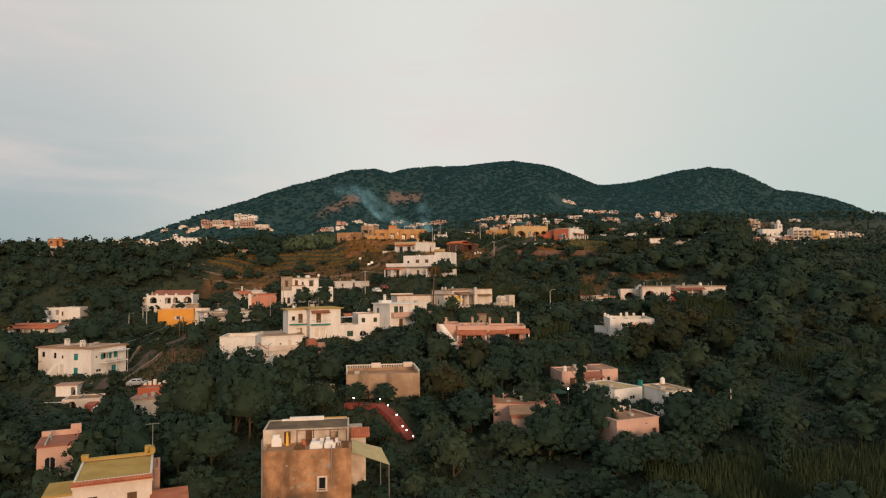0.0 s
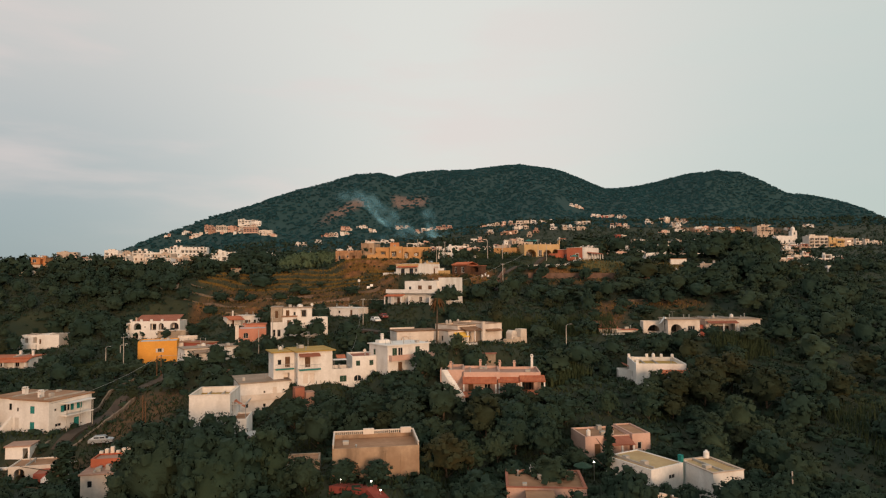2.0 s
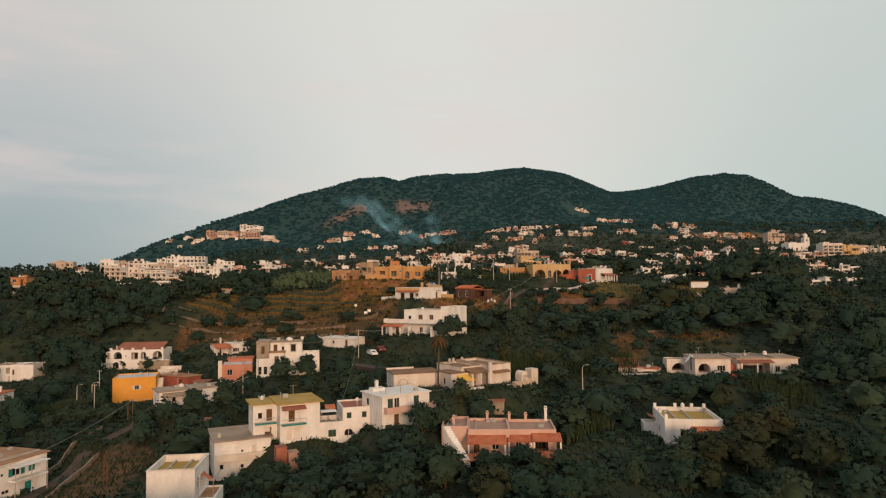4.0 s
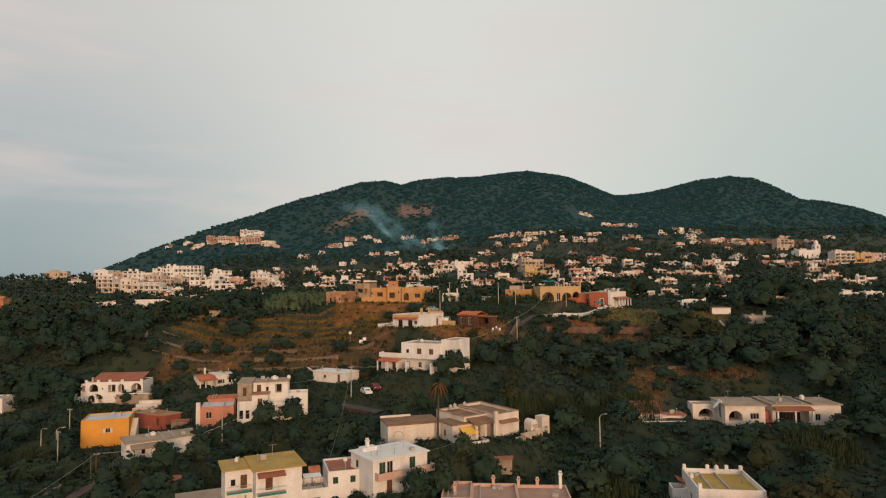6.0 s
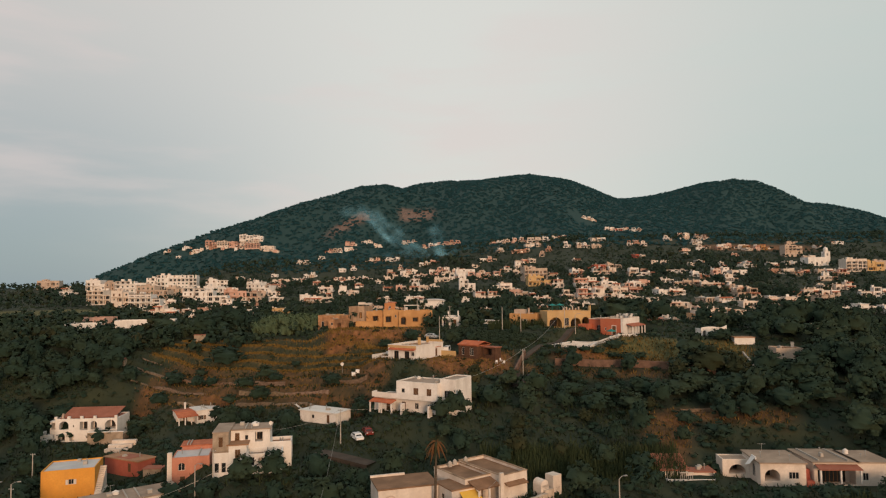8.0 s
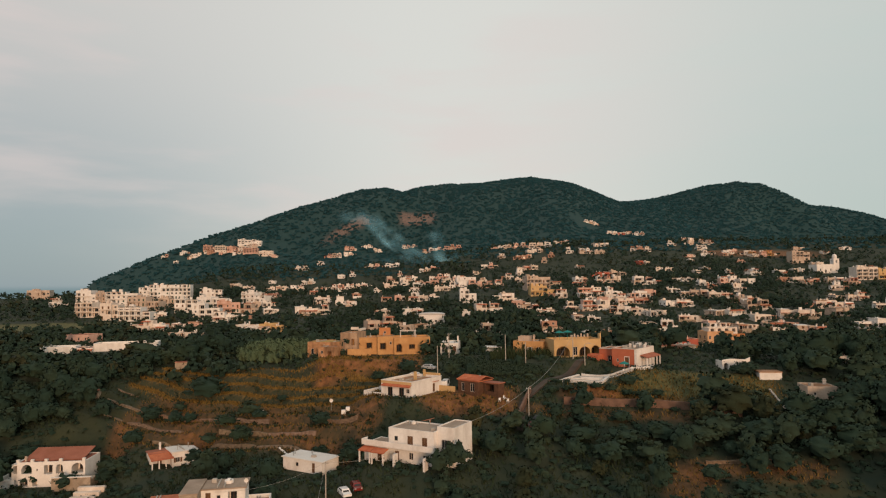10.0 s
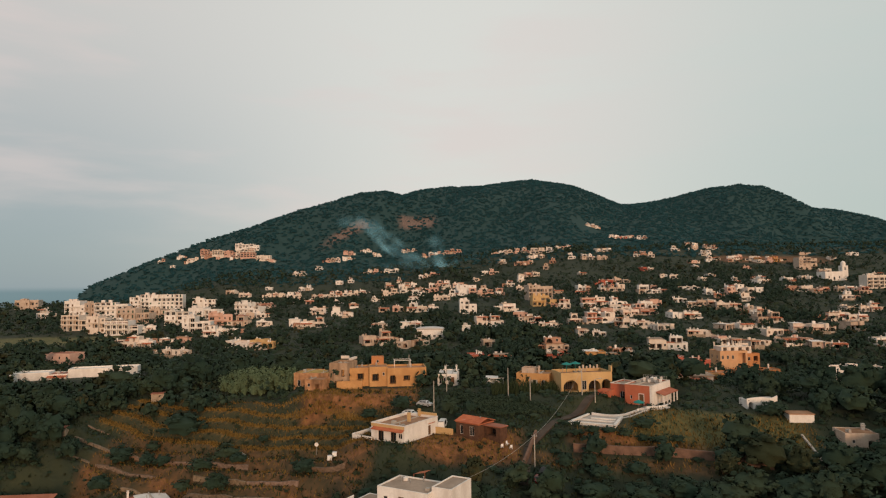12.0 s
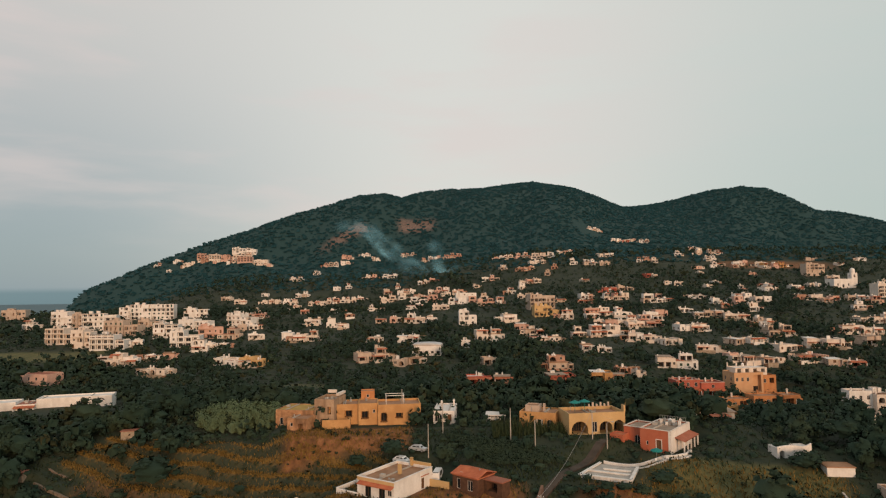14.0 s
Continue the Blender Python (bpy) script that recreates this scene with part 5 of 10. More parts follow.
    s.box(-3.0, -1.0, 1.2, 1.5, -0.8, 2.1)
    part("terrace", s, WALL["white"], h)
    s = Shape()
    s.box(11.6, -4.0, -2, 20.5, -0.02, 2.5)
    s.box(11.6, -4.0, 2.5, 20.5, -3.8, 3.1)
    part("terrace", s, WALL["stone"], h)
    s = Shape()
    s.box(11.4, -4.2, 3.1, 20.7, -3.6, 3.25)
    part("terrace_coping", s, WALL["white"], h)
    for k in range(3):
        s = Shape()
        s.box(19.0 - k * 0.4, -7.0 - 1.2 * k, -2, 25.0 - 0.6 * k, -5.9 - 1.2 * k, 1.6 - 0.8 * k)
        part("garden_step", s, WALL["cream"], h)
    chimney(h, 3.2, 0.8, 6.0, 0.8, 0.4, "sand")

    # dark red shed beside the villa
    h = house(-82.2, 208.2, 21.6, -25, 11.4, 4.6, "dark red shed with a rusty sheet roof", "shed")
    block(h, 0, 0, 11.4, 4.6, 0, 2.7, "red", {"f": [(8.5, 0.2, 1.0, 1.9, "d", BROWN)]}, 0, "tan", 0.3, 3.0)
    s = Shape()
    s.box(3.5, 0.4, 2.92, 8.0, 3.9, 2.97)
    part("roof_patch", s, ROOF["brick"], h, "rusty sheet on the roof")

    # low flat-roofed row
    h = house(-63.0, 167.5, 23.2, 36, 15.4, 6.5, "long low white house with flat grey roof")
    block(h, 0, 0, 15.4, 6.5, 0, 3.1, "white", {"f": [(3.0, 0.8, 0.8, 1.2, "w", BROWN), (12.0, 1.0, 0.9, 1.1, "w", BROWN)], "l": [(2.0, 0.6, 0.8, 1.4, "d", BROWN), (4.4, 0.9, 0.7, 1.1, "w", BROWN)]}, 0, "grey", 0.3, 3.0)
    part("porch_roof", tiles_mesh(5.6, 2.2, 0.6, ROOF["grey"]), None, h, place=pose(0.6, -2.0, 2.2))
    tank(h, 5.5, 4.6, 3.3, 0.6, 0.6)
    antenna(h, 4.4, 3.0, 3.3, 2.2)

    # salmon house next to the square one
    h = house(-56.2, 186.1, 24.2, 16, 7.1, 6.6, "salmon pink two-storey house with silver roof")
    block(h, 0, 0, 7.1, 6.6, 0, 5.6, "coral", {"f": [(1.8, 3.0, 1.3, 1.5, "m", BROWN), (2.0, 0.2, 0.9, 1.6, "d", BROWN), (6.0, 1.6, 0.7, 1.9, "s", BROWN)]}, 0.12, "silver", sink=3.0)
    s = Shape()
    s.box(-0.9, -0.2, -3, -0.01, 0.6, 6.6)
    part("white_pier", s, WALL["cream"], h)
    block(h, 1.0, 6.62, 7.0, 11.0, 0, 6.2, "coral", {}, 0, "tile", 0.3, 3.0)

    # square house with terraces
    h = house(-47.0, 181.6, 27.6, 12, 14.0, 9.0, "unfinished white three-storey house with bare stone corner and a roof tank")
    block(h, 0.6, 0.4, 3.58, 9.0, 0, 4.1, "white", {"f": [(0.8, 0.3, 0.9, 1.9, "g", FRAME), (2.1, 0.3, 0.9, 1.9, "g", FRAME)], "l": [(4.0, 1.0, 0.9, 1.2, "w", BROWN)]}, 0, "grey", 0.0, 3.0, bare=True)
    block(h, 0.6, 0.4, 3.58, 9.0, 4.32, 7.9, "stone", {"f": [(1.5, 0.8, 0.8, 2.0, "s", BROWN)], "l": [(4.0, 0.6, 0.9, 1.2, "w", BROWN)]}, 0, "grey", 0.1)
    block(h, 3.6, 3.6, 11.2, 9.0, 0, 7.6, "white", {"f": [(5.4, 5.2, 1.5, 1.9, "l", BROWN), (3.0, 5.6, 0.7, 1.0, "w", BROWN), (1.2, 5.2, 0.9, 1.9, "s", BROWN)]}, 0, "grey", 0.25, 3.0)
    block(h, 3.6, 0.4, 7.0, 3.6, 0, 5.4, "white", {"f": [(1.7, 2.6, 1.0, 2.0, "s", BROWN), (1.4, 0.3, 0.9, 1.8, "g", FRAME)]}, 0, "tan", 0.35, 3.0)
    block(h, 7.02, -1.0, 13.8, 3.58, 0, 3.9, "white", {"f": [(1.2, 1.7, 0.8, 1.6, "w", BROWN), (3.8, 1.6, 2.8, 1.5, "l", BROWN), (6.0, 1.9, 0.8, 1.0, "w", BROWN)], "r": [(2.0, 1.9, 1.6, 1.1, "w", BROWN)]}, 0.8, "grey", sink=3.0)
    block(h, 11.22, 3.6, 15.4, 8.0, 0, 5.0, "white", {"f": [(1.8, 2.6, 1.4, 1.0, "w", BROWN)], "r": [(2.4, 2.6, 1.4, 1.0, "w", BROWN)]}, 0.7, "tan", sink=3.0)
    tank(h, 8.0, 6.6, 7.6, 0.8, 0.9)
    dish(h, 11.2, 5.0, 7.5, 0.5)

    # small white house with a terracotta porch
    h = house(-72.5, 226.0, 27.4, 38, 10.0, 6.4, "small white house with terracotta porch roof and white flat roof")
    block(h, 4.6, 0, 10.4, 6.4, 0, 3.4, "white", {"f": [(1.3, 1.0, 1.0, 1.2, "o", BROWN), (4.0, 1.0, 0.8, 1.1, "w", BROWN)]}, 0, "white", 0.3, 3.0)
    block(h, 0, 2.4, 4.58, 6.4, 0, 3.2, "white", {"f": [(2.2, 0.1, 1.0, 2.1, "d", BROWN)]}, 0, "brick", 0.2, 3.0)
    lean_to(h, -0.4, -1.0, 2.3, 5.2, 4.2, 1.1, 0, "tile", 4)
    chimney(h, 3.0, 5.8, 3.4, 1.3, 0.4)

    # flat-roofed store on the terraces
    h = house(-37.0, 212.8, 31.4, -28, 12.5, 5.5, "low white farm store with a pale flat roof", "shed")
    block(h, 0, 0, 11.0, 5.5, 0, 2.6, "white", {"f": [(8.6, 0.2, 0.8, 2.0, "d", BROWN), (4.0, 1.0, 0.8, 0.9, "w", BROWN)]}, 0, "white", 0.3, 3.0)

    # white villa with roof terraces
    h = house(-12.7, 203.8, 35.4, -28, 10.7, 10.4, "white two-storey villa with flat roof, long terrace and brown shutters")
    block(h, 0, 0, 10.7, 7.4, 0, 6.8, "white", {
        "f": [(1.8, 4.2, 0.9, 1.0, "w", BROWN), (5.2, 3.6, 1.3, 1.9, "s", BROWN), (8.6, 3.6, 1.2, 1.9, "s", BROWN), (2.0, 0.2, 1.0, 2.0, "d", BROWN), (5.4, 0.8, 1.0, 1.4, "w", BROWN), (8.8, 0.4, 1.2, 1.6, "w", BROWN)]}, 0.25, "grey", sink=3.0)
    block(h, 10.7, 1.4, 14.6, 9.0, 0, 7.7, "white", {"f": [(2.0, 3.6, 2.0, 1.6, "w", BROWN)]}, 0.2, "grey", sink=3.0)
    balcony(h, -5.4, 11.8, -0.02, 3.4, 2.0, "solid", "white")
    block(h, -5.4, -1.0, -0.02, 5.0, 0, 3.3, "white", {"f": [(3.8, 0.1, 1.0, 2.0, "d", BROWN)]}, 0.1, "grey", sink=3.0)
    lean_to(h, -5.2, -3.6, 2.3, 3.0, 2.0, 0.5, 0, "tile", 2)
    lean_to(h, -2.0, -3.8, 2.3, 3.2, 2.0, 0.5, 0, "tile", 2)
    tank(h, 2.6, 5.6, 6.6, 0.5, 0.6)
    for u in (3.2, 10.2):
        s = Shape()
        s.box(u, -3.4, -3, u + 0.4, -2.0, 2.4)
        part("balcony_pier", s, WALL["white"], h)
    s = Shape()
    s.face((-0.5, 13.0, 5.4), (2.6, 12.4, 6.2), (3.0, 14.2, 6.4), (0.2, 14.6, 5.6))
    s.box(-0.4, 13.0, 1.0, -0.3, 13.1, 5.4)
    s.box(2.5, 12.5, 1.0, 2.6, 12.6, 6.2)
    part("awning", s, ROOF["tile"], h, "faded orange awning")

    # low white house with yellow parapets
    h = house(-17.5, 230.7, 44.2, -32, 9.3, 13.0, "low white house with yellow parapets and tiled eave")
    block(h, 0, 0, 9.3, 13.0, 0, 3.7, "white", {"f": [(2.8, 0.1, 1.5, 2.1, "g", BROWN), (6.3, 0.1, 1.5, 2.1, "g", BROWN), (8.2, 1.0, 1.0, 1.1, "w", BROWN)], "r": [(9.6, 0.2, 1.0, 2.1, "d", BROWN)]}, 0.5, "tan", sink=3.0, coping=WALL["white"])
    lean_to(h, 0.6, -1.0, 2.5, 8.7, 1.1, 0.45, 0, "tile", 0)
    for b in ((0.0, -0.06, 3.05, 9.3, -0.003, 3.7), (5.6, 6.0, 3.4, 6.2, 6.6, 5.4), (4.0, 12.7, 3.83, 9.0, 13.1, 4.4)):
        s = Shape()
        s.box(*b)
        part("yellow_trim", s, WALL["yellow"], h)
    for b in [(-5.0, -0.8, -2.5, -4.7, 5.0, 0.9), (-4.7, -0.8, -2.5, 0.6, -0.5, 0.7)] + [(-4.7 + k, 5.0, -2, -3.7 + k, 5.3, 1.2 + 0.45 * k) for k in range(5)]:
        s = Shape()
        s.box(*b)
        part("garden_wall", s, WALL["white"], h)
    s = Shape()
    s.box(9.32, 12.0, 0, 14.0, 12.3, 1.5)
    part("side_wall", s, WALL["yellow"], h)
    lean_to(h, 9.4, 9.0, 2.6, 2.8, 1.2, 0.4, 90, "tile", 0)
    chimney(h, 4.4, 12.4, 3.5, 1.2, 0.5, "yellow")

    # brown wooden cabin
    h = house(1.6, 233.6, 44.8, -40, 6.5, 5.6, "brown timber cabin with orange tiled gable roof", "cabin")
    block(h, 0, 0, 6.5, 5.6, 0, 2.5, "timber", {"f": [(1.6, 0.0, 0.9, 2.0, "g", FRAME), (4.6, 0.0, 1.3, 2.0, "g", FRAME)]}, 0, "tile", 0.1, 2.0)
    part("tile_roof", tiles_mesh(7.1, 3.2, 0.9, ROOF["tile"]), None, h, place=pose(-0.3, -0.35, 2.72))
    part("tile_roof", tiles_mesh(7.1, 3.2, 0.9, ROOF["tile"]), None, h, place=pose(6.8, 6.0, 2.72, 0, 0, 180))
    block(h, 6.52, 2.0, 11.0, 4.6, 0, 2.2, "timber", {"f": [(2.0, 0.2, 2.6, 1.7, "l", BROWN)]}, 0, "brick", 0.2, 2.0)

    # half-ruined tuff house and the ochre farm beside it
    h = house(-44.6, 267.0, 50.0, -10, 11.0, 9.0, "half-ruined tuff stone house with bare walls")
    block(h, 0, 0, 10.4, 9.0, 0, 4.4, "old", {"f": [(1.6, 0.6, 0.9, 1.8, "w", BROWN), (8.6, 0.1, 1.3, 2.0, "l", BROWN)]}, 0.2, "moss", sink=3.0)
    block(h, 5.6, -5.2, 11.0, -0.02, 0, 3.4, "old", {"f": [(1.2, 1.4, 0.7, 0.9, "w", BROWN), (3.6, 0.0, 1.2, 2.1, "l", BROWN)]}, 0.2, "tan", sink=3.0)
    block(h, 10.42, 0.6, 15.8, 9.0, 0, 7.2, "tuff", {"f": [(1.6, 4.2, 0.9, 1.2, "w", BROWN), (4.0, 3.4, 1.0, 1.9, "l", BROWN), (2.2, 0.2, 1.0, 2.0, "l", BROWN)], "r": [(3.0, 4.0, 1.0, 1.4, "w", BROWN)]}, 0.9, "grey", sink=3.0)
    s = Shape()
    s.box(11.0, 8.4, 7.6, 13.4, 9.0, 8.4)
    s.box(15.0, 4.0, 7.6, 15.8, 9.0, 8.2)
    part("roof_rubble_wall", s, WALL["cream"], h)
    for i in range(7):
        s = Shape()
        s.tube((8.0 + 0.8 * i, -7.4 + 0.3 * (i % 3), -1), (8.1 + 0.8 * i, -7.2 + 0.3 * (i % 3), 0.9), 0.1, 0.08, 5)
        part("stake", s, BROWN, h)
    h = house(-30.6, 263.4, 51.0, 8, 24.0, 10.0, "ochre yellow farmhouse with flat roofs, pergola and small tower")
    block(h, 0, 3.0, 8.0, 10.0, 0, 4.6, "ochre", {"f": [(5.4, 1.2, 2.0, 1.8, "l", BROWN)]}, 0.3, "tan", sink=3.0)
    block(h, 8.0, 1.6, 13.0, 9.0, 0, 4.9, "ochre", {"f": [(1.6, 0.9, 2.0, 2.0, "l", BROWN), (4.0, 2.4, 0.6, 0.9, "w", BROWN)]}, 0.25, "tan", sink=3.0)
    block(h, 13.0, 0.6, 24.0, 9.0, 0, 4.6, "ochre", {"f": [(1.5, 0.1, 1.8, 2.6, "a", BROWN), (5.4, 1.0, 1.9, 1.4, "l", BROWN), (8.6, 1.2, 0.7, 0.9, "w", BROWN)], "r": [(3.0, 1.0, 1.0, 1.3, "w", BROWN)]}, 0.55, "tan", sink=3.0)
    block(h, 8.6, 9.02, 12.2, 12.4, 0, 6.9, "apricot", {"f": [(1.8, 5.2, 0.7, 0.8, "w", BROWN)]}, 0.25, "tan", sink=3.0)
    for k in range(2):
        for v in (4.0, 7.5):
            s = Shape()
            s.tube((15.2 + 4.6 * k, v, 4.0), (15.2 + 4.6 * k, v, 6.2), 0.06, 0.06, 6)
            part("post", s, WALL["white"], h)
    s = Shape()
    s.box(15.0, 3.9, 6.2, 20.0, 4.05, 6.32)
    s.box(15.0, 7.45, 6.2, 20.0, 7.6, 6.32)
    s.box(15.1, 4.05, 6.2, 15.25, 7.45, 6.32)
    s.box(19.7, 4.05, 6.2, 19.85, 7.45, 6.32)
    part("pergola_beam", s, WALL["white"], h)
    s = Shape()
    s.box(-1.0, -1.6, -3, 6.0, -1.3, 1.6)
    s.box(5.7, -1.3, -3, 6.0, 3.0, 1.6)
    part("courtyard_wall", s, WALL["ochre"], h)

    # small white house with two chimneys, and its car port
    h = house(-3.8, 268.9, 50.4, -3, 5.6, 11.0, "small white house with pale roof and two chimneys")
    block(h, 0, 0, 5.6, 11.0, 0, 3.0, "white", {"f": [(1.4, 0.3, 1.8, 1.9, "m", BROWN), (4.3, 0.2, 1.0, 1.9, "d", BROWN)], "r": [(5.0, 1.0, 0.9, 1.2, "w", BROWN)]}, 0.3, "white", sink=3.0)
    chimney(h, 1.8, 6.0, 2.8, 1.4, 0.4)
    chimney(h, 5.0, 8.0, 2.8, 1.4, 0.4)
    h = house(10.0, 270.0, 49.4, -5, 5.0, 5.0, "open car port with a pale flat roof", "car port")
    s = Shape()
    s.box(-0.2, -0.2, 2.4, 5.2, 5.2, 2.6)
    part("roof", s, ROOF["white"], h)
    for u in (0.1, 4.9):
        for v in (0.1, 4.9):
            s = Shape()
            s.tube((u, v, -1), (u, v, 2.4), 0.08, 0.08, 6)
            part("post", s, METAL, h)

    # ochre pair and the house with two great arches
    h = house(18.0, 261.4, 50.4, -20, 9.0, 7.0, "ochre house with white-framed windows")
    block(h, 0, 0, 9.0, 7.0, 0, 4.2, "ochre", {"f": [(5.0, 1.0, 0.9, 1.5, "o", FRAME), (7.6, 0.8, 1.5, 1.7, "m", FRAME)]}, 0.4, "tan", sink=3.0)
    block(h, 1.0, 2.0, 4.4, 5.4, 3.8, 5.4, "sand", {}, 0.2, "tan")
    chimney(h, 5.6, 3.0, 3.8, 1.6, 0.5, "sand")
    h = house(28.8, 252.9, 50.6, 9, 13.8, 8.0, "yellow house with two great arches and a roof terrace")
    block(h, 0, 0, 13.8, 8.0, 0, 4.9, "yellow", {"f": [(2.6, 0.0, 4.0, 3.0, "a", BROWN), (6.2, 0.4, 1.3, 2.4, "w", BROWN), (9.0, 0.0, 3.2, 2.8, "a", BROWN), (12.2, 0.0, 2.4, 3.0, "a", BROWN)]}, 0.8, "tan", sink=3.0)
    s = Shape()
    s.face((13.5, -0.02, 4.9), (13.9, -0.02, 4.9), (13.9, -0.02, 7.2))
    s.box(13.5, 0, 4.9, 13.8, 1.5, 6.4)
    part("corner_fin", s, WALL["yellow"], h)
    for u, v in ((3.2, 5.0), (6.0, 6.0)):
        s = Shape()
        for i in range(8):
            a, b = 2 * math.pi * i / 8, 2 * math.pi * (i + 1) / 8
            s.face((u, v, 7.1), (u + 1.5 * math.cos(a), v + 1.5 * math.sin(a), 6.5), (u + 1.5 * math.cos(b), v + 1.5 * math.sin(b), 6.5))
        s.tube((u, v, 4.1), (u, v, 7.1), 0.05, 0.05, 6)
        part("sunshade", s, TEAL, h, "teal sunshade")
    for k in range(6):
        s = Shape()
        s.box(7.5 + 1.0 * k, 7.4, 4.9, 7.9 + 1.0 * k, 7.8, 5.5 + 0.4 * (k % 2))
        part("roof_pot", s, WALL["sand"], h)

    # salmon-red house with a white flank and terrace
    h = house(43.4, 246.2, 48.9, -38, 6.8, 12.0, "salmon red house with white flank, porch and crowded flat roof")
    block(h, 0, 0, 6.8, 12.0, 0, 4.7, "salmon", {"f": [(4.2, 0.2, 1.1, 2.3, "d", BROWN), (1.6, 1.2, 0.5, 0.9, "w", BROWN)]}, 0.25, "grey", sink=3.0, coping=WALL["cream"])
    s = Shape()
    s.box(6.81, 0.0, -3, 6.95, 12.0, 4.7)
    s.box(3.5, -0.05, 0.1, 3.64, -0.003, 2.7)
    s.box(4.76, -0.05, 0.1, 4.9, -0.003, 2.7)
    s.box(3.5, -0.05, 2.6, 4.9, -0.003, 2.75)
    s.box(6.3, -0.06, 0, 6.8, -0.003, 4.7)
    part("white_trim", s, WALL["white"], h)
    block(h, -4.6, 1.8, -0.02, 9.0, 0, 4.3, "salmon", {"f": [(3.2, 0.2, 1.3, 2.4, "m", BROWN)]}, 0.25, "grey", sink=3.0, coping=WALL["cream"])
    block(h, -6.6, -1.4, -3.4, 1.78, 0, 2.9, "salmon", {"f": [(0.9, 0.9, 0.5, 1.1, "m", FRAME), (2.4, 0.9, 0.5, 1.1, "m", FRAME)]}, 0.15, "tile", sink=3.0)
    lean_to(h, 9.2, 2.0, 2.4, 9.4, 2.2, 0.6, 90, "brick", 5)
    for k in range(8):
        s = Shape()
        s.box(1.0 + 0.7 * k, 7.0 + 0.4 * (k % 3), 4.5, 1.5 + 0.7 * k, 7.5 + 0.4 * (k % 3), 5.2 + 0.35 * (k % 3))
        part("roof_box", s, WALL["white"] if k % 2 else METAL, h)
    tank(h, 3.4, 9.4, 4.5, 0.6, 1.1)
    dish(h, 5.6, 10.0, 4.5)
    s = Shape()
    for i in range(11):
        s.box(0.2 + 0.6 * i, 11.4, 4.82, 0.26 + 0.6 * i, 11.46, 5.7)
    s.box(0.2, 11.4, 5.7, 6.4, 11.46, 5.76)
    part("roof_railing", s, METAL, h)

    # small white outbuilding with a wavy parapet, and pale huts in the field
    h = house(69.8, 238.6, 48.2, 4, 7.4, 3.6, "low white outbuilding with a wavy parapet", "outbuilding")
    block(h, 0, 0, 7.4, 3.6, 0, 2.6, "white", {"f": [(1.0, 0.1, 1.0, 2.0, "a", BROWN)]}, 0.1, "white", sink=3.0, bare=True)
    s = Shape()
    for i in range(16):
        a, b = i / 16, (i + 1) / 16
        za, zb = (0.25 + 0.3 * abs(math.sin(4.2 * t)) + 2.4 * max(0, t - 0.85) for t in (a, b))
        for y in (0.0, 0.28):
            s.face((7.4 * a, y, 2.6), (7.4 * b, y, 2.6), (7.4 * b, y, 2.6 + zb), (7.4 * a, y, 2.6 + za))
        s.face((7.4 * a, 0.0, 2.6 + za), (7.4 * b, 0.0, 2.6 + zb), (7.4 * b, 0.28, 2.6 + zb), (7.4 * a, 0.28, 2.6 + za))
    part("wavy_parapet", s.mesh("wavy_parapet", WALL["white"], True), None, h)
    h = house(81.8, 221.0, 43.6, -8, 6.4, 6.0, "small pale concrete hut in the field", "shed")
    block(h, 0, 0, 6.4, 6.0, 0, 3.4, "sand", {"f": [(1.6, 1.4, 0.6, 0.7, "w", BROWN), (4.8, 0.1, 0.9, 1.9, "l", BROWN)]}, 0.2, "tan", sink=3.0)
    chimney(h, 5.4, 4.6, 3.2, 0.9, 0.6, "cream")
    h = house(75.9, 231.4, 46.6, -6, 5.2, 3.6, "low pale hut with a flat roof", "shed")
    block(h, 0, 0, 5.2, 3.6, 0, 2.2, "white", {"f": []}, 0, "tan", 0.15, 2.0)

    # west: long white barn, pink ruin, houses by the trees
    FEET.extend(((-143, 302, 9, 46.2), (-128, 307, 9, 46.2), (-113, 311, 9, 46.2)))
    h = house(-150.0, 298.0, 46.6, 18, 42.0, 8.0, "long white low building with stepped roof line")
    block(h, 0, 2, 12.0, 9.0, 0, 4.0, "white", {"f": [(3.0, 0.9, 1.0, 1.3, "w", BROWN)]}, 0.3, "white", sink=3.0)
    block(h, 12.0, 0, 18.0, 8.0, 0, 3.4, "white", {"f": [(2.0, 0.2, 1.6, 2.2, "a", BROWN), (4.6, 0.2, 1.2, 2.0, "a", BROWN)]}, 0.2, "brick", sink=3.0)
    block(h, 18.0, 1.0, 40.0, 8.0, 0, 4.8, "white", {"f": [(13.0, 2.4, 3.2, 1.2, "m", FRAME)]}, 0.4, "white", sink=3.0)
    lean_to(h, 12.0, -1.6, 2.4, 6.0, 1.8, 0.5, 0, "tile", 3)
    h = house(-195.3, 383.6, 43.4, -12, 16.9, 9.0, "pink old house with flat roof behind trees")
    block(h, 0, 0, 16.0, 9.0, 0, 6.0, "pink", {"f": row(4, 16.0, 3.2, 0.9, 1.4, "w", BROWN)}, 0.3, "brick", sink=3.0)
    h = house(-130.4, 190.4, 18.6, 4, 14.0, 8.0, "low white house with a long red tiled veranda")
    block(h, 0, 0, 14.0, 8.0, 0, 3.2, "white", {"f": [(3.0, 0.2, 1.0, 2.0, "d", BROWN), (7.0, 0.9, 1.1, 1.2, "w", BROWN), (11.0, 0.9, 1.1, 1.2, "w", BROWN)]}, 0, "tile", 0.3, 3.0)
    lean_to(h, -0.4, -2.4, 2.3, 15.0, 3.0, 0.9, 0, "tile", 6)
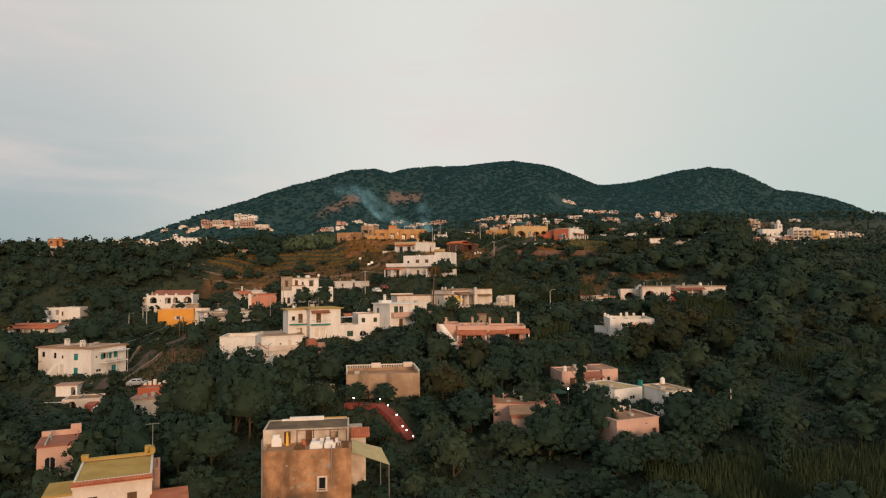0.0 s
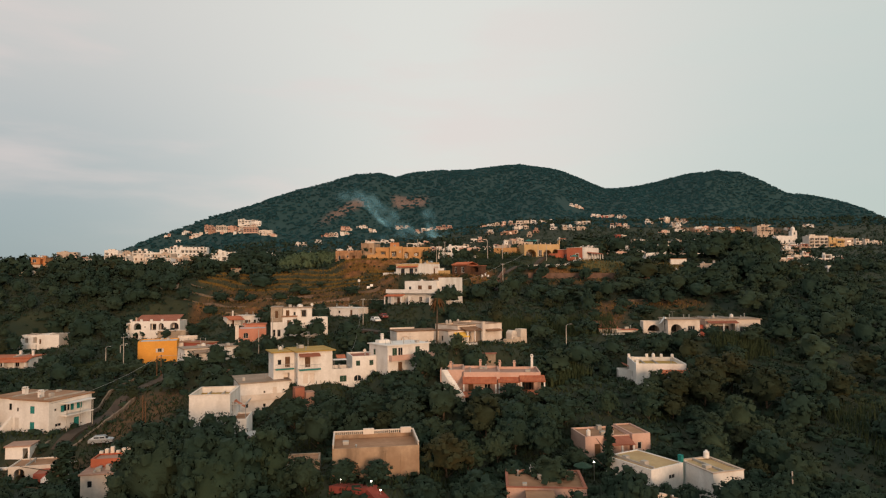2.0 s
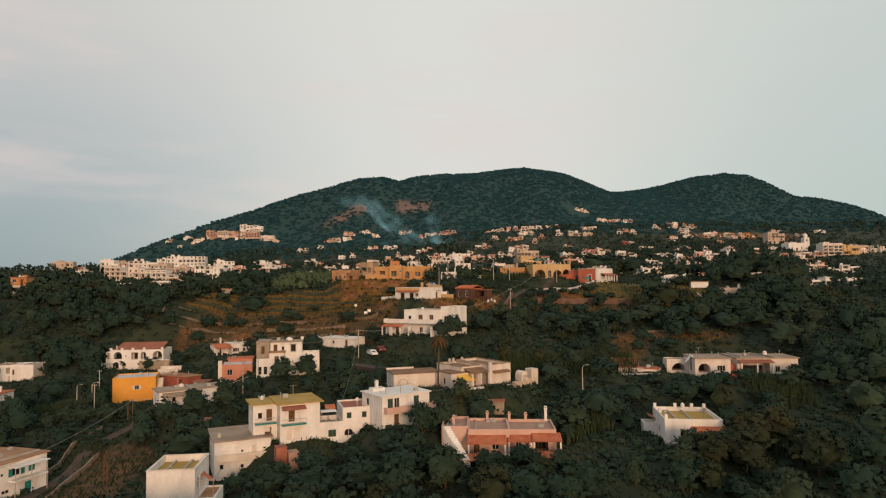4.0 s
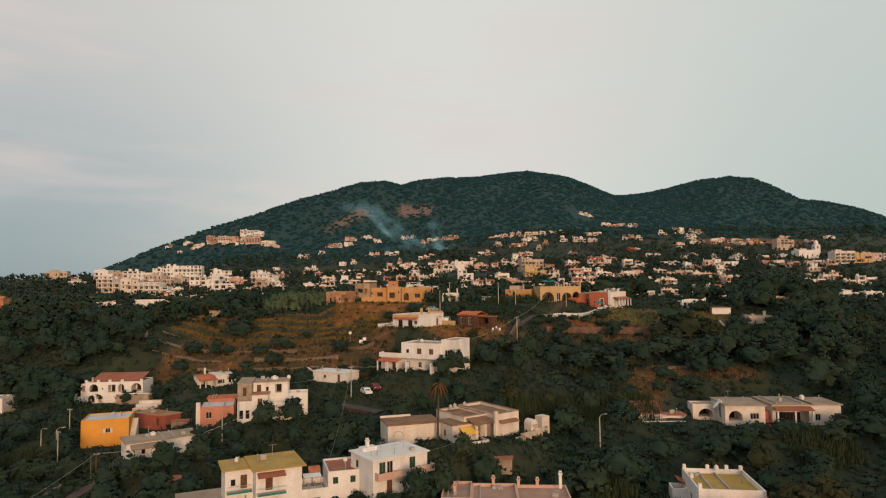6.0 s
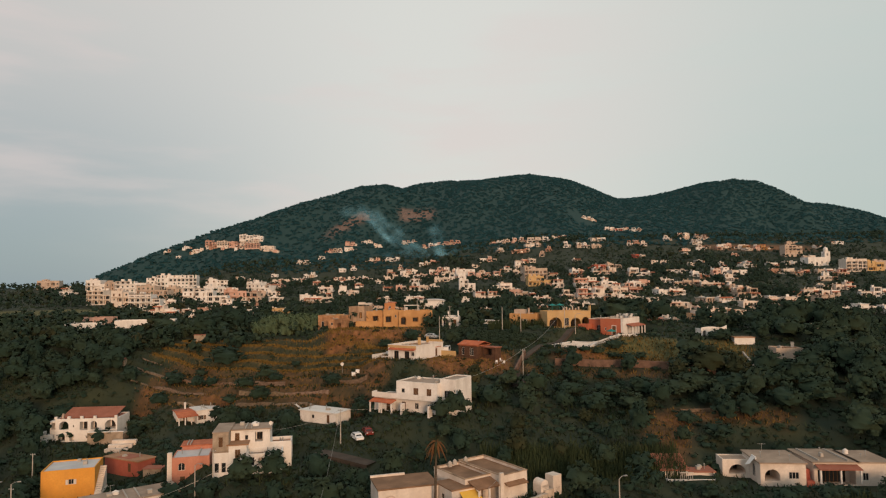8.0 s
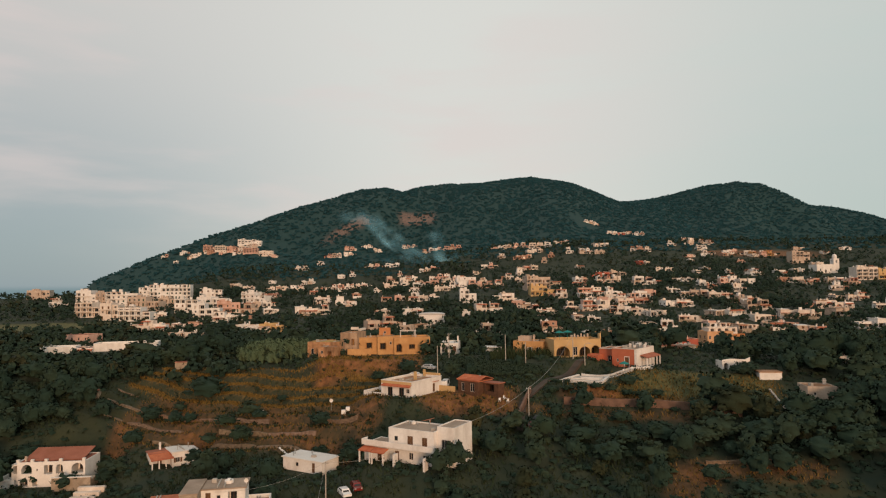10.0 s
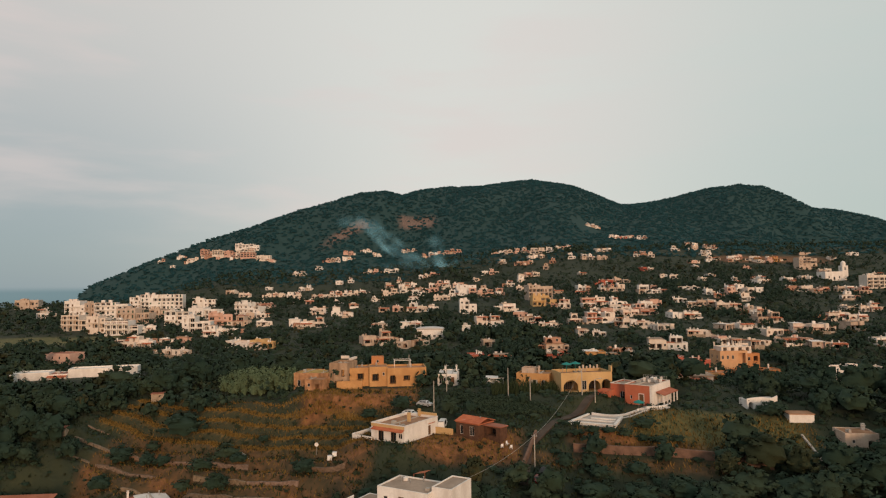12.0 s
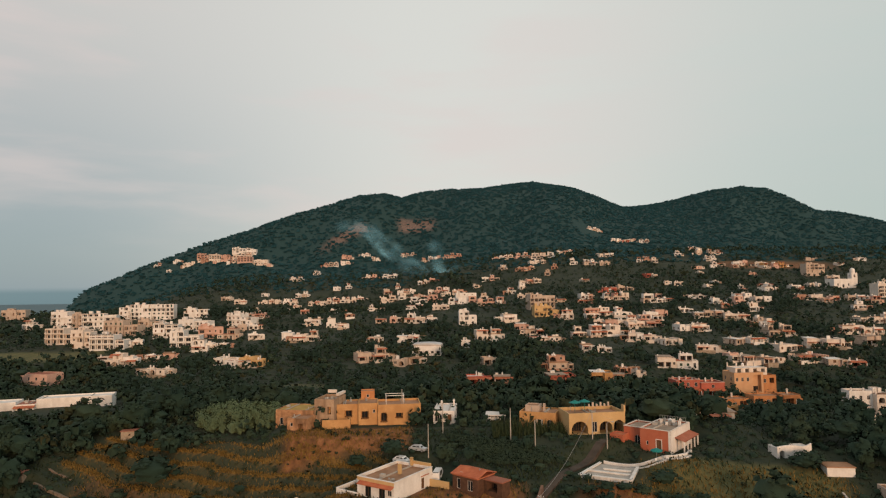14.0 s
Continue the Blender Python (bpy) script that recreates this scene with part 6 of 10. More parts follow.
    chimney(h, 9.0, 5.0, 3.4, 1.0, 0.5)
    chimney(h, 12.4, 5.0, 3.4, 1.0, 0.5)
    h = house(-140.0, 222.2, 20.8, 2, 13.0, 7.0, "white two-part house with brown balcony and flat roofs")
    block(h, 6.0, -0.6, 13.0, 6.0, 0, 5.0, "white", {"f": [(1.0, 2.0, 0.6, 1.6, "s", BROWN)]}, 0.2, "white", sink=3.0)
    block(h, 0, 0.6, 6.0, 7.0, 0, 4.8, "white", {"f": [(1.8, 2.2, 1.2, 1.6, "l", BROWN), (4.6, 2.2, 1.2, 1.8, "l", BROWN)]}, 0.2, "brick", sink=3.0)
    block(h, -2.4, -1.4, 5.98, 0.58, 0, 1.8, "white", {}, 0.6, "tan", sink=3.0)


upper_houses()


# ---------------------------------------------------------------- the village on the plateau
DICE = random.Random(11)
WORDS = {"white": "white", "coral": "coral", "cream": "cream", "sand": "sand-coloured", "ochre": "ochre", "orange": "orange", "peach": "peach", "yellow": "yellow", "pink": "pink", "salmon": "salmon red", "apricot": "sun-bleached orange", "rose": "faded rose", "red": "dark red"}


def village_house(x, y, rot, w, d, h, wall, kind):
    """A house of the village; kind: h plain, r with tiled porch, t block of flats, b block with balconies, v hall with vaulted roof."""
    if w > 11.5 and kind in "hr":
        # a group of smaller houses that lean on one another
        n = 2 if w < 20 else 3
        c, sn = math.cos(radians(rot)), math.sin(radians(rot))
        u = 0.0
        for i in range(n):
            ww = w / n * DICE.uniform(0.85, 1.12)
            v = DICE.uniform(-3.0, 4.0)
            village_house(x + c * u - sn * v, y + sn * u + c * v, rot + DICE.uniform(-9, 9), ww, d * DICE.uniform(0.6, 0.9), max(2.7, min(h * DICE.uniform(0.55, 0.95), 0.62 * ww + 0.4)),
                          wall if i == 0 else DICE.choice([wall, wall, "cream", "white", "pink"]), kind if i == 0 else DICE.choice("hhr"))
            u += w / n + DICE.uniform(0.0, 0.8)
        return
    if kind in "tb" and wall == "white" and y < 600:
        wall = DICE.choice(["white", "white", "cream"])
    z = gz(x + w / 2, y + d / 2)
    floors = max(1, round(h / 3.3))
    what = {"h": "house with flat roof and shaded porch", "r": "house with red tiled porch roof", "t": "block of flats with flat roof",
            "b": "block of flats with long balconies", "v": "hall with a pale vaulted roof"}[kind]
    ob = house(x, y, z, rot, w, d, f"{WORDS[wall]} rendered {what}", "apartment block" if kind in "tb" else "house", "houses of the village")
    paint = DICE.choice([BROWN, BROWN, GREENW, BROWN])
    roof = DICE.choice(["grey", "grey", "tan", "tan", "white", "brick"])
    trim = DICE.choice(["white", "cream", wall, wall])
    second = DICE.choice([wall, wall, wall, "cream", "white", "sand"]) if kind in "hr" else wall
    far = y > 640

    def wins(length, storeys, porch, slot=3.1):
        """Openings in even slots: shaded porches, doors, windows of several sizes, blank wall."""
        n = max(1, int(length / (slot if not far else 4.4)))
        g = length / n
        out = []
        for k in range(storeys):
            for i in range(n):
                u = g * (i + 0.5) + DICE.uniform(-0.25, 0.25)
                p = DICE.random()
                if kind == "b" or (kind == "t" and p < 0.45):
                    out.append((g * (i + 0.5), 3.2 * k + 0.2, g * 0.82, 2.5, "l", paint))
                elif k == 0 and porch and p < 0.55:
                    out.append((g * (i + 0.5), 0.05, g * DICE.uniform(0.68, 0.88), 2.35, DICE.choice("lla"), paint))
                elif p < 0.64:
                    out.append((u, 3.2 * k + 0.1, 1.15, 2.2, DICE.choice("dwl"), paint))
                elif p < 0.93:
                    out.append((u, 3.2 * k + 0.95, DICE.uniform(0.9, 1.5), 1.35, DICE.choice("wws"), paint))
        return out

    def flank(length, storeys):
        return {"l" if x > 0 else "r": [o for o in wins(length, storeys, False) if o[4] != "l"]} if not far else {}

    if kind == "v":
        block(ob, 0, 0, w, d, 0, h, wall, {"f": wins(w, 1, True)}, 0, "grey", 0.2, 4.0)
        s = Shape()
        for i in range(10):
            a, b = math.pi * i / 10, math.pi * (i + 1) / 10
            p, q = (w / 2 - w / 2 * math.cos(a), h + 0.2 + 1.0 * math.sin(a)), (w / 2 - w / 2 * math.cos(b), h + 0.2 + 1.0 * math.sin(b))
            s.face((p[0], 0, p[1]), (q[0], 0, q[1]), (q[0], d, q[1]), (p[0], d, p[1]))
            s.face((p[0], 0, h + 0.2), (q[0], 0, h + 0.2), (q[0], 0, q[1]), (p[0], 0, p[1]))
        part("vault", s, ROOF["silver"], ob)
        return
    if kind in "tb":
        cut = DICE.uniform(0.45, 0.75) * w
        drop = DICE.choice([0.0, 1.2, 3.2])
        block(ob, 0, 0, cut, d, 0, h, wall, {"f": wins(cut, floors, False), **flank(d, floors)}, DICE.choice([0.3, 0.9]), roof, sink=4.0)
        block(ob, cut + 0.02, DICE.uniform(-1.2, 1.8), w, d, 0, max(3.2, h - drop), second, {"f": wins(w - cut, max(1, round((h - drop) / 3.3)), False)}, 0.5, roof, sink=4.0)
        top = h
        for k in range(1, floors):
            if kind == "b" or DICE.random() < 0.5:
                balcony(ob, 0.3, cut - 0.3, 0, 3.2 * k + 0.15, 1.1, "low", wall)
        for _ in range(2):
            a = DICE.uniform(0.3, max(0.5, cut - 3.2))
            s = Shape()
            s.box(a, d * 0.35, top - 1.0, a + DICE.uniform(1.8, 3), d * 0.35 + 2.6, top + DICE.uniform(0.8, 2.0))
            part("stair_head", s, WALL[wall], ob)
    else:
        low = h if floors == 1 else 3.3 * (floors - 1)
        split = DICE.uniform(0.5, 0.8) * w if w > 6.5 else w
        slab = DICE.random() < 0.4
        block(ob, 0, 0, split, d, 0, low, second if floors > 1 else wall, {"f": wins(split, max(1, floors - 1), True), **flank(d, max(1, floors - 1))}, 0 if slab else DICE.choice([0.35, 0.6, 0.9]), roof, 0.4, sink=4.0)
        if split < w:
            back = DICE.uniform(-1.5, 3.0)
            block(ob, split + 0.02, back, w, d + DICE.uniform(-1, 1), 0, low * DICE.uniform(0.72, 1.1), DICE.choice([wall, second]), {"f": wins(w - split, 1, True)}, DICE.choice([0.3, 0.7]), DICE.choice(["grey", "tan", "white"]), sink=4.0)
        top = low
        if floors > 1:
            ub, ue = sorted((DICE.uniform(0, 0.3) * w, DICE.uniform(0.62, 1.0) * w))
            top = max(h, low + 2.9)
            block(ob, ub, d * DICE.uniform(0.2, 0.45), ue, d - 0.03, low - 0.9, top, wall, {"f": [(a, b + 0.9, c, e, k, m) for a, b, c, e, k, m in wins(ue - ub, 1, True, 2.8)]}, DICE.choice([0.0, 0.35, 0.5]), roof, 0.3)
            if DICE.random() < 0.3:
                part("porch_roof", tiles_mesh(ue - ub, 1.5, 0.5, ROOF["tile"]), None, ob, place=pose(ub, d * 0.2 - 1.5, low + 2.2))
        if DICE.random() < 0.5 and not far:
            # terrace before the house, on a retaining wall
            t0, t1, t2 = DICE.uniform(-2, 0.2) * 1.0, w * DICE.uniform(0.6, 1.15), -DICE.uniform(2.5, 4.5)
            s = Shape()
            s.box(t0, t2, -4, t1, -0.01, 0.0)
            part("terrace", s, ROOF["tan"], ob)
            s = Shape()
            s.box(t0, t2 - 0.25, -4, t1, t2, 0.85)
            part("terrace_wall", s, WALL[DICE.choice(["white", "cream", "sand", "stone", trim])], ob)
            if DICE.random() < 0.5:
                s = Shape()
                s.box(t0 + 0.4, t2 + 0.3, 2.35, t1 * 0.7, -0.02, 2.47)
                per = part("pergola", s, DICE.choice([BROWN, ROOF["tile"], ROOF["brick"]]), ob)
                for u in (t0 + 0.5, t1 * 0.7 - 0.2):
                    s = Shape()
                    s.box(u, t2 + 0.4, 0, u + 0.16, t2 + 0.56, 2.35)
                    part("post", s, WALL["white"], per)
        if DICE.random() < 0.55:
            # a lower wing
            ww, hh = DICE.uniform(3, 6), DICE.uniform(2.3, 3.0)
            x0 = -ww - 0.02 if DICE.random() < 0.5 else w + 0.02
            block(ob, x0, d * 0.2, x0 + ww, d * DICE.uniform(0.7, 1.0), 0, hh, DICE.choice([wall, wall, "cream", "rose"]), {"f": wins(ww, 1, True)}, DICE.choice([0.0, 0.3]), DICE.choice(["tile", "tan", "grey", "brick"]), 0.25, sink=4.0)
    if kind == "r":
        lean_to(ob, 0.2, -1.9, 2.3, w - 0.4, 2.0, 0.6, 0, "tile", max(2, int(w / 3)))
    for _ in range(DICE.randint(1, 4)):
        u, v = DICE.uniform(0.8, w * 0.6), DICE.uniform(d * 0.5, d - 0.8)
        p = DICE.random()
        if p < 0.4:
            chimney(ob, u, v, top - 0.9, DICE.uniform(1.2, 2.0), 0.5, "white" if wall != "sand" else "sand")
        elif p < 0.7:
            tank(ob, u, v, top - 0.9, 0.5, 1.5)
        else:
            s = Shape()
            s.box(u - 0.8, v - 0.5, top - 0.9, u + DICE.uniform(0.2, 1.4), v + 0.6, top + DICE.uniform(0.4, 1.5))
            part("roof_hut", s, WALL[trim], ob)
    if DICE.random() < 0.3:
        antenna(ob, w * 0.4, d * 0.7, top - 0.5, 2.4)


def landmarks():
    """The larger houses on the near edge of the village."""
    h = house(117.0, 370.0, 40.4, 6, 19.0, 11.0, "tall peach villa with stepped cream roof terraces", "villa", "houses of the village")
    block(h, 0, 0, 12.5, 9.5, 0, 8.2, "peach", {"f": row(3, 7.0, 4.6, 1.0, 1.6, "w", BROWN) + [(9.8, 0.2, 3.6, 7.0, "l", BROWN)], "l": row(2, 9.0, 4.6, 1.0, 1.5, "w", BROWN)}, 0.8, "tan", sink=4.0)
    block(h, 12.52, 1.5, 19.0, 10.5, 0, 6.8, "apricot", {"f": [(1.6, 3.6, 1.1, 1.6, "w", BROWN), (4.6, 3.4, 2.0, 2.2, "l", BROWN)]}, 0.7, "tan", sink=4.0)
    block(h, 3.0, 4.5, 17.0, 11.5, 6.2, 9.6, "cream", {"f": row(4, 14.0, 1.3, 1.6, 1.9, "l", BROWN)}, 0.4, "white")
    for u in (2.0, 6.0, 11.0, 14.0):
        chimney(h, u, 9.0, 9.6, 1.4, 0.5, "cream")
    tank(h, 8.6, 8.6, 9.8, 0.6, 1.3)
    h = house(112.5, 343.0, 40.0, 4, 18.0, 7.0, "long low ochre house with shaded porches", "house", "houses of the village")
    block(h, 0, 0, 11.0, 7.0, 0, 3.7, "apricot", {"f": [(2.0, 0.2, 3.0, 2.4, "l", BROWN), (5.4, 0.9, 1.2, 1.4, "w", BROWN), (8.6, 0.2, 3.4, 2.5, "l", BROWN)]}, 0.5, "tan", sink=4.0)
    block(h, 11.02, -1.0, 18.0, 6.0, 0, 3.9, "apricot", {"f": [(2.2, 0.2, 3.0, 2.5, "l", BROWN), (5.4, 0.9, 1.0, 1.4, "o", FRAME)]}, 0.4, "tan", sink=4.0)
    chimney(h, 4.0, 5.0, 3.5, 1.2, 0.5, "apricot")
    chimney(h, 15.0, 4.0, 3.7, 1.4, 0.5, "cream")
    h = house(90.0, 358.0, 40.6, 8, 20.0, 9.0, "dark red house with white-edged terraces and tiled porches", "house", "houses of the village")
    block(h, 0, 2.0, 10.0, 9.0, 0, 6.6, "red", {"f": row(3, 10.0, 3.9, 1.2, 1.7, "w", FRAME) + [(2.6, 0.2, 3.2, 2.3, "l", BROWN), (7.2, 0.2, 3.2, 2.3, "l", BROWN)]}, 0.6, "brick", sink=4.0, coping=WALL["pink"])
    block(h, 10.02, 1.0, 20.0, 8.5, 0, 5.4, "red", {"f": row(2, 10.0, 0.2, 3.4, 2.2, "l", BROWN) + [(5.0, 3.3, 1.2, 1.3, "w", FRAME)]}, 0.5, "brick", sink=4.0, coping=WALL["pink"])
    lean_to(h, 0.2, 0.0, 2.5, 9.6, 2.0, 0.6, 0, "tile", 4)
    lean_to(h, 10.4, -1.2, 2.4, 9.0, 2.2, 0.6, 0, "tile", 4)
    for k in range(7):
        chimney(h, 1.2 + 2.8 * k, 7.4, 5.6 if k < 3 else 4.6, 1.4, 0.5, "white" if k % 2 else "pink")
    h = house(155.0, 353.0, 38.6, -4, 21.0, 9.0, "long white house with stepped terraces and roof huts", "house", "houses of the village")
    block(h, 0, 3.0, 8.5, 9.0, 0, 4.6, "white", {"f": row(3, 8.5, 1.2, 1.1, 1.5, "w", BROWN)}, 0.6, "tan", sink=4.0)
    block(h, 8.52, 0.0, 15.0, 8.0, 0, 3.6, "cream", {"f": [(1.8, 0.2, 2.2, 2.2, "a", BROWN), (4.8, 0.2, 2.2, 2.2, "a", BROWN)]}, 0.5, "tan", sink=4.0)
    block(h, 15.02, -2.5, 21.0, 6.0, 0, 4.8, "cream", {"f": [(1.6, 2.6, 1.1, 1.4, "w", BROWN), (4.2, 0.2, 2.2, 2.2, "l", BROWN)]}, 0.5, "tan", sink=4.0)
    block(h, 9.5, 5.0, 13.0, 7.8, 3.5, 5.4, "white", {"f": [(1.7, 0.1, 1.0, 1.7, "l", BROWN)]}, 0.2, "tan")
    for k in range(5):
        chimney(h, 1.5 + 4.3 * k, 4.6 - 0.5 * k, 3.4, 1.7, 0.5, "white")


def low_orange_house():
    h = house(98.0, 337.0, 40.2, 10, 11.0, 6.0, "low orange house with a shaded porch and flat roof", "house", "houses of the village")
    block(h, 0, 0, 11.0, 6.0, 0, 3.4, "apricot", {"f": [(2.2, 0.2, 3.0, 2.3, "l", BROWN), (5.6, 0.9, 1.1, 1.3, "w", BROWN), (8.8, 0.2, 2.8, 2.3, "l", BROWN)]}, 0.4, "tan", sink=4.0)
    chimney(h, 7.0, 4.5, 3.2, 1.2, 0.5, "cream")


def village():
    low_orange_house()
    village_house(107, 270, 0, 5.6, 4.5, 5.8, "cream", "h")
    village_house(71, 275, -4, 5.4, 4.4, 2.9, "cream", "h")
    village_house(76, 293, 9, 10.2, 8.2, 2.9, "ochre", "h")
    village_house(41, 373, 6, 11.3, 8.0, 4.2, "red", "r")
    village_house(60, 383, -6, 9.6, 7.0, 4.0, "ochre", "h")
    village_house(6, 369, 2, 10.8, 7.0, 3.6, "red", "r")
    village_house(17.6, 371, -5, 8.0, 6.0, 3.2, "rose", "r")
    village_house(46, 409, 4, 11.4, 9.0, 6.0, "rose", "h")
    village_house(79, 400, 15, 11.8, 9.4, 4.0, "rose", "h")
    village_house(-149, 401, 0, 15.0, 11.0, 3.0, "cream", "h")
    village_house(100, 415, -4, 18.7, 11.0, 7.4, "cream", "h")
    village_house(15, 419, 15, 7.2, 5.7, 3.8, "sand", "h")
    village_house(-110, 423, -14, 13.5, 10.8, 4.7, "yellow", "h")
    village_house(-31, 423, -8, 15.1, 11.0, 4.3, "sand", "h")
    village_house(-179, 424, -4, 10.1, 8.1, 6.0, "cream", "h")
    village_house(-125, 425, -14, 15.2, 11.0, 4.1, "white", "h")
    village_house(-171, 427, 5, 7.2, 5.7, 4.7, "white", "r")
    village_house(188, 427, -14, 16.3, 11.0, 2.9, "sand", "h")
    village_house(149, 429, 5, 15.4, 11.0, 3.3, "cream", "h")
    village_house(-49, 430, 22, 16.5, 11.0, 7.5, "sand", "h")
    village_house(176, 436, 15, 18.9, 11.0, 3.8, "sand", "r")
    village_house(143, 436, 15, 7.3, 5.9, 3.6, "pink", "h")
    village_house(-191, 437, 15, 12.6, 10.1, 2.9, "cream", "h")
    village_house(-167, 442, 22, 16.7, 11.0, 3.2, "white", "h")
    village_house(-23, 449, -4, 15.9, 11.0, 5.3, "white", "v")
    village_house(178, 455, 9, 11.1, 8.9, 3.6, "cream", "h")
    village_house(71, 456, -8, 15.6, 11.0, 3.9, "white", "h")
    village_house(134, 457, -14, 11.2, 8.9, 3.2, "cream", "h")
    village_house(198, 462, -4, 17.0, 11.0, 6.9, "cream", "h")
    village_house(234, 469, 22, 9.9, 7.9, 4.4, "sand", "h")
    village_house(4, 470, 0, 5.3, 4.3, 4.0, "white", "h")
    village_house(-154, 471, 5, 9.3, 7.4, 5.4, "white", "h")
    village_house(161, 472, 15, 19.8, 11.0, 5.3, "sand", "h")
    village_house(-216, 473, 5, 19.4, 11.0, 8.4, "white", "b")
    village_house(122, 473, 15, 10.5, 8.4, 3.3, "cream", "h")
    village_house(-149, 479, 15, 12.6, 10.0, 4.4, "white", "h")
    village_house(-171, 480, 9, 17.1, 11.0, 10.0, "white", "t")
    village_house(-202, 483, 15, 12.0, 9.6, 5.2, "white", "h")
    village_house(-234, 484, 0, 11.3, 9.0, 10.8, "white", "t")
    village_house(51, 485, 9, 16.9, 11.0, 4.9, "white", "h")
    village_house(105, 488, -14, 15.8, 11.0, 4.5, "cream", "h")
    village_house(-35, 490, 5, 12.2, 9.8, 5.6, "white", "h")
    village_house(-53, 492, -4, 8.6, 6.9, 2.9, "white", "h")
    village_house(14, 493, 9, 18.4, 11.0, 9.5, "cream", "h")
    village_house(75, 502, 3, 30.0, 11.0, 8.6, "cream", "h")
    village_house(-258, 496, 0, 16.8, 11.0, 9.6, "white", "b")
    village_house(-110, 502, 5, 23.9, 11.0, 6.0, "white", "h")
    village_house(194, 502, 5, 15.1, 11.0, 6.0, "sand", "h")
    village_house(254, 502, -8, 11.8, 9.5, 6.6, "cream", "h")
    village_house(245, 508, -8, 12.8, 10.2, 6.2, "cream", "h")
    village_house(-167, 512, 22, 15.5, 11.0, 8.3, "pink", "t")
    village_house(-134, 512, 22, 10.3, 8.2, 3.3, "white", "h")
    village_house(-151, 513, -8, 10.3, 8.3, 6.7, "sand", "h")
    village_house(-199, 516, 9, 15.6, 11.0, 9.7, "white", "t")
    village_house(46, 518, -8, 13.1, 10.5, 5.0, "sand", "h")
    village_house(149, 523, 15, 21.2, 11.0, 5.9, "white", "h")
    village_house(-241, 532, -4, 23.5, 11.0, 10.1, "sand", "t")
    village_house(41, 542, -14, 9.7, 7.7, 4.2, "pink", "h")
    village_house(119, 545, 5, 20.9, 11.0, 8.3, "cream", "h")
    village_house(209, 547, 15, 15.4, 11.0, 6.1, "sand", "h")
    village_house(-155, 552, 15, 14.1, 11.0, 4.7, "sand", "h")
    village_house(-199, 554, -8, 21.9, 11.0, 7.9, "white", "t")
    village_house(98, 554, -14, 22.7, 11.0, 6.2, "cream", "h")
    village_house(3, 566, 4, 13.0, 10.0, 10.0, "white", "t")
    village_house(0, 720, 6, 20.0, 11.0, 9.6, "white", "t")
    village_house(124, 561, -4, 24.0, 10.0, 7.2, "white", "h")
    village_house(-272, 558, 15, 22.9, 11.0, 12.0, "white", "t")
    village_house(-93, 558, 9, 17.2, 11.0, 5.7, "white", "h")
    village_house(-231, 559, 5, 15.8, 11.0, 7.1, "sand", "t")
    village_house(-112, 569, 0, 11.7, 9.4, 4.5, "white", "h")
    village_house(-324, 569, -14, 10.3, 8.2, 5.1, "white", "h")
    village_house(-304, 572, 5, 15.7, 11.0, 11.3, "white", "t")
    village_house(-288, 572, -14, 7.4, 5.9, 10.3, "sand", "t")
    village_house(-38, 572, -8, 23.6, 11.0, 7.4, "white", "r")
    village_house(198, 574, -8, 17.2, 11.0, 5.4, "cream", "h")
    village_house(-172, 576, -14, 20.9, 11.0, 8.4, "white", "t")
    village_house(-49, 576, 0, 8.9, 7.2, 4.1, "pink", "h")
    village_house(36, 576, 15, 10.4, 8.3, 4.7, "white", "h")
    village_house(142, 582, 5, 19.6, 11.0, 5.5, "white", "h")
    village_house(99, 584, 5, 31.2, 11.0, 8.6, "pink", "h")
    village_house(180, 584, -4, 21.8, 11.0, 5.0, "sand", "h")
    village_house(80, 585, -14, 9.1, 7.3, 5.7, "cream", "h")
    village_house(61, 592, 5, 20.0, 11.0, 7.6, "yellow", "t")
    village_house(-258, 599, 9, 32.8, 11.0, 12.0, "white", "t")
    village_house(-269, 603, 9, 18.9, 11.0, 9.0, "white", "t")
    village_house(-170, 605, -4, 19.6, 11.0, 4.9, "pink", "h")
    village_house(-219, 608, 15, 18.5, 11.0, 7.2, "white", "t")
    village_house(-369, 608, 15, 17.5, 11.0, 7.8, "sand", "t")
    village_house(-242, 615, 22, 12.9, 10.3, 6.7, "cream", "t")
    village_house(61, 619, 15, 22.1, 11.0, 12.6, "sand", "t")
    village_house(340, 630, -8, 11.0, 8.8, 5.4, "pink", "h")
    village_house(234, 638, 5, 10.1, 8.1, 6.5, "pink", "h")
    village_house(215, 638, 15, 6.7, 5.4, 4.9, "white", "h")
    village_house(333, 645, 0, 13.7, 10.9, 8.2, "sand", "h")
    village_house(254, 646, 5, 13.7, 10.9, 10.7, "cream", "h")
    village_house(316, 646, 15, 12.0, 9.6, 8.0, "pink", "h")
    village_house(239, 649, 5, 17.2, 11.0, 12.4, "white", "h")
    village_house(161, 650, 5, 10.3, 8.3, 7.4, "white", "h")
    village_house(172, 650, 9, 17.2, 11.0, 3.5, "white", "h")
    village_house(295, 657, -14, 19.2, 11.0, 5.7, "rose", "h")
    village_house(132, 662, 15, 23.9, 11.0, 8.6, "white", "h")
    village_house(19, 664, 9, 25.4, 11.0, 9.2, "pink", "h")
    village_house(208, 675, -14, 14.4, 11.0, 4.1, "white", "h")
    village_house(114, 683, 15, 14.6, 11.0, 6.7, "white", "h")
    village_house(-8, 699, -4, 28.5, 11.0, 11.8, "white", "h")
    village_house(59, 710, -14, 13.4, 10.7, 8.2, "cream", "h")
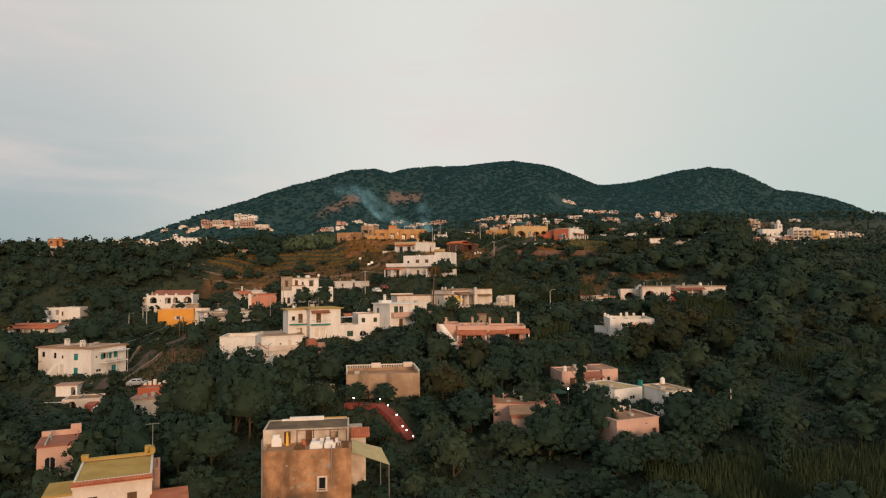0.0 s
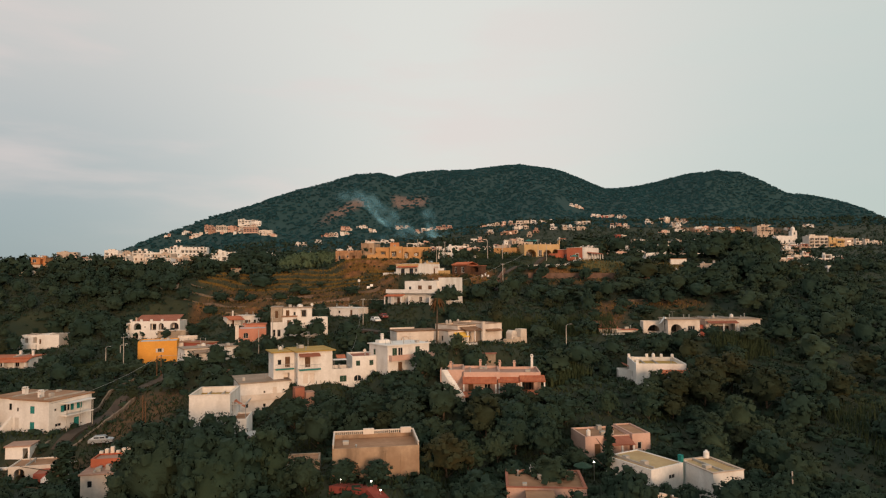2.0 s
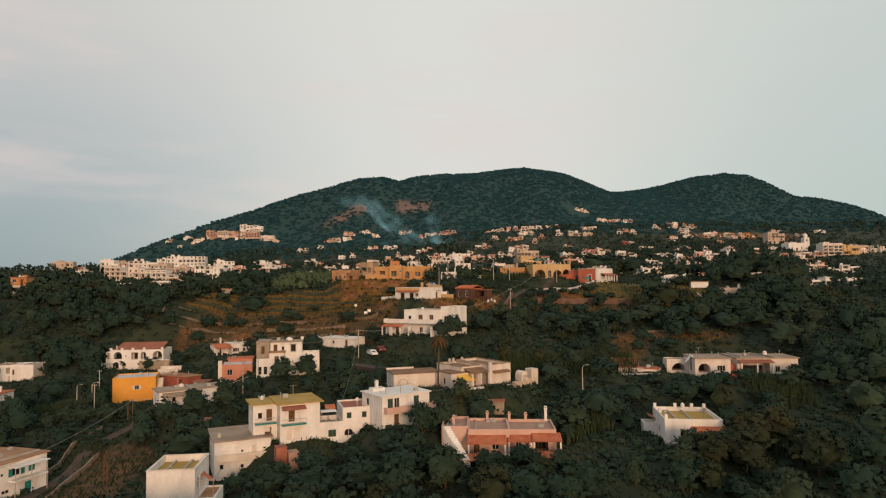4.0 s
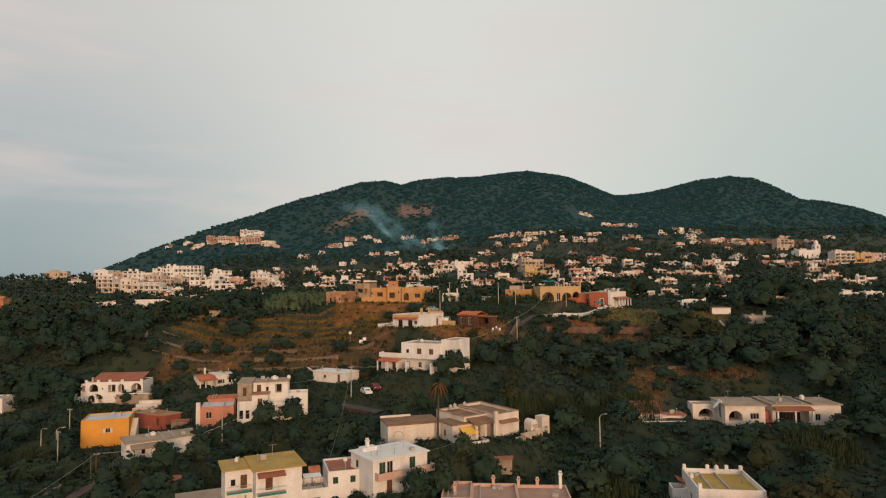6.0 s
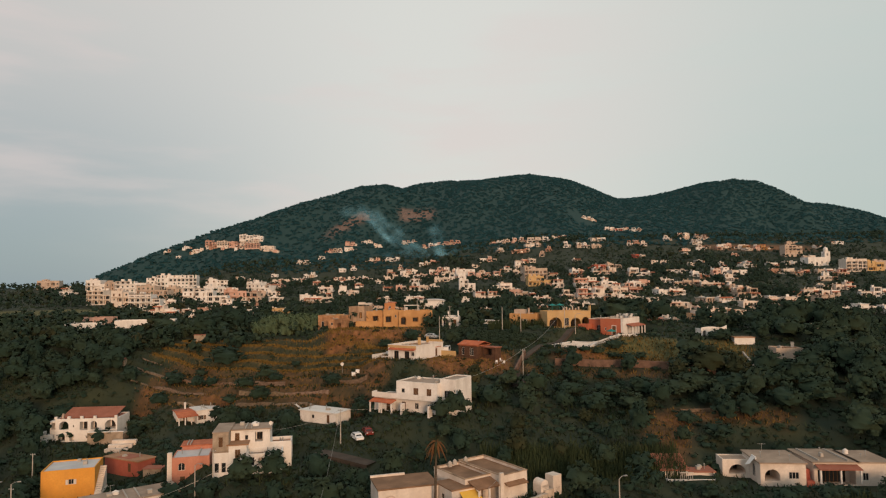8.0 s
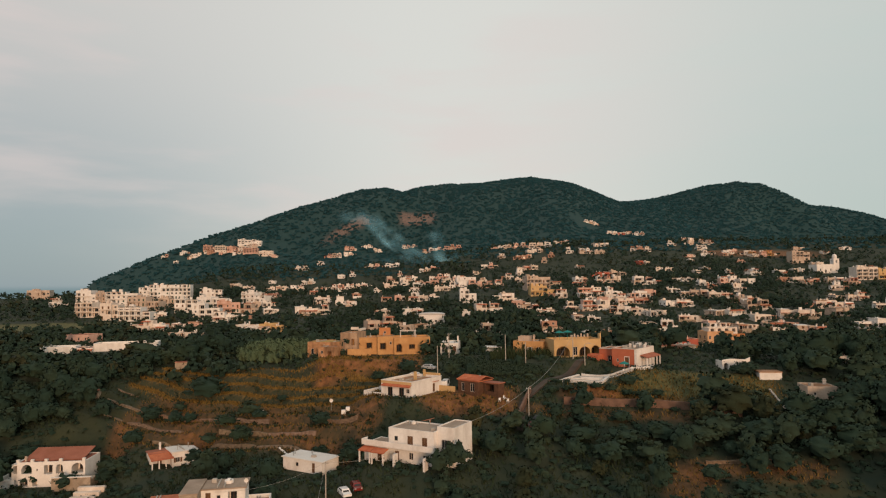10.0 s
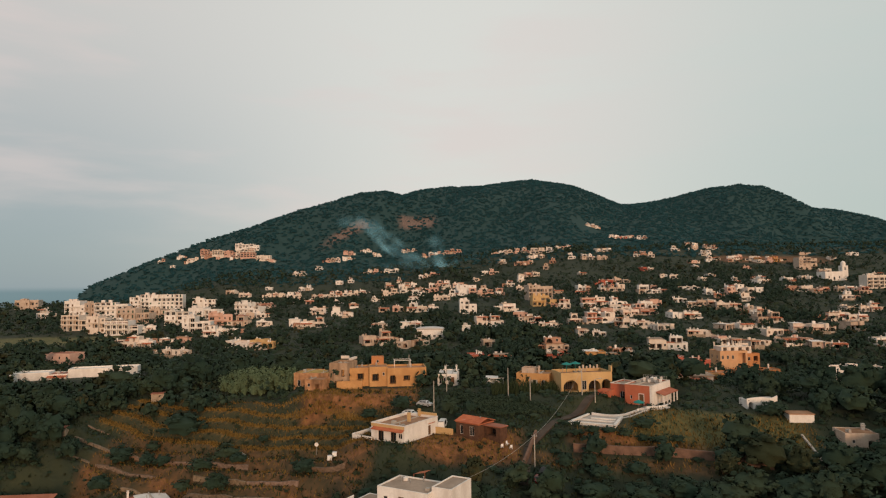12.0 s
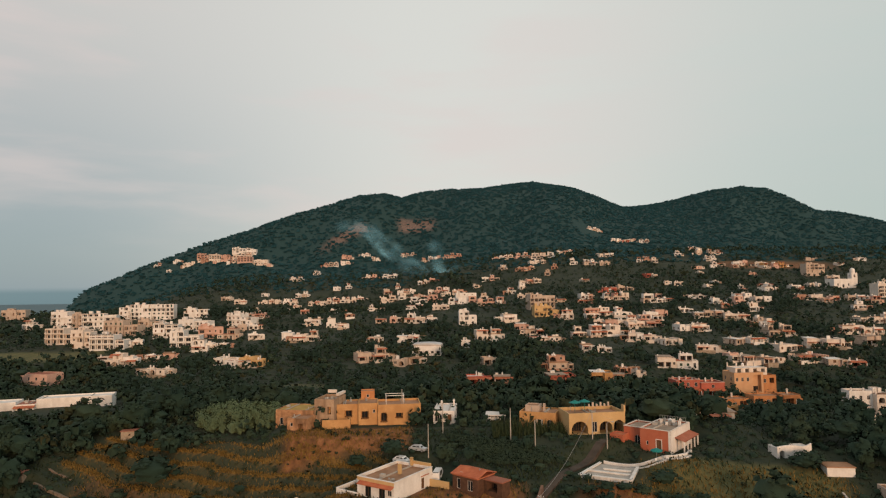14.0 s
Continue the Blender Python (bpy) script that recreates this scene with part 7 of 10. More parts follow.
    village_house(371, 668, 4, 20.0, 11.0, 11.5, "cream", "b")
    village_house(393, 671, 8, 17.0, 11.0, 9.0, "yellow", "t")
    village_house(412, 690, -6, 18.0, 11.0, 8.0, "sand", "t")
    village_house(440, 698, 4, 26.0, 11.0, 8.0, "cream", "h")
    village_house(224, 431, 3, 19.0, 10.0, 5.0, "white", "h")
    village_house(246, 428, -5, 11.0, 8.0, 4.4, "white", "h")
    village_house(286, 556, 6, 22.0, 10.0, 6.0, "cream", "h")
    village_house(277, 500, -4, 22.0, 10.0, 6.0, "white", "h")
    village_house(296, 722, 22, 19.5, 11.0, 7.3, "white", "h")
    village_house(145, 731, 9, 13.8, 11.0, 7.4, "red", "h")
    village_house(332, 737, 9, 10.0, 8.0, 3.9, "white", "h")
    village_house(163, 740, 5, 18.0, 11.0, 5.5, "sand", "h")
    village_house(360, 753, 22, 12.3, 9.8, 6.5, "cream", "h")
    village_house(224, 788, -14, 17.3, 11.0, 4.3, "cream", "h")
    village_house(403, 802, -14, 14.1, 11.0, 8.4, "sand", "h")
    village_house(-52, 805, -14, 30.9, 11.0, 11.7, "white", "h")
    village_house(-358, 823, 9, 15.9, 11.0, 8.7, "white", "t")
    village_house(72, 823, 5, 22.7, 11.0, 6.4, "cream", "h")
    village_house(220, 831, 22, 12.8, 10.3, 5.6, "red", "h")
    village_house(398, 832, 5, 22.9, 11.0, 13.4, "sand", "t")
    village_house(-91, 838, 9, 34.0, 11.0, 14.6, "cream", "h")
    village_house(-178, 856, -4, 21.3, 11.0, 5.4, "cream", "h")
    village_house(-157, 859, 9, 22.8, 11.0, 11.7, "white", "h")
    village_house(-211, 862, -4, 19.1, 11.0, 7.9, "white", "h")
    village_house(-134, 862, 9, 21.5, 11.0, 10.3, "cream", "h")
    village_house(-236, 867, 9, 21.6, 11.0, 8.0, "cream", "h")
    village_house(-271, 868, 5, 14.4, 11.0, 5.6, "cream", "h")
    village_house(31, 873, 5, 17.0, 11.0, 7.8, "white", "h")
    village_house(376, 880, 15, 29.3, 11.0, 9.5, "ochre", "h")
    village_house(-295, 886, -8, 12.3, 9.9, 5.8, "sand", "h")
    village_house(371, 899, -14, 13.5, 10.8, 7.3, "cream", "h")
    village_house(-205, 904, -4, 15.1, 11.0, 5.9, "white", "h")
    village_house(78, 906, 5, 20.2, 11.0, 5.8, "rose", "h")
    village_house(347, 906, 0, 20.2, 11.0, 7.4, "white", "h")
    village_house(-50, 917, 5, 20.5, 11.0, 9.8, "white", "h")
    village_house(-72, 868, 4, 22.0, 11.0, 8.0, "white", "h")
    village_house(-34, 846, -5, 24.0, 11.0, 8.5, "white", "h")
    village_house(-12, 822, 6, 20.0, 11.0, 8.0, "cream", "h")
    village_house(-44, 660, 3, 16.0, 10.0, 5.5, "white", "h")
    village_house(-20, 646, -4, 15.0, 10.0, 5.5, "cream", "h")
    village_house(184, 921, 0, 12.9, 10.3, 7.5, "sand", "h")
    village_house(164, 922, 9, 18.0, 11.0, 9.1, "white", "h")
    village_house(147, 927, -4, 10.4, 8.3, 7.0, "white", "h")
    village_house(57, 928, 15, 10.4, 8.3, 5.4, "cream", "h")
    village_house(236, 935, -8, 26.2, 11.0, 8.7, "rose", "h")
    village_house(-164, 938, -8, 8.9, 7.1, 4.7, "white", "h")
    village_house(326, 941, 9, 18.5, 11.0, 9.9, "cream", "h")
    village_house(97, 945, 9, 21.2, 11.0, 8.3, "cream", "h")
    village_house(-149, 947, 0, 8.0, 6.4, 6.4, "white", "h")
    village_house(200, 982, 22, 22.1, 11.0, 7.6, "cream", "h")
    village_house(302, 985, -4, 8.3, 6.7, 6.4, "cream", "h")
    village_house(104, 990, -8, 32.4, 11.0, 9.9, "cream", "h")
    village_house(354, 992, 9, 16.8, 11.0, 8.3, "sand", "h")
    village_house(335, 993, 0, 8.4, 6.7, 9.2, "white", "h")
    village_house(-104, 994, 22, 22.4, 11.0, 8.0, "white", "h")
    village_house(74, 1013, 5, 31.5, 11.0, 9.6, "cream", "h")
    village_house(-134, 1017, 0, 19.0, 11.0, 8.8, "cream", "h")
    village_house(-243, 1018, -8, 18.4, 11.0, 7.0, "white", "h")
    village_house(56, 1046, -14, 20.8, 11.0, 11.7, "pink", "h")
    village_house(151, 1051, 0, 23.9, 11.0, 8.9, "white", "h")
    village_house(358, 1087, 9, 18.6, 11.0, 10.4, "rose", "h")
    village_house(-240, 1150, -4, 11.2, 9.0, 6.1, "white", "h")
    village_house(-232, 1195, 5, 24.0, 11.0, 11.3, "pink", "h")
    village_house(-202, 1196, 9, 16.5, 11.0, 10.0, "white", "h")
    village_house(-362, 1202, -8, 34.0, 11.0, 12.2, "sand", "h")
    village_house(-408, 1209, 9, 27.8, 11.0, 9.5, "rose", "h")
    village_house(-25, 1214, -4, 34.0, 11.0, 21.4, "pink", "h")
    village_house(-62, 1220, 15, 34.0, 11.0, 15.9, "rose", "h")
    village_house(-206, 1224, 5, 17.6, 11.0, 10.3, "pink", "h")
    village_house(-402, 1225, 5, 34.0, 11.0, 14.6, "cream", "h")
    village_house(-153, 1229, 22, 16.3, 11.0, 10.3, "cream", "h")
    village_house(-441, 1231, 9, 21.3, 11.0, 11.8, "pink", "h")
    village_house(-173, 1241, 15, 12.9, 10.3, 11.2, "white", "h")
    village_house(-410, 1243, 5, 24.0, 11.0, 9.0, "white", "t")
    village_house(-486, 1270, 8, 24.0, 11.0, 8.4, "pink", "b")
    village_house(-455, 1248, 6, 26.0, 11.0, 8.4, "cream", "b")
    village_house(-424, 1226, 4, 26.0, 11.0, 8.4, "pink", "t")
    village_house(-388, 1208, 2, 26.0, 11.0, 8.4, "pink", "b")
    village_house(-356, 1200, 0, 24.0, 11.0, 8.0, "cream", "t")
    village_house(-382, 1236, 3, 18.0, 10.0, 9.0, "white", "t")
    village_house(-531, 1243, 9, 9.0, 7.0, 3.4, "white", "h")
    village_house(-505, 1262, 9, 10.0, 7.0, 3.4, "white", "h")
    village_house(-507, 1257, 15, 21.8, 11.0, 9.1, "cream", "h")
    village_house(-563, 1261, 15, 12.4, 9.9, 6.2, "white", "h")
    village_house(-483, 1262, -14, 29.2, 11.0, 16.5, "rose", "h")
    village_house(-103, 1265, 15, 25.6, 11.0, 12.9, "cream", "h")
    village_house(-532, 1272, -4, 14.7, 11.0, 10.7, "white", "h")
    village_house(302, 1344, 0, 19.5, 11.0, 10.0, "white", "h")
    village_house(355, 1344, -14, 19.5, 11.0, 7.7, "white", "h")
    village_house(324, 1350, 22, 34.0, 11.0, 15.6, "red", "h")
    village_house(271, 1397, 15, 24.4, 11.0, 11.4, "white", "h")

    village_house(-172, 271, 6, 9.0, 7.0, 5.6, "apricot", "h")
    landmarks()
    # small houses strewn over the upper fields
    for k in range(70):
        y = 560 + 400 * DICE.random()
        x = DICE.uniform(-0.32, 0.6) * y
        if all((x - a) ** 2 + (y - b) ** 2 > (c + 9) ** 2 for a, b, c, _ in FEET):
            village_house(x, y, DICE.uniform(-20, 25), DICE.uniform(6, 11), DICE.uniform(5, 8), DICE.choice([2.9, 3.1, 3.4, 5.6]), DICE.choice(["white", "white", "cream", "cream", "pink", "rose", "sand"]), DICE.choice("hhr"))

    # the church with its round-topped tower
    x, y = 376.0, 742.0
    z = gz(x + 10, y + 6)
    ob = house(x, y, z, 4, 26, 14, "white church with a domed bell tower", "church", "houses of the village")
    block(ob, 0, 0, 19, 14, 0, 9.0, "white", {"f": [(4, 2, 1.2, 2.6, "m", BROWN), (9.5, 0.2, 2.0, 3.4, "m", BROWN), (15, 2, 1.2, 2.6, "m", BROWN)]}, 0.6, "grey", sink=5.0)
    block(ob, 19, 1, 25, 7, 0, 15.0, "white", {"f": [(3, 10.4, 1.6, 2.8, "a", BROWN)], "l": [(3, 10.4, 1.6, 2.8, "a", BROWN)]}, 0.3, "grey", sink=5.0)
    s = Shape()
    s.tube((22, 4, 14.8), (22, 4, 17.2), 2.3, 2.3, 14)
    for i in range(5):
        a, b = i * math.pi / 10, (i + 1) * math.pi / 10
        s.tube((22, 4, 17.2 + 2.6 * math.sin(a)), (22, 4, 17.2 + 2.6 * math.sin(b)), 2.3 * math.cos(a), max(0.05, 2.3 * math.cos(b)), 14, False)
    s.tube((22, 4, 19.7), (22, 4, 21.4), 0.12, 0.05, 6)
    part("dome", s, WALL["white"], ob)


village()


def join_far_houses(keep=290):
    """Past the nearest few hundred, the houses on the far fields become one mesh."""
    roots = sorted((o for o in bpy.data.objects if o.name.split(".")[0] == "house"), key=lambda o: o.location.y)
    verts, faces, slots, mats, gone = [], [], [], [], []
    for root in roots[keep:]:
        for ob in list(root.children_recursive):
            m, p = ob.matrix_basis.copy(), ob.parent
            while p is not None:
                m, p = p.matrix_basis @ m, p.parent
            k = len(verts)
            verts.extend(tuple(m @ v.co) for v in ob.data.vertices)
            for f in ob.data.polygons:
                faces.append([k + i for i in f.vertices])
                mat = ob.data.materials[f.material_index]
                if mat not in mats:
                    mats.append(mat)
                slots.append(mats.index(mat))
            gone.append(ob)
        gone.append(root)
    bpy.data.batch_remove(gone)
    me = bpy.data.meshes.new("distant_houses")
    me.from_pydata(verts, [], faces)
    for mat in mats:
        me.materials.append(mat)
    me.polygons.foreach_set("material_index", slots)
    tagged(new("distant_houses", me), "white and pink houses strewn over the far fields", "houses", kind="stuff")


join_far_houses()
# ---------------------------------------------------------------- plants
RNG = np.random.default_rng(5)
FEET.append((-56, 279, 16, 47.5))      # the cane hedge


CUBE = np.array([(x, y, z) for z in (-1, 1) for y in (-1, 1) for x in (-1, 1)]) / math.sqrt(3)
CUBE_FACES = np.array(((0, 2, 3, 1), (4, 5, 7, 6), (0, 1, 5, 4), (2, 6, 7, 3), (0, 4, 6, 2), (1, 3, 7, 5)), np.int32)


def leaf_cloud(centres, radii, per, size, flat=0.75, rng=RNG, core=0.66):
    """Clumps of foliage: a dense uneven middle and small leaf faces round it. Arrays of vertices, quads and soft normals."""
    n = len(centres)
    d = rng.normal(size=(n, per, 3))
    d /= np.linalg.norm(d, axis=2, keepdims=True)
    d[..., 2] = np.where(d[..., 2] < -0.35, -d[..., 2], d[..., 2])
    rad = radii[:, None, None] * rng.uniform(0.78, 1.08, (n, per, 1))
    p = centres[:, None, :] + d * rad * np.array([1, 1, flat])
    nrm = d + rng.normal(scale=0.4, size=d.shape)
    nrm /= np.linalg.norm(nrm, axis=2, keepdims=True)
    a = np.cross(nrm, rng.normal(size=d.shape))
    a /= np.linalg.norm(a, axis=2, keepdims=True) + 1e-9
    b = np.cross(nrm, a)
    s = (size if np.isscalar(size) else np.asarray(size)[:, None, None]) * rng.uniform(0.6, 1.25, (n, per, 1))
    k = s * rng.uniform(0.5, 0.8, (n, per, 1))
    q = np.stack([p - a * s, p - b * k + nrm * s * 0.15, p + a * s, p + b * k - nrm * s * 0.1], axis=2).reshape(-1, 3)
    soft = 0.3 * d + 0.08 * nrm + np.array([0, 0, 0.78])
    soft /= np.linalg.norm(soft, axis=2, keepdims=True)
    soft = np.repeat(soft.reshape(-1, 3), 4, axis=0)
    # the middle: a jittered, turned block with rounded shading
    w = rng.uniform(0, 2 * math.pi, n)[:, None]
    x, y, z = CUBE[:, 0][None], CUBE[:, 1][None], CUBE[:, 2][None]
    t = rng.uniform(0, 2 * math.pi, n)[:, None]
    y, z = y * np.cos(t) - z * np.sin(t), y * np.sin(t) + z * np.cos(t)
    x, y = x * np.cos(w) - y * np.sin(w), x * np.sin(w) + y * np.cos(w)
    dd = np.stack([x + 0 * z, y, z + 0 * x], axis=2)
    m = centres[:, None, :] + dd * (radii[:, None, None] * core * rng.uniform(0.75, 1.4, (n, 8, 1))) * np.array([1, 1, flat]) * rng.uniform(0.75, 1.25, (n, 1, 3))
    mid = 0.35 * dd + np.array([0, 0, 0.75])
    mid /= np.linalg.norm(mid, axis=2, keepdims=True)
    f0 = np.arange(len(q), dtype=np.int32).reshape(-1, 4)
    f1 = (np.arange(n, dtype=np.int32)[:, None, None] * 8 + CUBE_FACES[None] + len(q)).reshape(-1, 4)
    return np.concatenate([q, m.reshape(-1, 3)]), np.concatenate([f0, f1]), np.concatenate([soft, mid.reshape(-1, 3)])


LAT, LON = 8, 12


def crown_mass(r, h, rng, lumps=30):
    """The dense inside of a crown: a closed mass swollen unevenly by its boughs. Arrays of vertices, quads and soft normals."""
    k = rng.normal(size=(lumps, 3))
    k /= np.linalg.norm(k, axis=1, keepdims=True)
    amp, wide = rng.uniform(0.1, 0.42, lumps), rng.uniform(0.03, 0.10, lumps)
    T, P = np.meshgrid(np.linspace(0.1, math.pi * 0.8, LAT), np.linspace(0, 2 * math.pi, LON, endpoint=False), indexing="ij")
    g = np.stack([np.sin(T) * np.cos(P), np.sin(T) * np.sin(P), np.cos(T)], 2).reshape(-1, 3)
    reach = 0.48 + np.max(amp * np.exp(-(1 - np.clip(g @ k.T, -1, 1)) / wide), axis=1) + rng.uniform(-0.05, 0.05, len(g))
    v = g * reach[:, None] * np.array([r, r, h * 0.5]) + np.array([0, 0, h * 0.5])
    i, j = np.meshgrid(np.arange(LAT - 1), np.arange(LON), indexing="ij")
    a, b = (i * LON + j).ravel(), (i * LON + (j + 1) % LON).ravel()
    n = 0.4 * g + np.array([0, 0, 0.72])
    return v, np.stack([a, a + LON, b + LON, b], 1).astype(np.int32), n / np.linalg.norm(n, axis=1, keepdims=True)


def crown_mesh(r, h, clumps, per, size, mat, seed, shape="round"):
    rng = np.random.default_rng(seed)
    c, rr = [], []
    for i in range(clumps):
        t = (i + 0.5) / clumps
        w = rng.uniform(0, 2 * math.pi)
        if shape == "cone":
            z, q = h * t, r * (1 - t) ** 0.8 * rng.uniform(0.3, 0.8)
            rad = r * (0.35 + 0.4 * (1 - t))
        elif shape == "umbrella":
            z, q = h * (0.7 + 0.25 * rng.random()), r * math.sqrt(rng.random()) * 0.95
            rad = r * rng.uniform(0.2, 0.34)
        else:
            u = rng.uniform(-0.45, 1.0)
            q = r * math.sqrt(max(0.0, 1 - u * u)) * (0.45 + 0.5 * rng.random() ** 0.6)
            z = h * (0.46 + 0.44 * u)
            rad = r * rng.uniform(0.14, 0.36) * (1.0 if clumps < 30 else 0.85 if clumps < 60 else 0.72)
        c.append((q * math.cos(w) * rng.uniform(0.8, 1.2), q * math.sin(w), z))
        rr.append(rad)
    v, f, n = leaf_cloud(np.array(c), np.array(rr), per, size, 0.85, rng)
    out = v - np.array([0, 0, h * 0.5])
    out /= np.linalg.norm(out, axis=1, keepdims=True) + 1e-6
    n = n + 0.3 * out
    n /= np.linalg.norm(n, axis=1, keepdims=True)
    if shape == "round":
        mv, mf, mn = crown_mass(r, h, rng)
        v, f, n = np.concatenate([v, mv]), np.concatenate([f, mf + len(v)]), np.concatenate([n, mn])
    return (v, f, n) if mat is None else big_mesh("crown", v, f, mat, n)


def trunk_mesh(h, r, seed, limbs=5, low=0.45):
    rng = random.Random(seed)
    s = Shape()
    a = Vector((0, 0, -0.6))
    pts = [a]
    for i in range(3):
        a = a + Vector((rng.uniform(-0.12, 0.12) * h * 0.3, rng.uniform(-0.12, 0.12) * h * 0.3, (h + 0.6) / 3))
        pts.append(a)
    for i in range(3):
        s.tube(pts[i], pts[i + 1], r * (1 - 0.25 * i), r * (0.75 - 0.25 * i), 7, i == 2)
    for k in range(limbs):
        b = pts[1].lerp(pts[3], (k + 0.3) / limbs)
        w = rng.uniform(0, 6.28)
        e = b + Vector((math.cos(w), math.sin(w), rng.uniform(0.5, 1.1))) * h * rng.uniform(0.25, 0.4)
        s.tube(b, e, r * 0.4, r * 0.12, 5, False)
    return s.mesh("trunk", BARK)


TREES = []
FINE = []           # the same crowns with smaller leaves, for the nearest trees


FAR = []            # arrays of plainer crowns for the wood higher up


def tree_kinds():
    for i in range(9):
        mat = LEAF[(0, 0, 1, 0, 1, 2, 1, 0, 0)[i]]
        TREES.append((trunk_mesh(0.62, 0.035, i), crown_mesh(0.5, 1.0, 46, 16, 0.026, mat, 40 + i)))
        FINE.append(crown_mesh(0.5, 1.0, 70, 24, 0.017, mat, 40 + i))
        FAR.append(crown_mesh(0.5, 1.0, 20, 9, 0.045, None, 40 + i))
    TREES.append((trunk_mesh(0.75, 0.03, 20, 3), crown_mesh(0.16, 1.0, 30, 40, 0.026, LEAF[0], 60, "cone")))
    TREES.append((trunk_mesh(0.8, 0.022, 21, 7), crown_mesh(0.5, 1.0, 26, 30, 0.045, LEAF[0], 61, "umbrella")))
    FAR.append(None)
    FAR.append(crown_mesh(0.5, 1.0, 18, 12, 0.055, None, 61, "umbrella"))


tree_kinds()
TREE_WORDS = ["dark green broad-leaved tree on the slope", "dense dark evergreen tree among houses", "grey-green olive tree on the slope", "dark round-crowned tree in a garden",
              "deep green carob tree on the slope", "tree with rusty brown foliage", "pale olive tree beside a terrace", "dark bushy tree on the hillside",
              "dense green fig tree in a garden", "slender dark cypress beside the houses", "umbrella pine with a flat crown"]
STANDS = []
LATER = []          # trees farther up, joined into one wood
NEAR = 136.0


def tree(x, y, h, r, kind=None):
    """A tree of that height and crown radius."""
    k = kind if kind is not None else DICE.randrange(9)
    STANDS.append((x, y, r))
    if kind is not None and len(STANDS) > 60 and k != 9 and math.hypot(x, y) > NEAR:
        LATER.append((x, y, h, r, k))
        return
    t = thing("tree", x, y, gz(x, y) - 0.1, DICE.uniform(0, 360), TREE_WORDS[k], "tree", "trees of the slope")
    t.scale = (2 * r, 2 * r, h) if k != 9 else (3.2 * r, 3.2 * r, h)
    part("trunk", TREES[k][0], None, t)
    part("crown", FINE[k] if y < 118 and k < 9 else TREES[k][1], None, t)


def clear(x, y, r, top, z):
    """True where a tree of that size stands off every house and leaves its front open to the camera's view."""
    for cx, cy, fr, fz in FEET:
        dx, dy = cx - x, cy - y
        dist = math.hypot(dx, dy)
        if dist < fr * 0.86 + r * 0.8:
            return False
        if dy > 0 and dist < 60:
            n = math.hypot(cx, cy)
            side = abs(dx * cy / n - dy * cx / n)
            ahead = dx * cx / n + dy * cy / n
            if ahead > 0 and side < fr * 0.8 + r * 0.7 and z + top > fz + 1.7 + ahead * max(0.03, (38 - fz) / n) * 0.9:
                return False
    return True


ROADS = [(-64, 176, -70, 152, 1.4), (-70, 152, -69, 128, 1.4), (15.0, 214, 17.2, 226, 1.1), (17.2, 226, 25.6, 236.5, 1.1), (25.6, 236.5, 36, 248.5, 1.2), (-16, 186, -28, 193, 2.0), (-95, 176, -100, 200, 2.2), (-16, 86, -2, 95, 1.6)]


def on_road(x, y, extra=1.0):
    for ax, ay, bx, by, w in ROADS:
        l2 = (bx - ax) ** 2 + (by - ay) ** 2
        t = min(1, max(0, ((x - ax) * (bx - ax) + (y - ay) * (by - ay)) / l2))
        if math.hypot(x - ax - t * (bx - ax), y - ay - t * (by - ay)) < w + extra:
            return True
    return False


def open_ground(x, y):
    return float(inside(np.array(x), np.array(y), 58, 229, 40, 17, -14, 4)) > 0.4 or float(dry_land(np.array(x), np.array(y))) > 0.3 or float(inside(np.array(x), np.array(y), -58, 244, 112, 46, -4, 6)) > 0.5 or float(bare_soil(np.array(x), np.array(y))) > 0.55


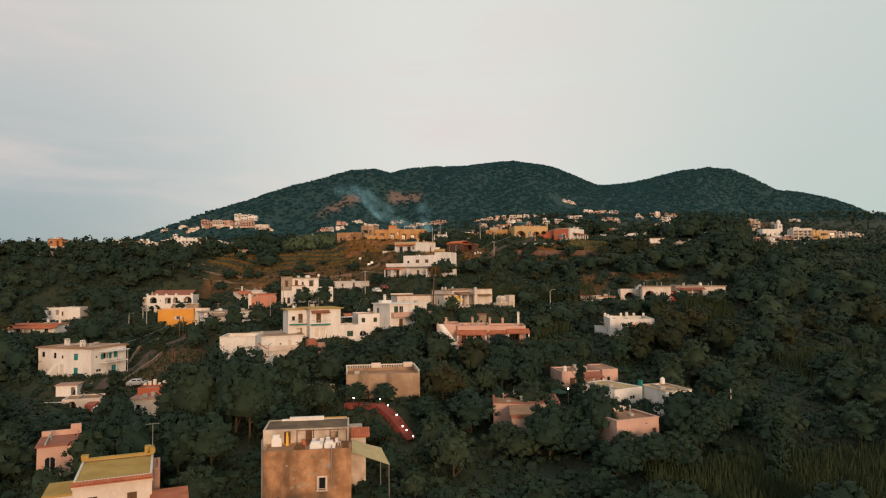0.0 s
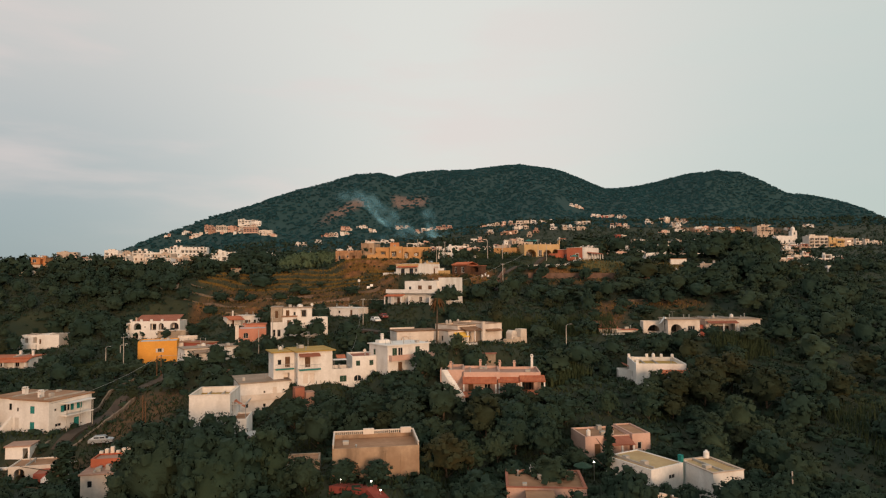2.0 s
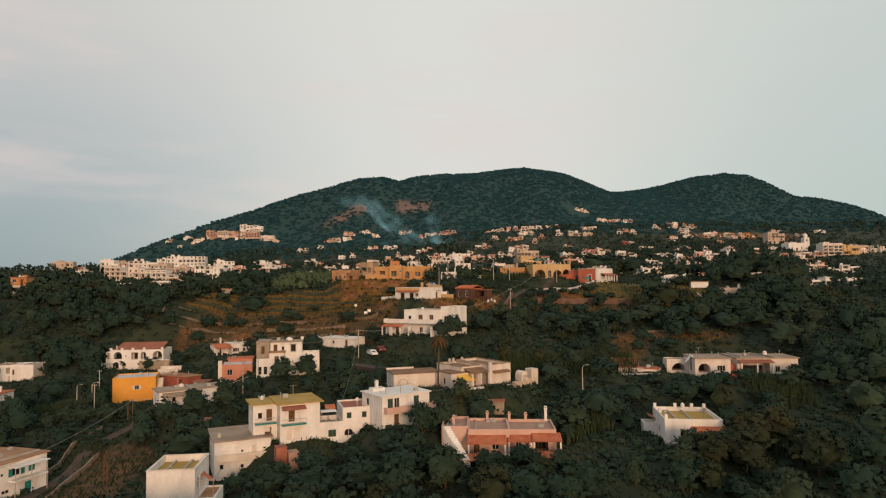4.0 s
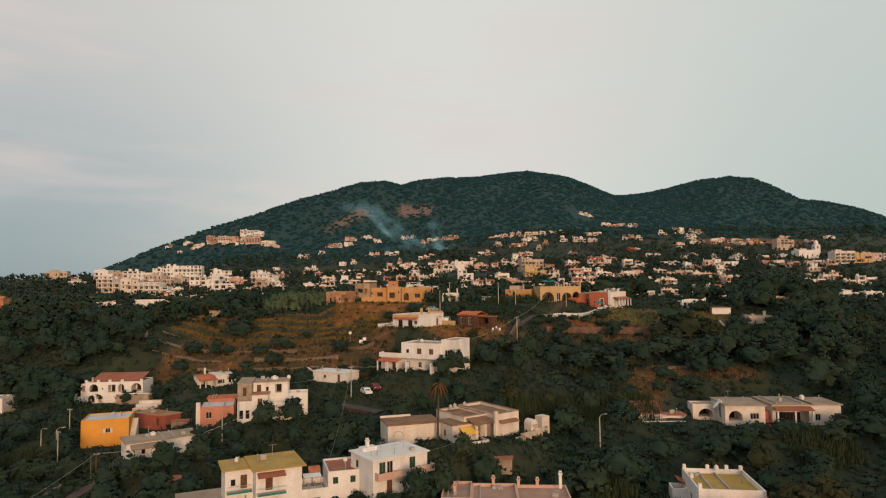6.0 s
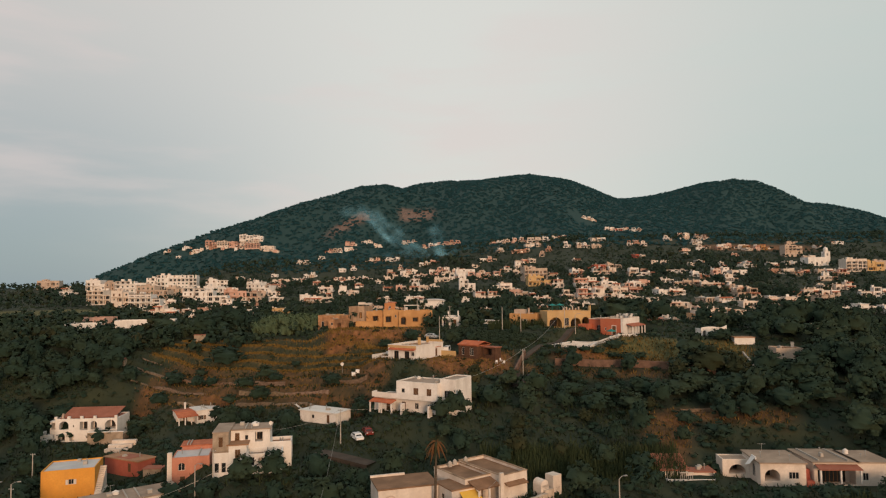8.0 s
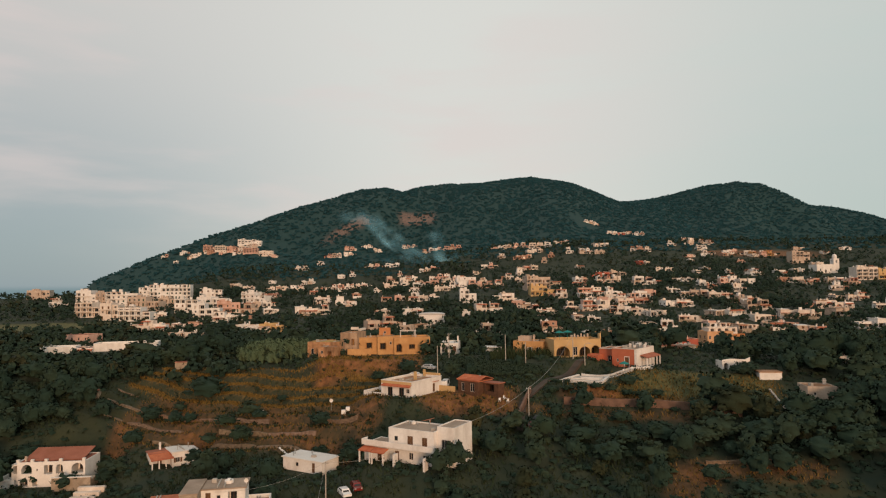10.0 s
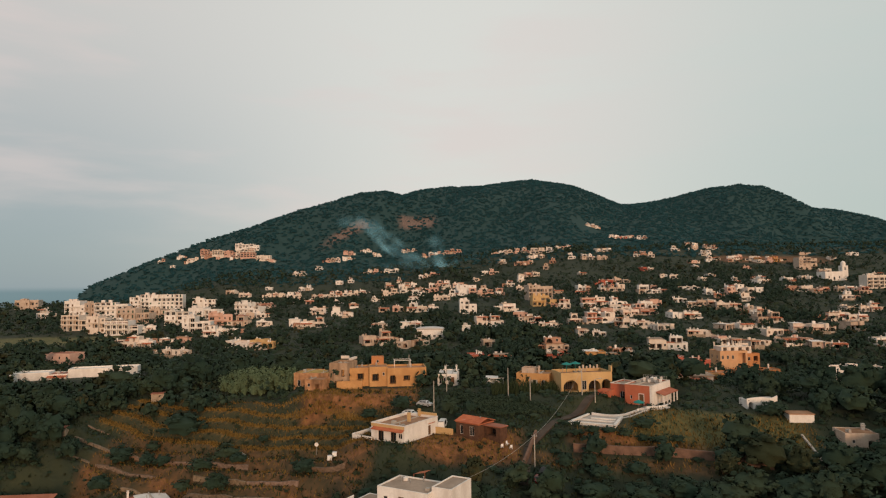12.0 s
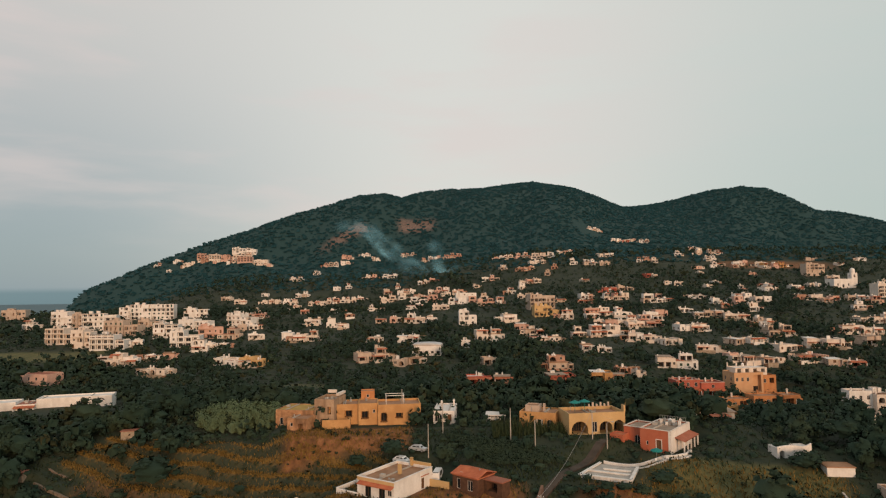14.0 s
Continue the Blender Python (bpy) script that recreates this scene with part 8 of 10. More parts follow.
def plant_slope():
    # trees that the houses stand behind or beside
    for x, y, h, r, k in ((-39.5, 101, 12, 5.5, 4), (-33, 102, 13, 5.5, 1), (-37, 107, 13.2, 4.6, 0), (-28, 100, 11.5, 4.8, 3), (-30, 99, 12, 5, 0), (-33, 107, 13.4, 4.6, 7), (-25.5, 105, 11.5, 4.4, 8), (-43, 103, 9.5, 4, 0), (-46.5, 91, 9.4, 4.0, 1), (-43, 82, 9.2, 4.5, 7), (-38.5, 81, 10, 4.5, 1), (-35, 84, 9, 4, 7), (-31, 85, 8.4, 4, 0), (-43.2, 79.0, 9.0, 3.4, 8), (14.5, 88, 7.6, 3.8, 0), (35.2, 91, 6.4, 3.4, 1), (-79, 166, 4.4, 3.2, 6), (-74, 167.5, 4.4, 3, 2), (-69.5, 169, 4.2, 2.6, 6), (-83, 168, 4, 2.8, 2), (-58, 96, 5, 4, 0),
                          (-55.0, 107.0, 8.6, 5.0, 9), (-58, 84, 7, 4.2, 4), (-24, 96, 6, 4, 7), (-10, 94, 3.4, 2.4, 0), (-3, 98.5, 4.0, 2.6, 3), (-17, 96, 3.6, 2.6, 1), (0, 106, 6.5, 4, 5), (4, 98, 7, 4.5, 0),
                          (15, 90, 5.6, 3.6, 3), (19, 93, 5.6, 3.5, 1), (24, 97, 5, 2.6, 0), (23, 107, 8.0, 2.6, 9), (31, 85, 5.0, 3.4, 4), (36, 90, 4.6, 3.2, 0), (14, 104, 6, 3.5, 2),
                          (-8, 134, 6.5, 4.2, 0), (-1, 131, 7, 4.4, 4), (-14, 131, 6, 4, 1), (7, 129, 4.8, 4.0, 5), (14, 130, 4.6, 3.4, 5), (-22, 130, 6.5, 4.5, 7), (-28, 132, 6, 4, 3), (20, 128, 6, 4, 0),
                          (-5, 143, 6, 2.8, 3), (-1.5, 146, 6, 2.6, 2), (2, 157, 5, 2.2, 4), (42, 134, 6, 3.4, 5), (47, 133, 7, 4, 5), (50, 138, 7.5, 4.2, 5), (55, 140, 8, 4.2, 5), (37, 133, 5, 3, 2), (58, 132, 8, 4.5, 5),
                          (-84, 226, 4, 2.6, 0), (-60.5, 223.5, 3.8, 2.9, 0), (-93, 238, 3.5, 2.4, 3), (-52, 228, 4.2, 3.2, 7), (-30, 218, 4, 2.6, 1), (-22, 213, 5, 3.0, 0),
                          (-6, 214, 5, 3, 7), (4, 210, 6, 3.4, 2), (9, 205, 6, 3.8, 0), (1, 197, 6.5, 3.2, 2), (-2, 195, 5.5, 2.6, 2), (14, 214, 5, 3.4, 4), (62, 214, 7.5, 5.2, 5), (56, 207, 6, 4, 4), (75, 212, 7, 4.6, 1),
                          (38, 216, 3, 2.8, 0), (30, 215, 3.4, 2.6, 3), (-20, 246, 3, 2.4, 1), (-12, 249, 4, 3.4, 0), (-60, 276, 6, 4, 4), (52, 262, 9, 6, 4), (60, 268, 9, 6, 1), (66, 262, 8, 5, 0), (57, 274, 10, 6, 3),
                          (-152, 258, 5, 4, 3), (-140, 262, 4.5, 4, 0), (-170, 254, 6, 5, 1), (-118, 258, 8, 3.4, 2), (-186, 258, 6, 5, 0), (-112, 262, 7, 3, 2)):
        tree(x, y, h, r, k)
    # crowns before the lower house fronts
    for x, y, h, r, k in ((14.8, 91.6, 7.4, 3.2, 0), (22.2, 92.2, 8.8, 3.3, 3), (34.4, 92.0, 8.0, 4.4, 1), (27.6, 84.6, 5.0, 3.2, 0), (24.4, 85.6, 4.8, 2.8, 4), (23.6, 111.6, 2.8, 2.2, 0), (27, 111.2, 2.6, 2.0, 3), (30.4, 112.4, 2.8, 2.2, 1), (19.4, 112.6, 3.4, 2.4, 4), (33.4, 113.6, 3.2, 2.2, 0), (18.5, 88, 5.4, 3.4, 7), (8.6, 90.5, 5.0, 3.0, 4), (22.4, 97.5, 7.0, 3.0, 0), (38.5, 94, 5.0, 3.0, 4), (28.2, 97.5, 4.6, 2.2, 0), (31.0, 84.0, 4.4, 2.6, 7), (26.0, 84.5, 4.4, 2.4, 0), (35.5, 94.5, 6.0, 2.8, 3), (40.5, 95, 6.0, 3.0, 1), (30.5, 96.5, 5.0, 2.4, 7), (10.5, 88.5, 4.6, 2.8, 4), (41.5, 80, 8.5, 3.0, 9),
                          (-63, 160, 5.6, 3.0, 0), (-58.5, 161, 5.8, 3.2, 3), (-53.5, 163, 5.6, 3.2, 1), (-48.5, 167, 5.6, 3.0, 4), (-60.5, 155, 5.0, 3.2, 7), (-52, 157, 5.2, 3.2, 0), (-24, 139, 4.6, 3.0, 0), (-17, 141, 4.2, 2.6, 3), (-11, 140.5, 4.0, 2.6, 1),
                          (-14, 101.8, 3.6, 2.2, 0), (-9.5, 101.6, 3.4, 2.2, 3), (-19.5, 102.5, 5.2, 2.8, 4), (-22.8, 103, 5.6, 2.8, 1), (6, 133, 3.4, 2.6, 0), (12, 134, 3.2, 2.6, 3), (18, 134, 3.2, 2.4, 4),
                          (40, 137, 4.4, 2.6, 4), (46, 137.5, 4.6, 2.8, 2), (58, 166, 2.4, 2.0, 0), (66, 165, 2.4, 2.0, 3), (73, 166, 3.6, 2.6, 4), (44, 169, 2.6, 2.2, 1),
                          (-70.6, 253.5, 6.6, 6.2, 1), (54.5, 163.5, 3.6, 2.6, 0), (61, 163, 3.6, 2.6, 3), (69, 161.5, 4.0, 2.8, 4), (77, 163, 5.4, 3.4, 1), (84, 168, 6.4, 3.8, 0), (48, 160, 5.6, 3.4, 7), (-13, 159.5, 4.6, 2.6, 0), (-8, 158.5, 4.4, 2.4, 3), (-3.5, 158, 4.6, 2.4, 4), (-17, 161, 4.6, 2.6, 1), (-52, 176.5, 5.4, 3.0, 0), (-45, 176, 5.0, 3.0, 3), (-39, 177, 5.4, 3.2, 4), (-34, 180, 5.6, 3.2, 1), (-50.2, 236.5, 2.8, 2.8, 0), (-32, 227, 4.0, 3.0, 3), (-76.3, 249.5, 2.8, 2.2, 4), (-82, 244.6, 3.6, 3.0, 0), (-58.6, 237, 3.0, 3.6, 7), (-62, 234.5, 2.6, 3.0, 4), (-46, 244.4, 1.8, 1.8, 0), (-83, 246, 4.6, 3.6, 3), (-70, 242, 3.4, 2.4, 0), (-53, 238, 4.4, 3.4, 4), (-75, 243.5, 3.6, 2.6, 7), (-84, 238, 4.4, 3.6, 0), (-90, 236, 5, 3.8, 4),
                          (61, 218.5, 5.6, 4.6, 1), (43.5, 229.9, 3.6, 3.0, 3), (24.5, 228.6, 2.0, 1.8, 0), (28, 227.8, 1.9, 1.8, 3), (31.5, 227.2, 2.0, 1.9, 1), (35, 226.8, 2.0, 1.9, 0), (38.5, 226.6, 2.1, 2.0, 4), (42, 226, 2.0, 1.9, 3), (45.5, 225.4, 2.0, 1.9, 0), (49, 225, 1.9, 1.8, 1), (56, 216.5, 4.0, 3.4, 0), (68, 217, 4.6, 3.6, 4), (73, 234, 3.6, 3.0, 7), (24, 219, 3.2, 2.2, 1),
                          (-100, 240, 6, 4.6, 0), (-94, 233, 5, 4, 1), (-110, 236, 6, 4.8, 3), (-120, 242, 7, 5, 4), (-132, 248, 7, 5, 0), (-104, 228, 5, 3.6, 7), (-92, 224, 4.4, 3.4, 0), (-82, 228, 4, 3, 4), (-118, 230, 6, 4.6, 1),
                          (28, 209, 4.2, 4.2, 0), (36, 208, 4.0, 4.2, 3), (44, 208.5, 4.2, 4.2, 1), (52, 206, 5, 4.2, 4), (64, 205, 6, 5, 0), (72, 206, 6, 5, 3), (80, 208, 6.5, 5, 1), (60, 220, 8.5, 4.6, 4), (32, 202, 5, 4, 0), (40, 201, 4.6, 3.6, 4),
                          (72, 198, 6, 4.6, 0), (80, 200, 6, 5, 1), (54, 189, 4, 3.4, 3), (49, 194, 3.6, 2.6, 0), (100, 241, 10.5, 5.2, 0), (108, 244, 11, 5.0, 3), (114, 239, 10, 4.6, 1), (103, 236, 9, 4.6, 8), (119, 247, 8, 4.0, 0), (110, 236, 8.5, 4.4, 4), (90, 232, 7, 5, 0), (96, 240, 9, 5.5, 1), (88, 244, 7, 5, 3), (98, 226, 7, 5, 4), (78, 212, 5, 4, 0), (86, 213, 6, 4.6, 1), (92, 218, 6, 4.6, 3), (72, 241, 3.0, 2.6, 0), (75, 235.5, 3.2, 2.8, 3),
                          (-108, 262, 7, 5, 0), (-116, 268, 8, 5.5, 1), (-126, 262, 7.5, 5, 3), (-134, 270, 8, 5.5, 4), (-122, 252, 6, 4.5, 7), (-112, 246, 6, 4.4, 0), (-104, 240, 5, 4, 1), (-142, 256, 7, 5, 0),
                          (-98, 272, 7, 5, 3), (-88, 280, 8, 6, 1), (-80, 288, 9, 6, 0), (-104, 284, 8, 6, 4), (-72, 298, 9, 6, 1), (-48, 292, 8, 5, 0), (-38, 286, 7, 4.6, 3), (-56, 300, 9, 6, 4), (-92, 296, 8, 6, 0)):
        tree(x, y, h, r, k)
    # the dark grove beside the terraces, and the tall trees on the bank across the valley
    grove = random.Random(31)
    for cx, cy, wx, wy, n, lo, hi in ((-112, 236, 26, 24, 46, 5.0, 9.5), (-112, 262, 26, 9, 14, 8.0, 12.5), (86, 224, 22, 26, 26, 5.5, 8.5), (104, 190, 22, 22, 22, 5.5, 9.0), (-150, 250, 16, 18, 16, 5.0, 8.5)):
        for _ in range(n):
            x, y = cx + grove.uniform(-wx, wx), cy + grove.uniform(-wy, wy)
            h = grove.uniform(lo, hi)
            if clear(x, y, h * 0.45, h, gz(x, y)) and not (x > -96 and y > 228 and x < 0) and not on_road(x, y, 2.0):
                tree(x, y, h, h * grove.uniform(0.38, 0.55), grove.choice((0, 0, 1, 3, 4, 7, 8, 2)))
    tries = 0
    made = 0
    while made < 560 and tries < 9000:
        tries += 1
        y = 52 + 205 * DICE.random() ** 0.9
        x = DICE.uniform(-0.78, 0.78) * (y + 25)
        h = DICE.uniform(3.2, 7.8)
        if x > 70 and y > 120:
            h *= 1.15 if x < 118 or y < 180 else 0.7
        r = h * DICE.uniform(0.42, 0.62)
        if (30 < x < 90 and y < 92 and DICE.random() < 0.7) or (-80 < x < -52 and 110 < y < 150) or open_ground(x, y) or on_road(x, y, r * 0.7) or (40 < y < 70 and abs(x) < 12):
            continue
        if any((x - a) ** 2 + (y - b) ** 2 < (0.62 * (r + c)) ** 2 for a, b, c in STANDS):
            continue
        if not clear(x, y, r, h, gz(x, y)):
            continue
        k = DICE.choice([0, 0, 1, 3, 4, 4, 7, 8, 2, 6, 5]) if DICE.random() < 0.97 else 10
        tree(x, y, h, r, k)
        made += 1


plant_slope()


def stuff(name, v, f, mat, label, category, n=None):
    tagged(new(name, big_mesh(name, v, f, mat, n)), label, category, kind="stuff")


def upper_wood():
    """The trees of the upper slope, too many to count, by the colour of their leaves."""
    for which, name, label in ((0, "hillside_trees", "dense dark green trees on the upper slope"), (1, "hillside_olives", "grey-green olive trees on the upper slope"), (2, "hillside_shrubs", "rusty-leaved trees on the upper slope")):
        vs, fs, ns, k0 = [], [], [], 0
        for x, y, h, r, k in LATER:
            if (0, 0, 1, 0, 1, 2, 1, 0, 0, 0, 0)[k] != which:
                continue
            a, f, nn = FAR[k]
            w = RNG.uniform(0, 2 * math.pi)
            c, s = math.cos(w), math.sin(w)
            vs.append(np.stack([x + 2 * r * (a[:, 0] * c - a[:, 1] * s), y + 2 * r * (a[:, 0] * s + a[:, 1] * c), gz(x, y) - 0.1 + h * a[:, 2]], 1))
            ns.append(np.stack([nn[:, 0] * c - nn[:, 1] * s, nn[:, 0] * s + nn[:, 1] * c, nn[:, 2]], 1))
            fs.append(f + k0)
            k0 += len(a)
        stuff(name, np.concatenate(vs), np.concatenate(fs), LEAF[which], label, "trees", np.concatenate(ns))


upper_wood()


def masked(x, y, keep):
    """Random plan points thinned by houses and roads."""
    ok = keep.copy()
    for cx, cy, fr, _ in FEET:
        ok &= (x - cx) ** 2 + (y - cy) ** 2 > (fr * 0.78) ** 2
    for ax, ay, bx, by, w in ROADS:
        l2 = (bx - ax) ** 2 + (by - ay) ** 2
        t = np.clip(((x - ax) * (bx - ax) + (y - ay) * (by - ay)) / l2, 0, 1)
        ok &= np.hypot(x - ax - t * (bx - ax), y - ay - t * (by - ay)) > w
    return ok


def undergrowth():
    n = 15000
    y = 48 + 232 * RNG.random(n) ** 0.85
    x = RNG.uniform(-0.8, 0.8, n) * (y + 25)
    dry = dry_land(x, y) + bare_soil(x, y) + 0.8 * inside(x, y, -54.6, 253, 84, 18, -21, 4) + 0.6 * inside(x, y, -54, 235, 78, 18, -21, 5) + 0.95 * inside(x, y, 58, 229, 40, 16, -14, 3)
    ok = masked(x, y, RNG.random(n) > 0.86 * np.clip(dry, 0, 1))
    x, y = x[ok], y[ok]
    r = RNG.uniform(0.5, 1.6, len(x)) * np.where(dry[ok] > 0.3, 0.4, 1.0)
    c = np.stack([x, y, land(x, y) + r * 0.25], 1)
    # the valley floor below the first houses
    vx, vy = RNG.uniform(-70, 70, 2600), RNG.uniform(-40, 50, 2600)
    vr = RNG.uniform(0.7, 2.2, 2600)
    c = np.concatenate([c, np.stack([vx, vy, land(vx, vy) + vr * 0.25], 1)])
    r = np.concatenate([r, vr])
    half = len(x) // 5
    for nm, a, b, mat, lab in (("undergrowth", half, None, LEAF[0], "dense dark green undergrowth on the slope"), ("scrub", 0, half, LEAF[1], "grey-green scrub between the trees")):
        v, f, n = leaf_cloud(c[a:b], r[a:b], 13, np.minimum(r[a:b] * 0.2, 0.22), 0.55)
        stuff(nm, v, f, mat, lab, "bushes", n)


undergrowth()


def blades(x, y, h, w, lean=0.25):
    n = len(x)
    z = land(x, y) - 0.05
    a = RNG.uniform(0, 2 * math.pi, n)
    dx, dy = np.cos(a) * w, np.sin(a) * w
    lx, ly = RNG.normal(scale=lean, size=n) * h, RNG.normal(scale=lean, size=n) * h
    v = np.stack([np.stack([x - dx, y - dy, z], 1), np.stack([x + dx, y + dy, z], 1), np.stack([x + lx + dx * 0.3, y + ly + dy * 0.3, z + h], 1), np.stack([x + lx - dx * 0.3, y + ly - dy * 0.3, z + h], 1)], 1).reshape(-1, 3)
    return v, np.arange(len(v), dtype=np.int32).reshape(-1, 4)


def patch(n, cx, cy, w, d, rot):
    u, v = RNG.uniform(-w / 2, w / 2, n), RNG.uniform(-d / 2, d / 2, n)
    c, s = math.cos(radians(rot)), math.sin(radians(rot))
    return cx + u * c - v * s, cy + u * s + v * c


def rough_grass():
    n = 190000
    y = 56 + 205 * RNG.random(n) ** 0.8
    x = RNG.uniform(-0.75, 0.75, n) * (y + 20)
    clump = np.sin(x * 0.16 + 2 * np.sin(y * 0.07)) * np.sin(y * 0.19 + 1.5 * np.sin(x * 0.05))
    ok = masked(x, y, (RNG.random(n) < 0.5 + 0.5 * clump) & (dry_land(x, y) < 0.3) & (bare_soil(x, y) < 0.3 + 0.5 * RNG.random(n)) & ((x < 40) | (RNG.random(n) < 0.4)))
    x, y = x[ok], y[ok]
    v, f = blades(x, y, RNG.uniform(0.3, 0.95, len(x)), RNG.uniform(0.08, 0.22, len(x)), 0.5)
    stuff("rough_grass", v, f, ROUGH, "rough olive-brown grass between bushes", "grass")


rough_grass()


def fields():
    n = 420000
    y = RNG.uniform(185, 275, n)
    x = RNG.uniform(-130, 110, n)
    ok = masked(x, y, RNG.random(n) < dry_land(x, y) + 0.25 * bare_soil(x, y))
    x, y = x[ok], y[ok]
    v, f = blades(x, y, RNG.uniform(0.25, 0.8, len(x)), RNG.uniform(0.05, 0.15, len(x)), 0.4)
    stuff("dry_grass", v, f, STRAW, "straw-coloured dry grass on terraced fields", "grass")
    # weeds and low shrubs strewn over fields and bare soil
    n = 9000
    y = RNG.uniform(205, 275, n)
    x = RNG.uniform(-120, 95, n)
    d = np.maximum(dry_land(x, y), np.maximum(bare_soil(x, y), inside(x, y, -58, 238, 100, 44, -10, 6)))
    ok = masked(x, y, RNG.random(n) < 0.42 * d)
    x, y = x[ok], y[ok]
    r = 0.25 + 0.75 * RNG.random(len(x)) ** 3
    v, f, nn = leaf_cloud(np.stack([x, y, land(x, y) + r * 0.3], 1), r, 10, r * 0.3, 0.8)
    stuff("weeds", v, f, LEAF[2], "olive-brown weeds on the terraced fields", "weeds", nn)
    parts = []
    for cx, cy, w, d, rot, m in ((24, 181, 38, 9, -4, 5200), (66, 159, 12, 7, 0, 900), (24, 150, 10, 8, 20, 1000), (-92, 186, 8, 6, 0, 700), (20, 258, 18, 8, 0, 1500), (60, 72, 44, 30, 0, 9000), (38, 78, 26, 12, 0, 3000), (90, 110, 50, 40, 0, 6000), (-92, 178, 10, 8, 0, 1600)):
        px, py = patch(m, cx, cy, w, d, rot)
        parts.append(blades(px, py, RNG.uniform(1.4, 2.9, m), RNG.uniform(0.05, 0.11, m), 0.16))
    # the great cane hedge: feathery clumps over its canes
    u, w = RNG.uniform(-1, 1, 130), RNG.uniform(-1, 1, 130)
    keep = u * u + w * w < 1
    cx, cy = -57 + 12.5 * u[keep] + 4 * w[keep], 278 - 6 * u[keep] + 6 * w[keep]
    hh = 2.0 + 3.0 * np.sqrt(1.02 - u[keep] ** 2 - w[keep] ** 2)
    hedge = []
    for k in range(3):
        rr = RNG.uniform(1.1, 1.9, len(cx))
        hedge.append(leaf_cloud(np.stack([cx + RNG.normal(size=len(cx)), cy + RNG.normal(size=len(cx)), land(cx, cy) + hh * (0.35 + 0.3 * k)], 1), rr, 44, 0.26, 1.25))
    k0 = np.cumsum([0] + [len(p[0]) for p in hedge])
    stuff("cane_hedge", np.concatenate([p[0] for p in hedge]), np.concatenate([p[1] + k for p, k in zip(hedge, k0)]).astype(np.int32), CANE, "pale green feathery cane hedge beside the ruin", "hedge", np.concatenate([p[2] for p in hedge]))
    v = np.concatenate([p[0] for p in parts])
    stuff("reeds", v, np.arange(len(v), dtype=np.int32).reshape(-1, 4), REED, "tall pale green reeds and cane", "reeds")


fields()


def vines():
    """Rows of low vines beside the lane."""
    xs, ys = [], []
    for k in range(9):
        t = np.arange(0, 26, 0.45)
        xs.append(0 + t + 1.1 * k)
        ys.append(256.5 - 0.42 * t - 1.9 * k + 0.0 * t)
    x, y = np.concatenate(xs), np.concatenate(ys)
    ok = masked(x, y, (x + 0.6 * y < 168.5) & (y > 238.5))
    x, y = x[ok], y[ok]
    c = np.stack([x + RNG.normal(scale=0.1, size=len(x)), y + RNG.normal(scale=0.1, size=len(x)), land(x, y) + 0.85], 1)
    v, f, n = leaf_cloud(c, RNG.uniform(0.4, 0.75, len(x)), 16, 0.17, 1.2)
    stuff("vines", v, f, LEAF[1], "rows of dark green vines beside the lane", "vines", n)


vines()


def plateau_trees():
    """Trees between the village houses, too many and far to count."""
    n = 17000
    y = 262 + 850 * RNG.random(n) ** 1.3
    x = RNG.uniform(-0.85, 0.8, n) * (y - 10)
    ok = masked(x, y, (x > np.interp(y, [200, 560, 1000], [-700, -480, -600])) & (dry_land(x, y) < 0.2) & (bare_soil(x, y) < 0.3) & (meadow(x, y) < 0.4))
    grove = np.sin(x * 0.021 + 2 * np.sin(y * 0.009)) * np.sin(y * 0.023 + x * 0.006)
    ok &= RNG.random(n) < 0.8 + 0.5 * grove
    r = RNG.uniform(1.2, 3.6, n) * np.interp(y, [260, 500, 1000], [0.95, 1.1, 1.4]) * (1 + 0.35 * np.clip(grove, 0, 1))
    z = land(x, y)
    # most of each house front stays open to the camera's view
    for cx, cy, fr, fz in FEET:
        n0 = math.hypot(cx, cy - 60)
        dx, dy = cx - x, cy - y
        side = np.abs(dx * (cy - 60) / n0 - dy * cx / n0)
        ahead = dx * cx / n0 + dy * (cy - 60) / n0
        room = (fz + RNG.uniform(0.9, 3.3, n) + ahead * max(0.02, (75 - fz) / n0) - z) / 1.75
        front = (ahead > 0) & (ahead < 70) & (side < fr * 0.6 + r * 0.35)
        r = np.where(front, np.minimum(r, np.maximum(room, 0.55)), r)
    r = np.where((x > 62) & (x < 185) & (y < 348), np.minimum(r, 1.1 + 0.5 * RNG.random(n)), r)
    x, y, z, r = x[ok], y[ok], z[ok], r[ok]
    kind = RNG.random(len(x))
    for nm, lo, hi, mat, lab in (("village_trees", 0.0, 0.66, LEAF[0], "dark green trees between village houses"), ("olive_groves", 0.66, 0.9, LEAF[1], "grey-green olive groves between village houses"),
                                 ("autumn_shrubs", 0.9, 1.0, LEAF[2], "olive-brown shrubs between village houses")):
        for tag, m, k, per, size in (("", (kind >= lo) & (kind < hi) & (y < 470), 4, 6, 0.32), ("", (kind >= lo) & (kind < hi) & (y >= 470), 2, 4, 0.44)):
            q = np.repeat(np.arange(len(x))[m], k)
            o = RNG.normal(size=(len(q), 3)) * r[q][:, None] * np.array([0.45, 0.45, 0.3])
            rr = r[q] * RNG.uniform(0.32, 0.66, len(q))
            v, f, nn = leaf_cloud(np.stack([x[q], y[q], z[q] + r[q] * 0.85], 1) + o, rr, per, rr * size * 1.15, 0.9)
            stuff(nm, v, f, mat, lab, "trees", nn)


plateau_trees()


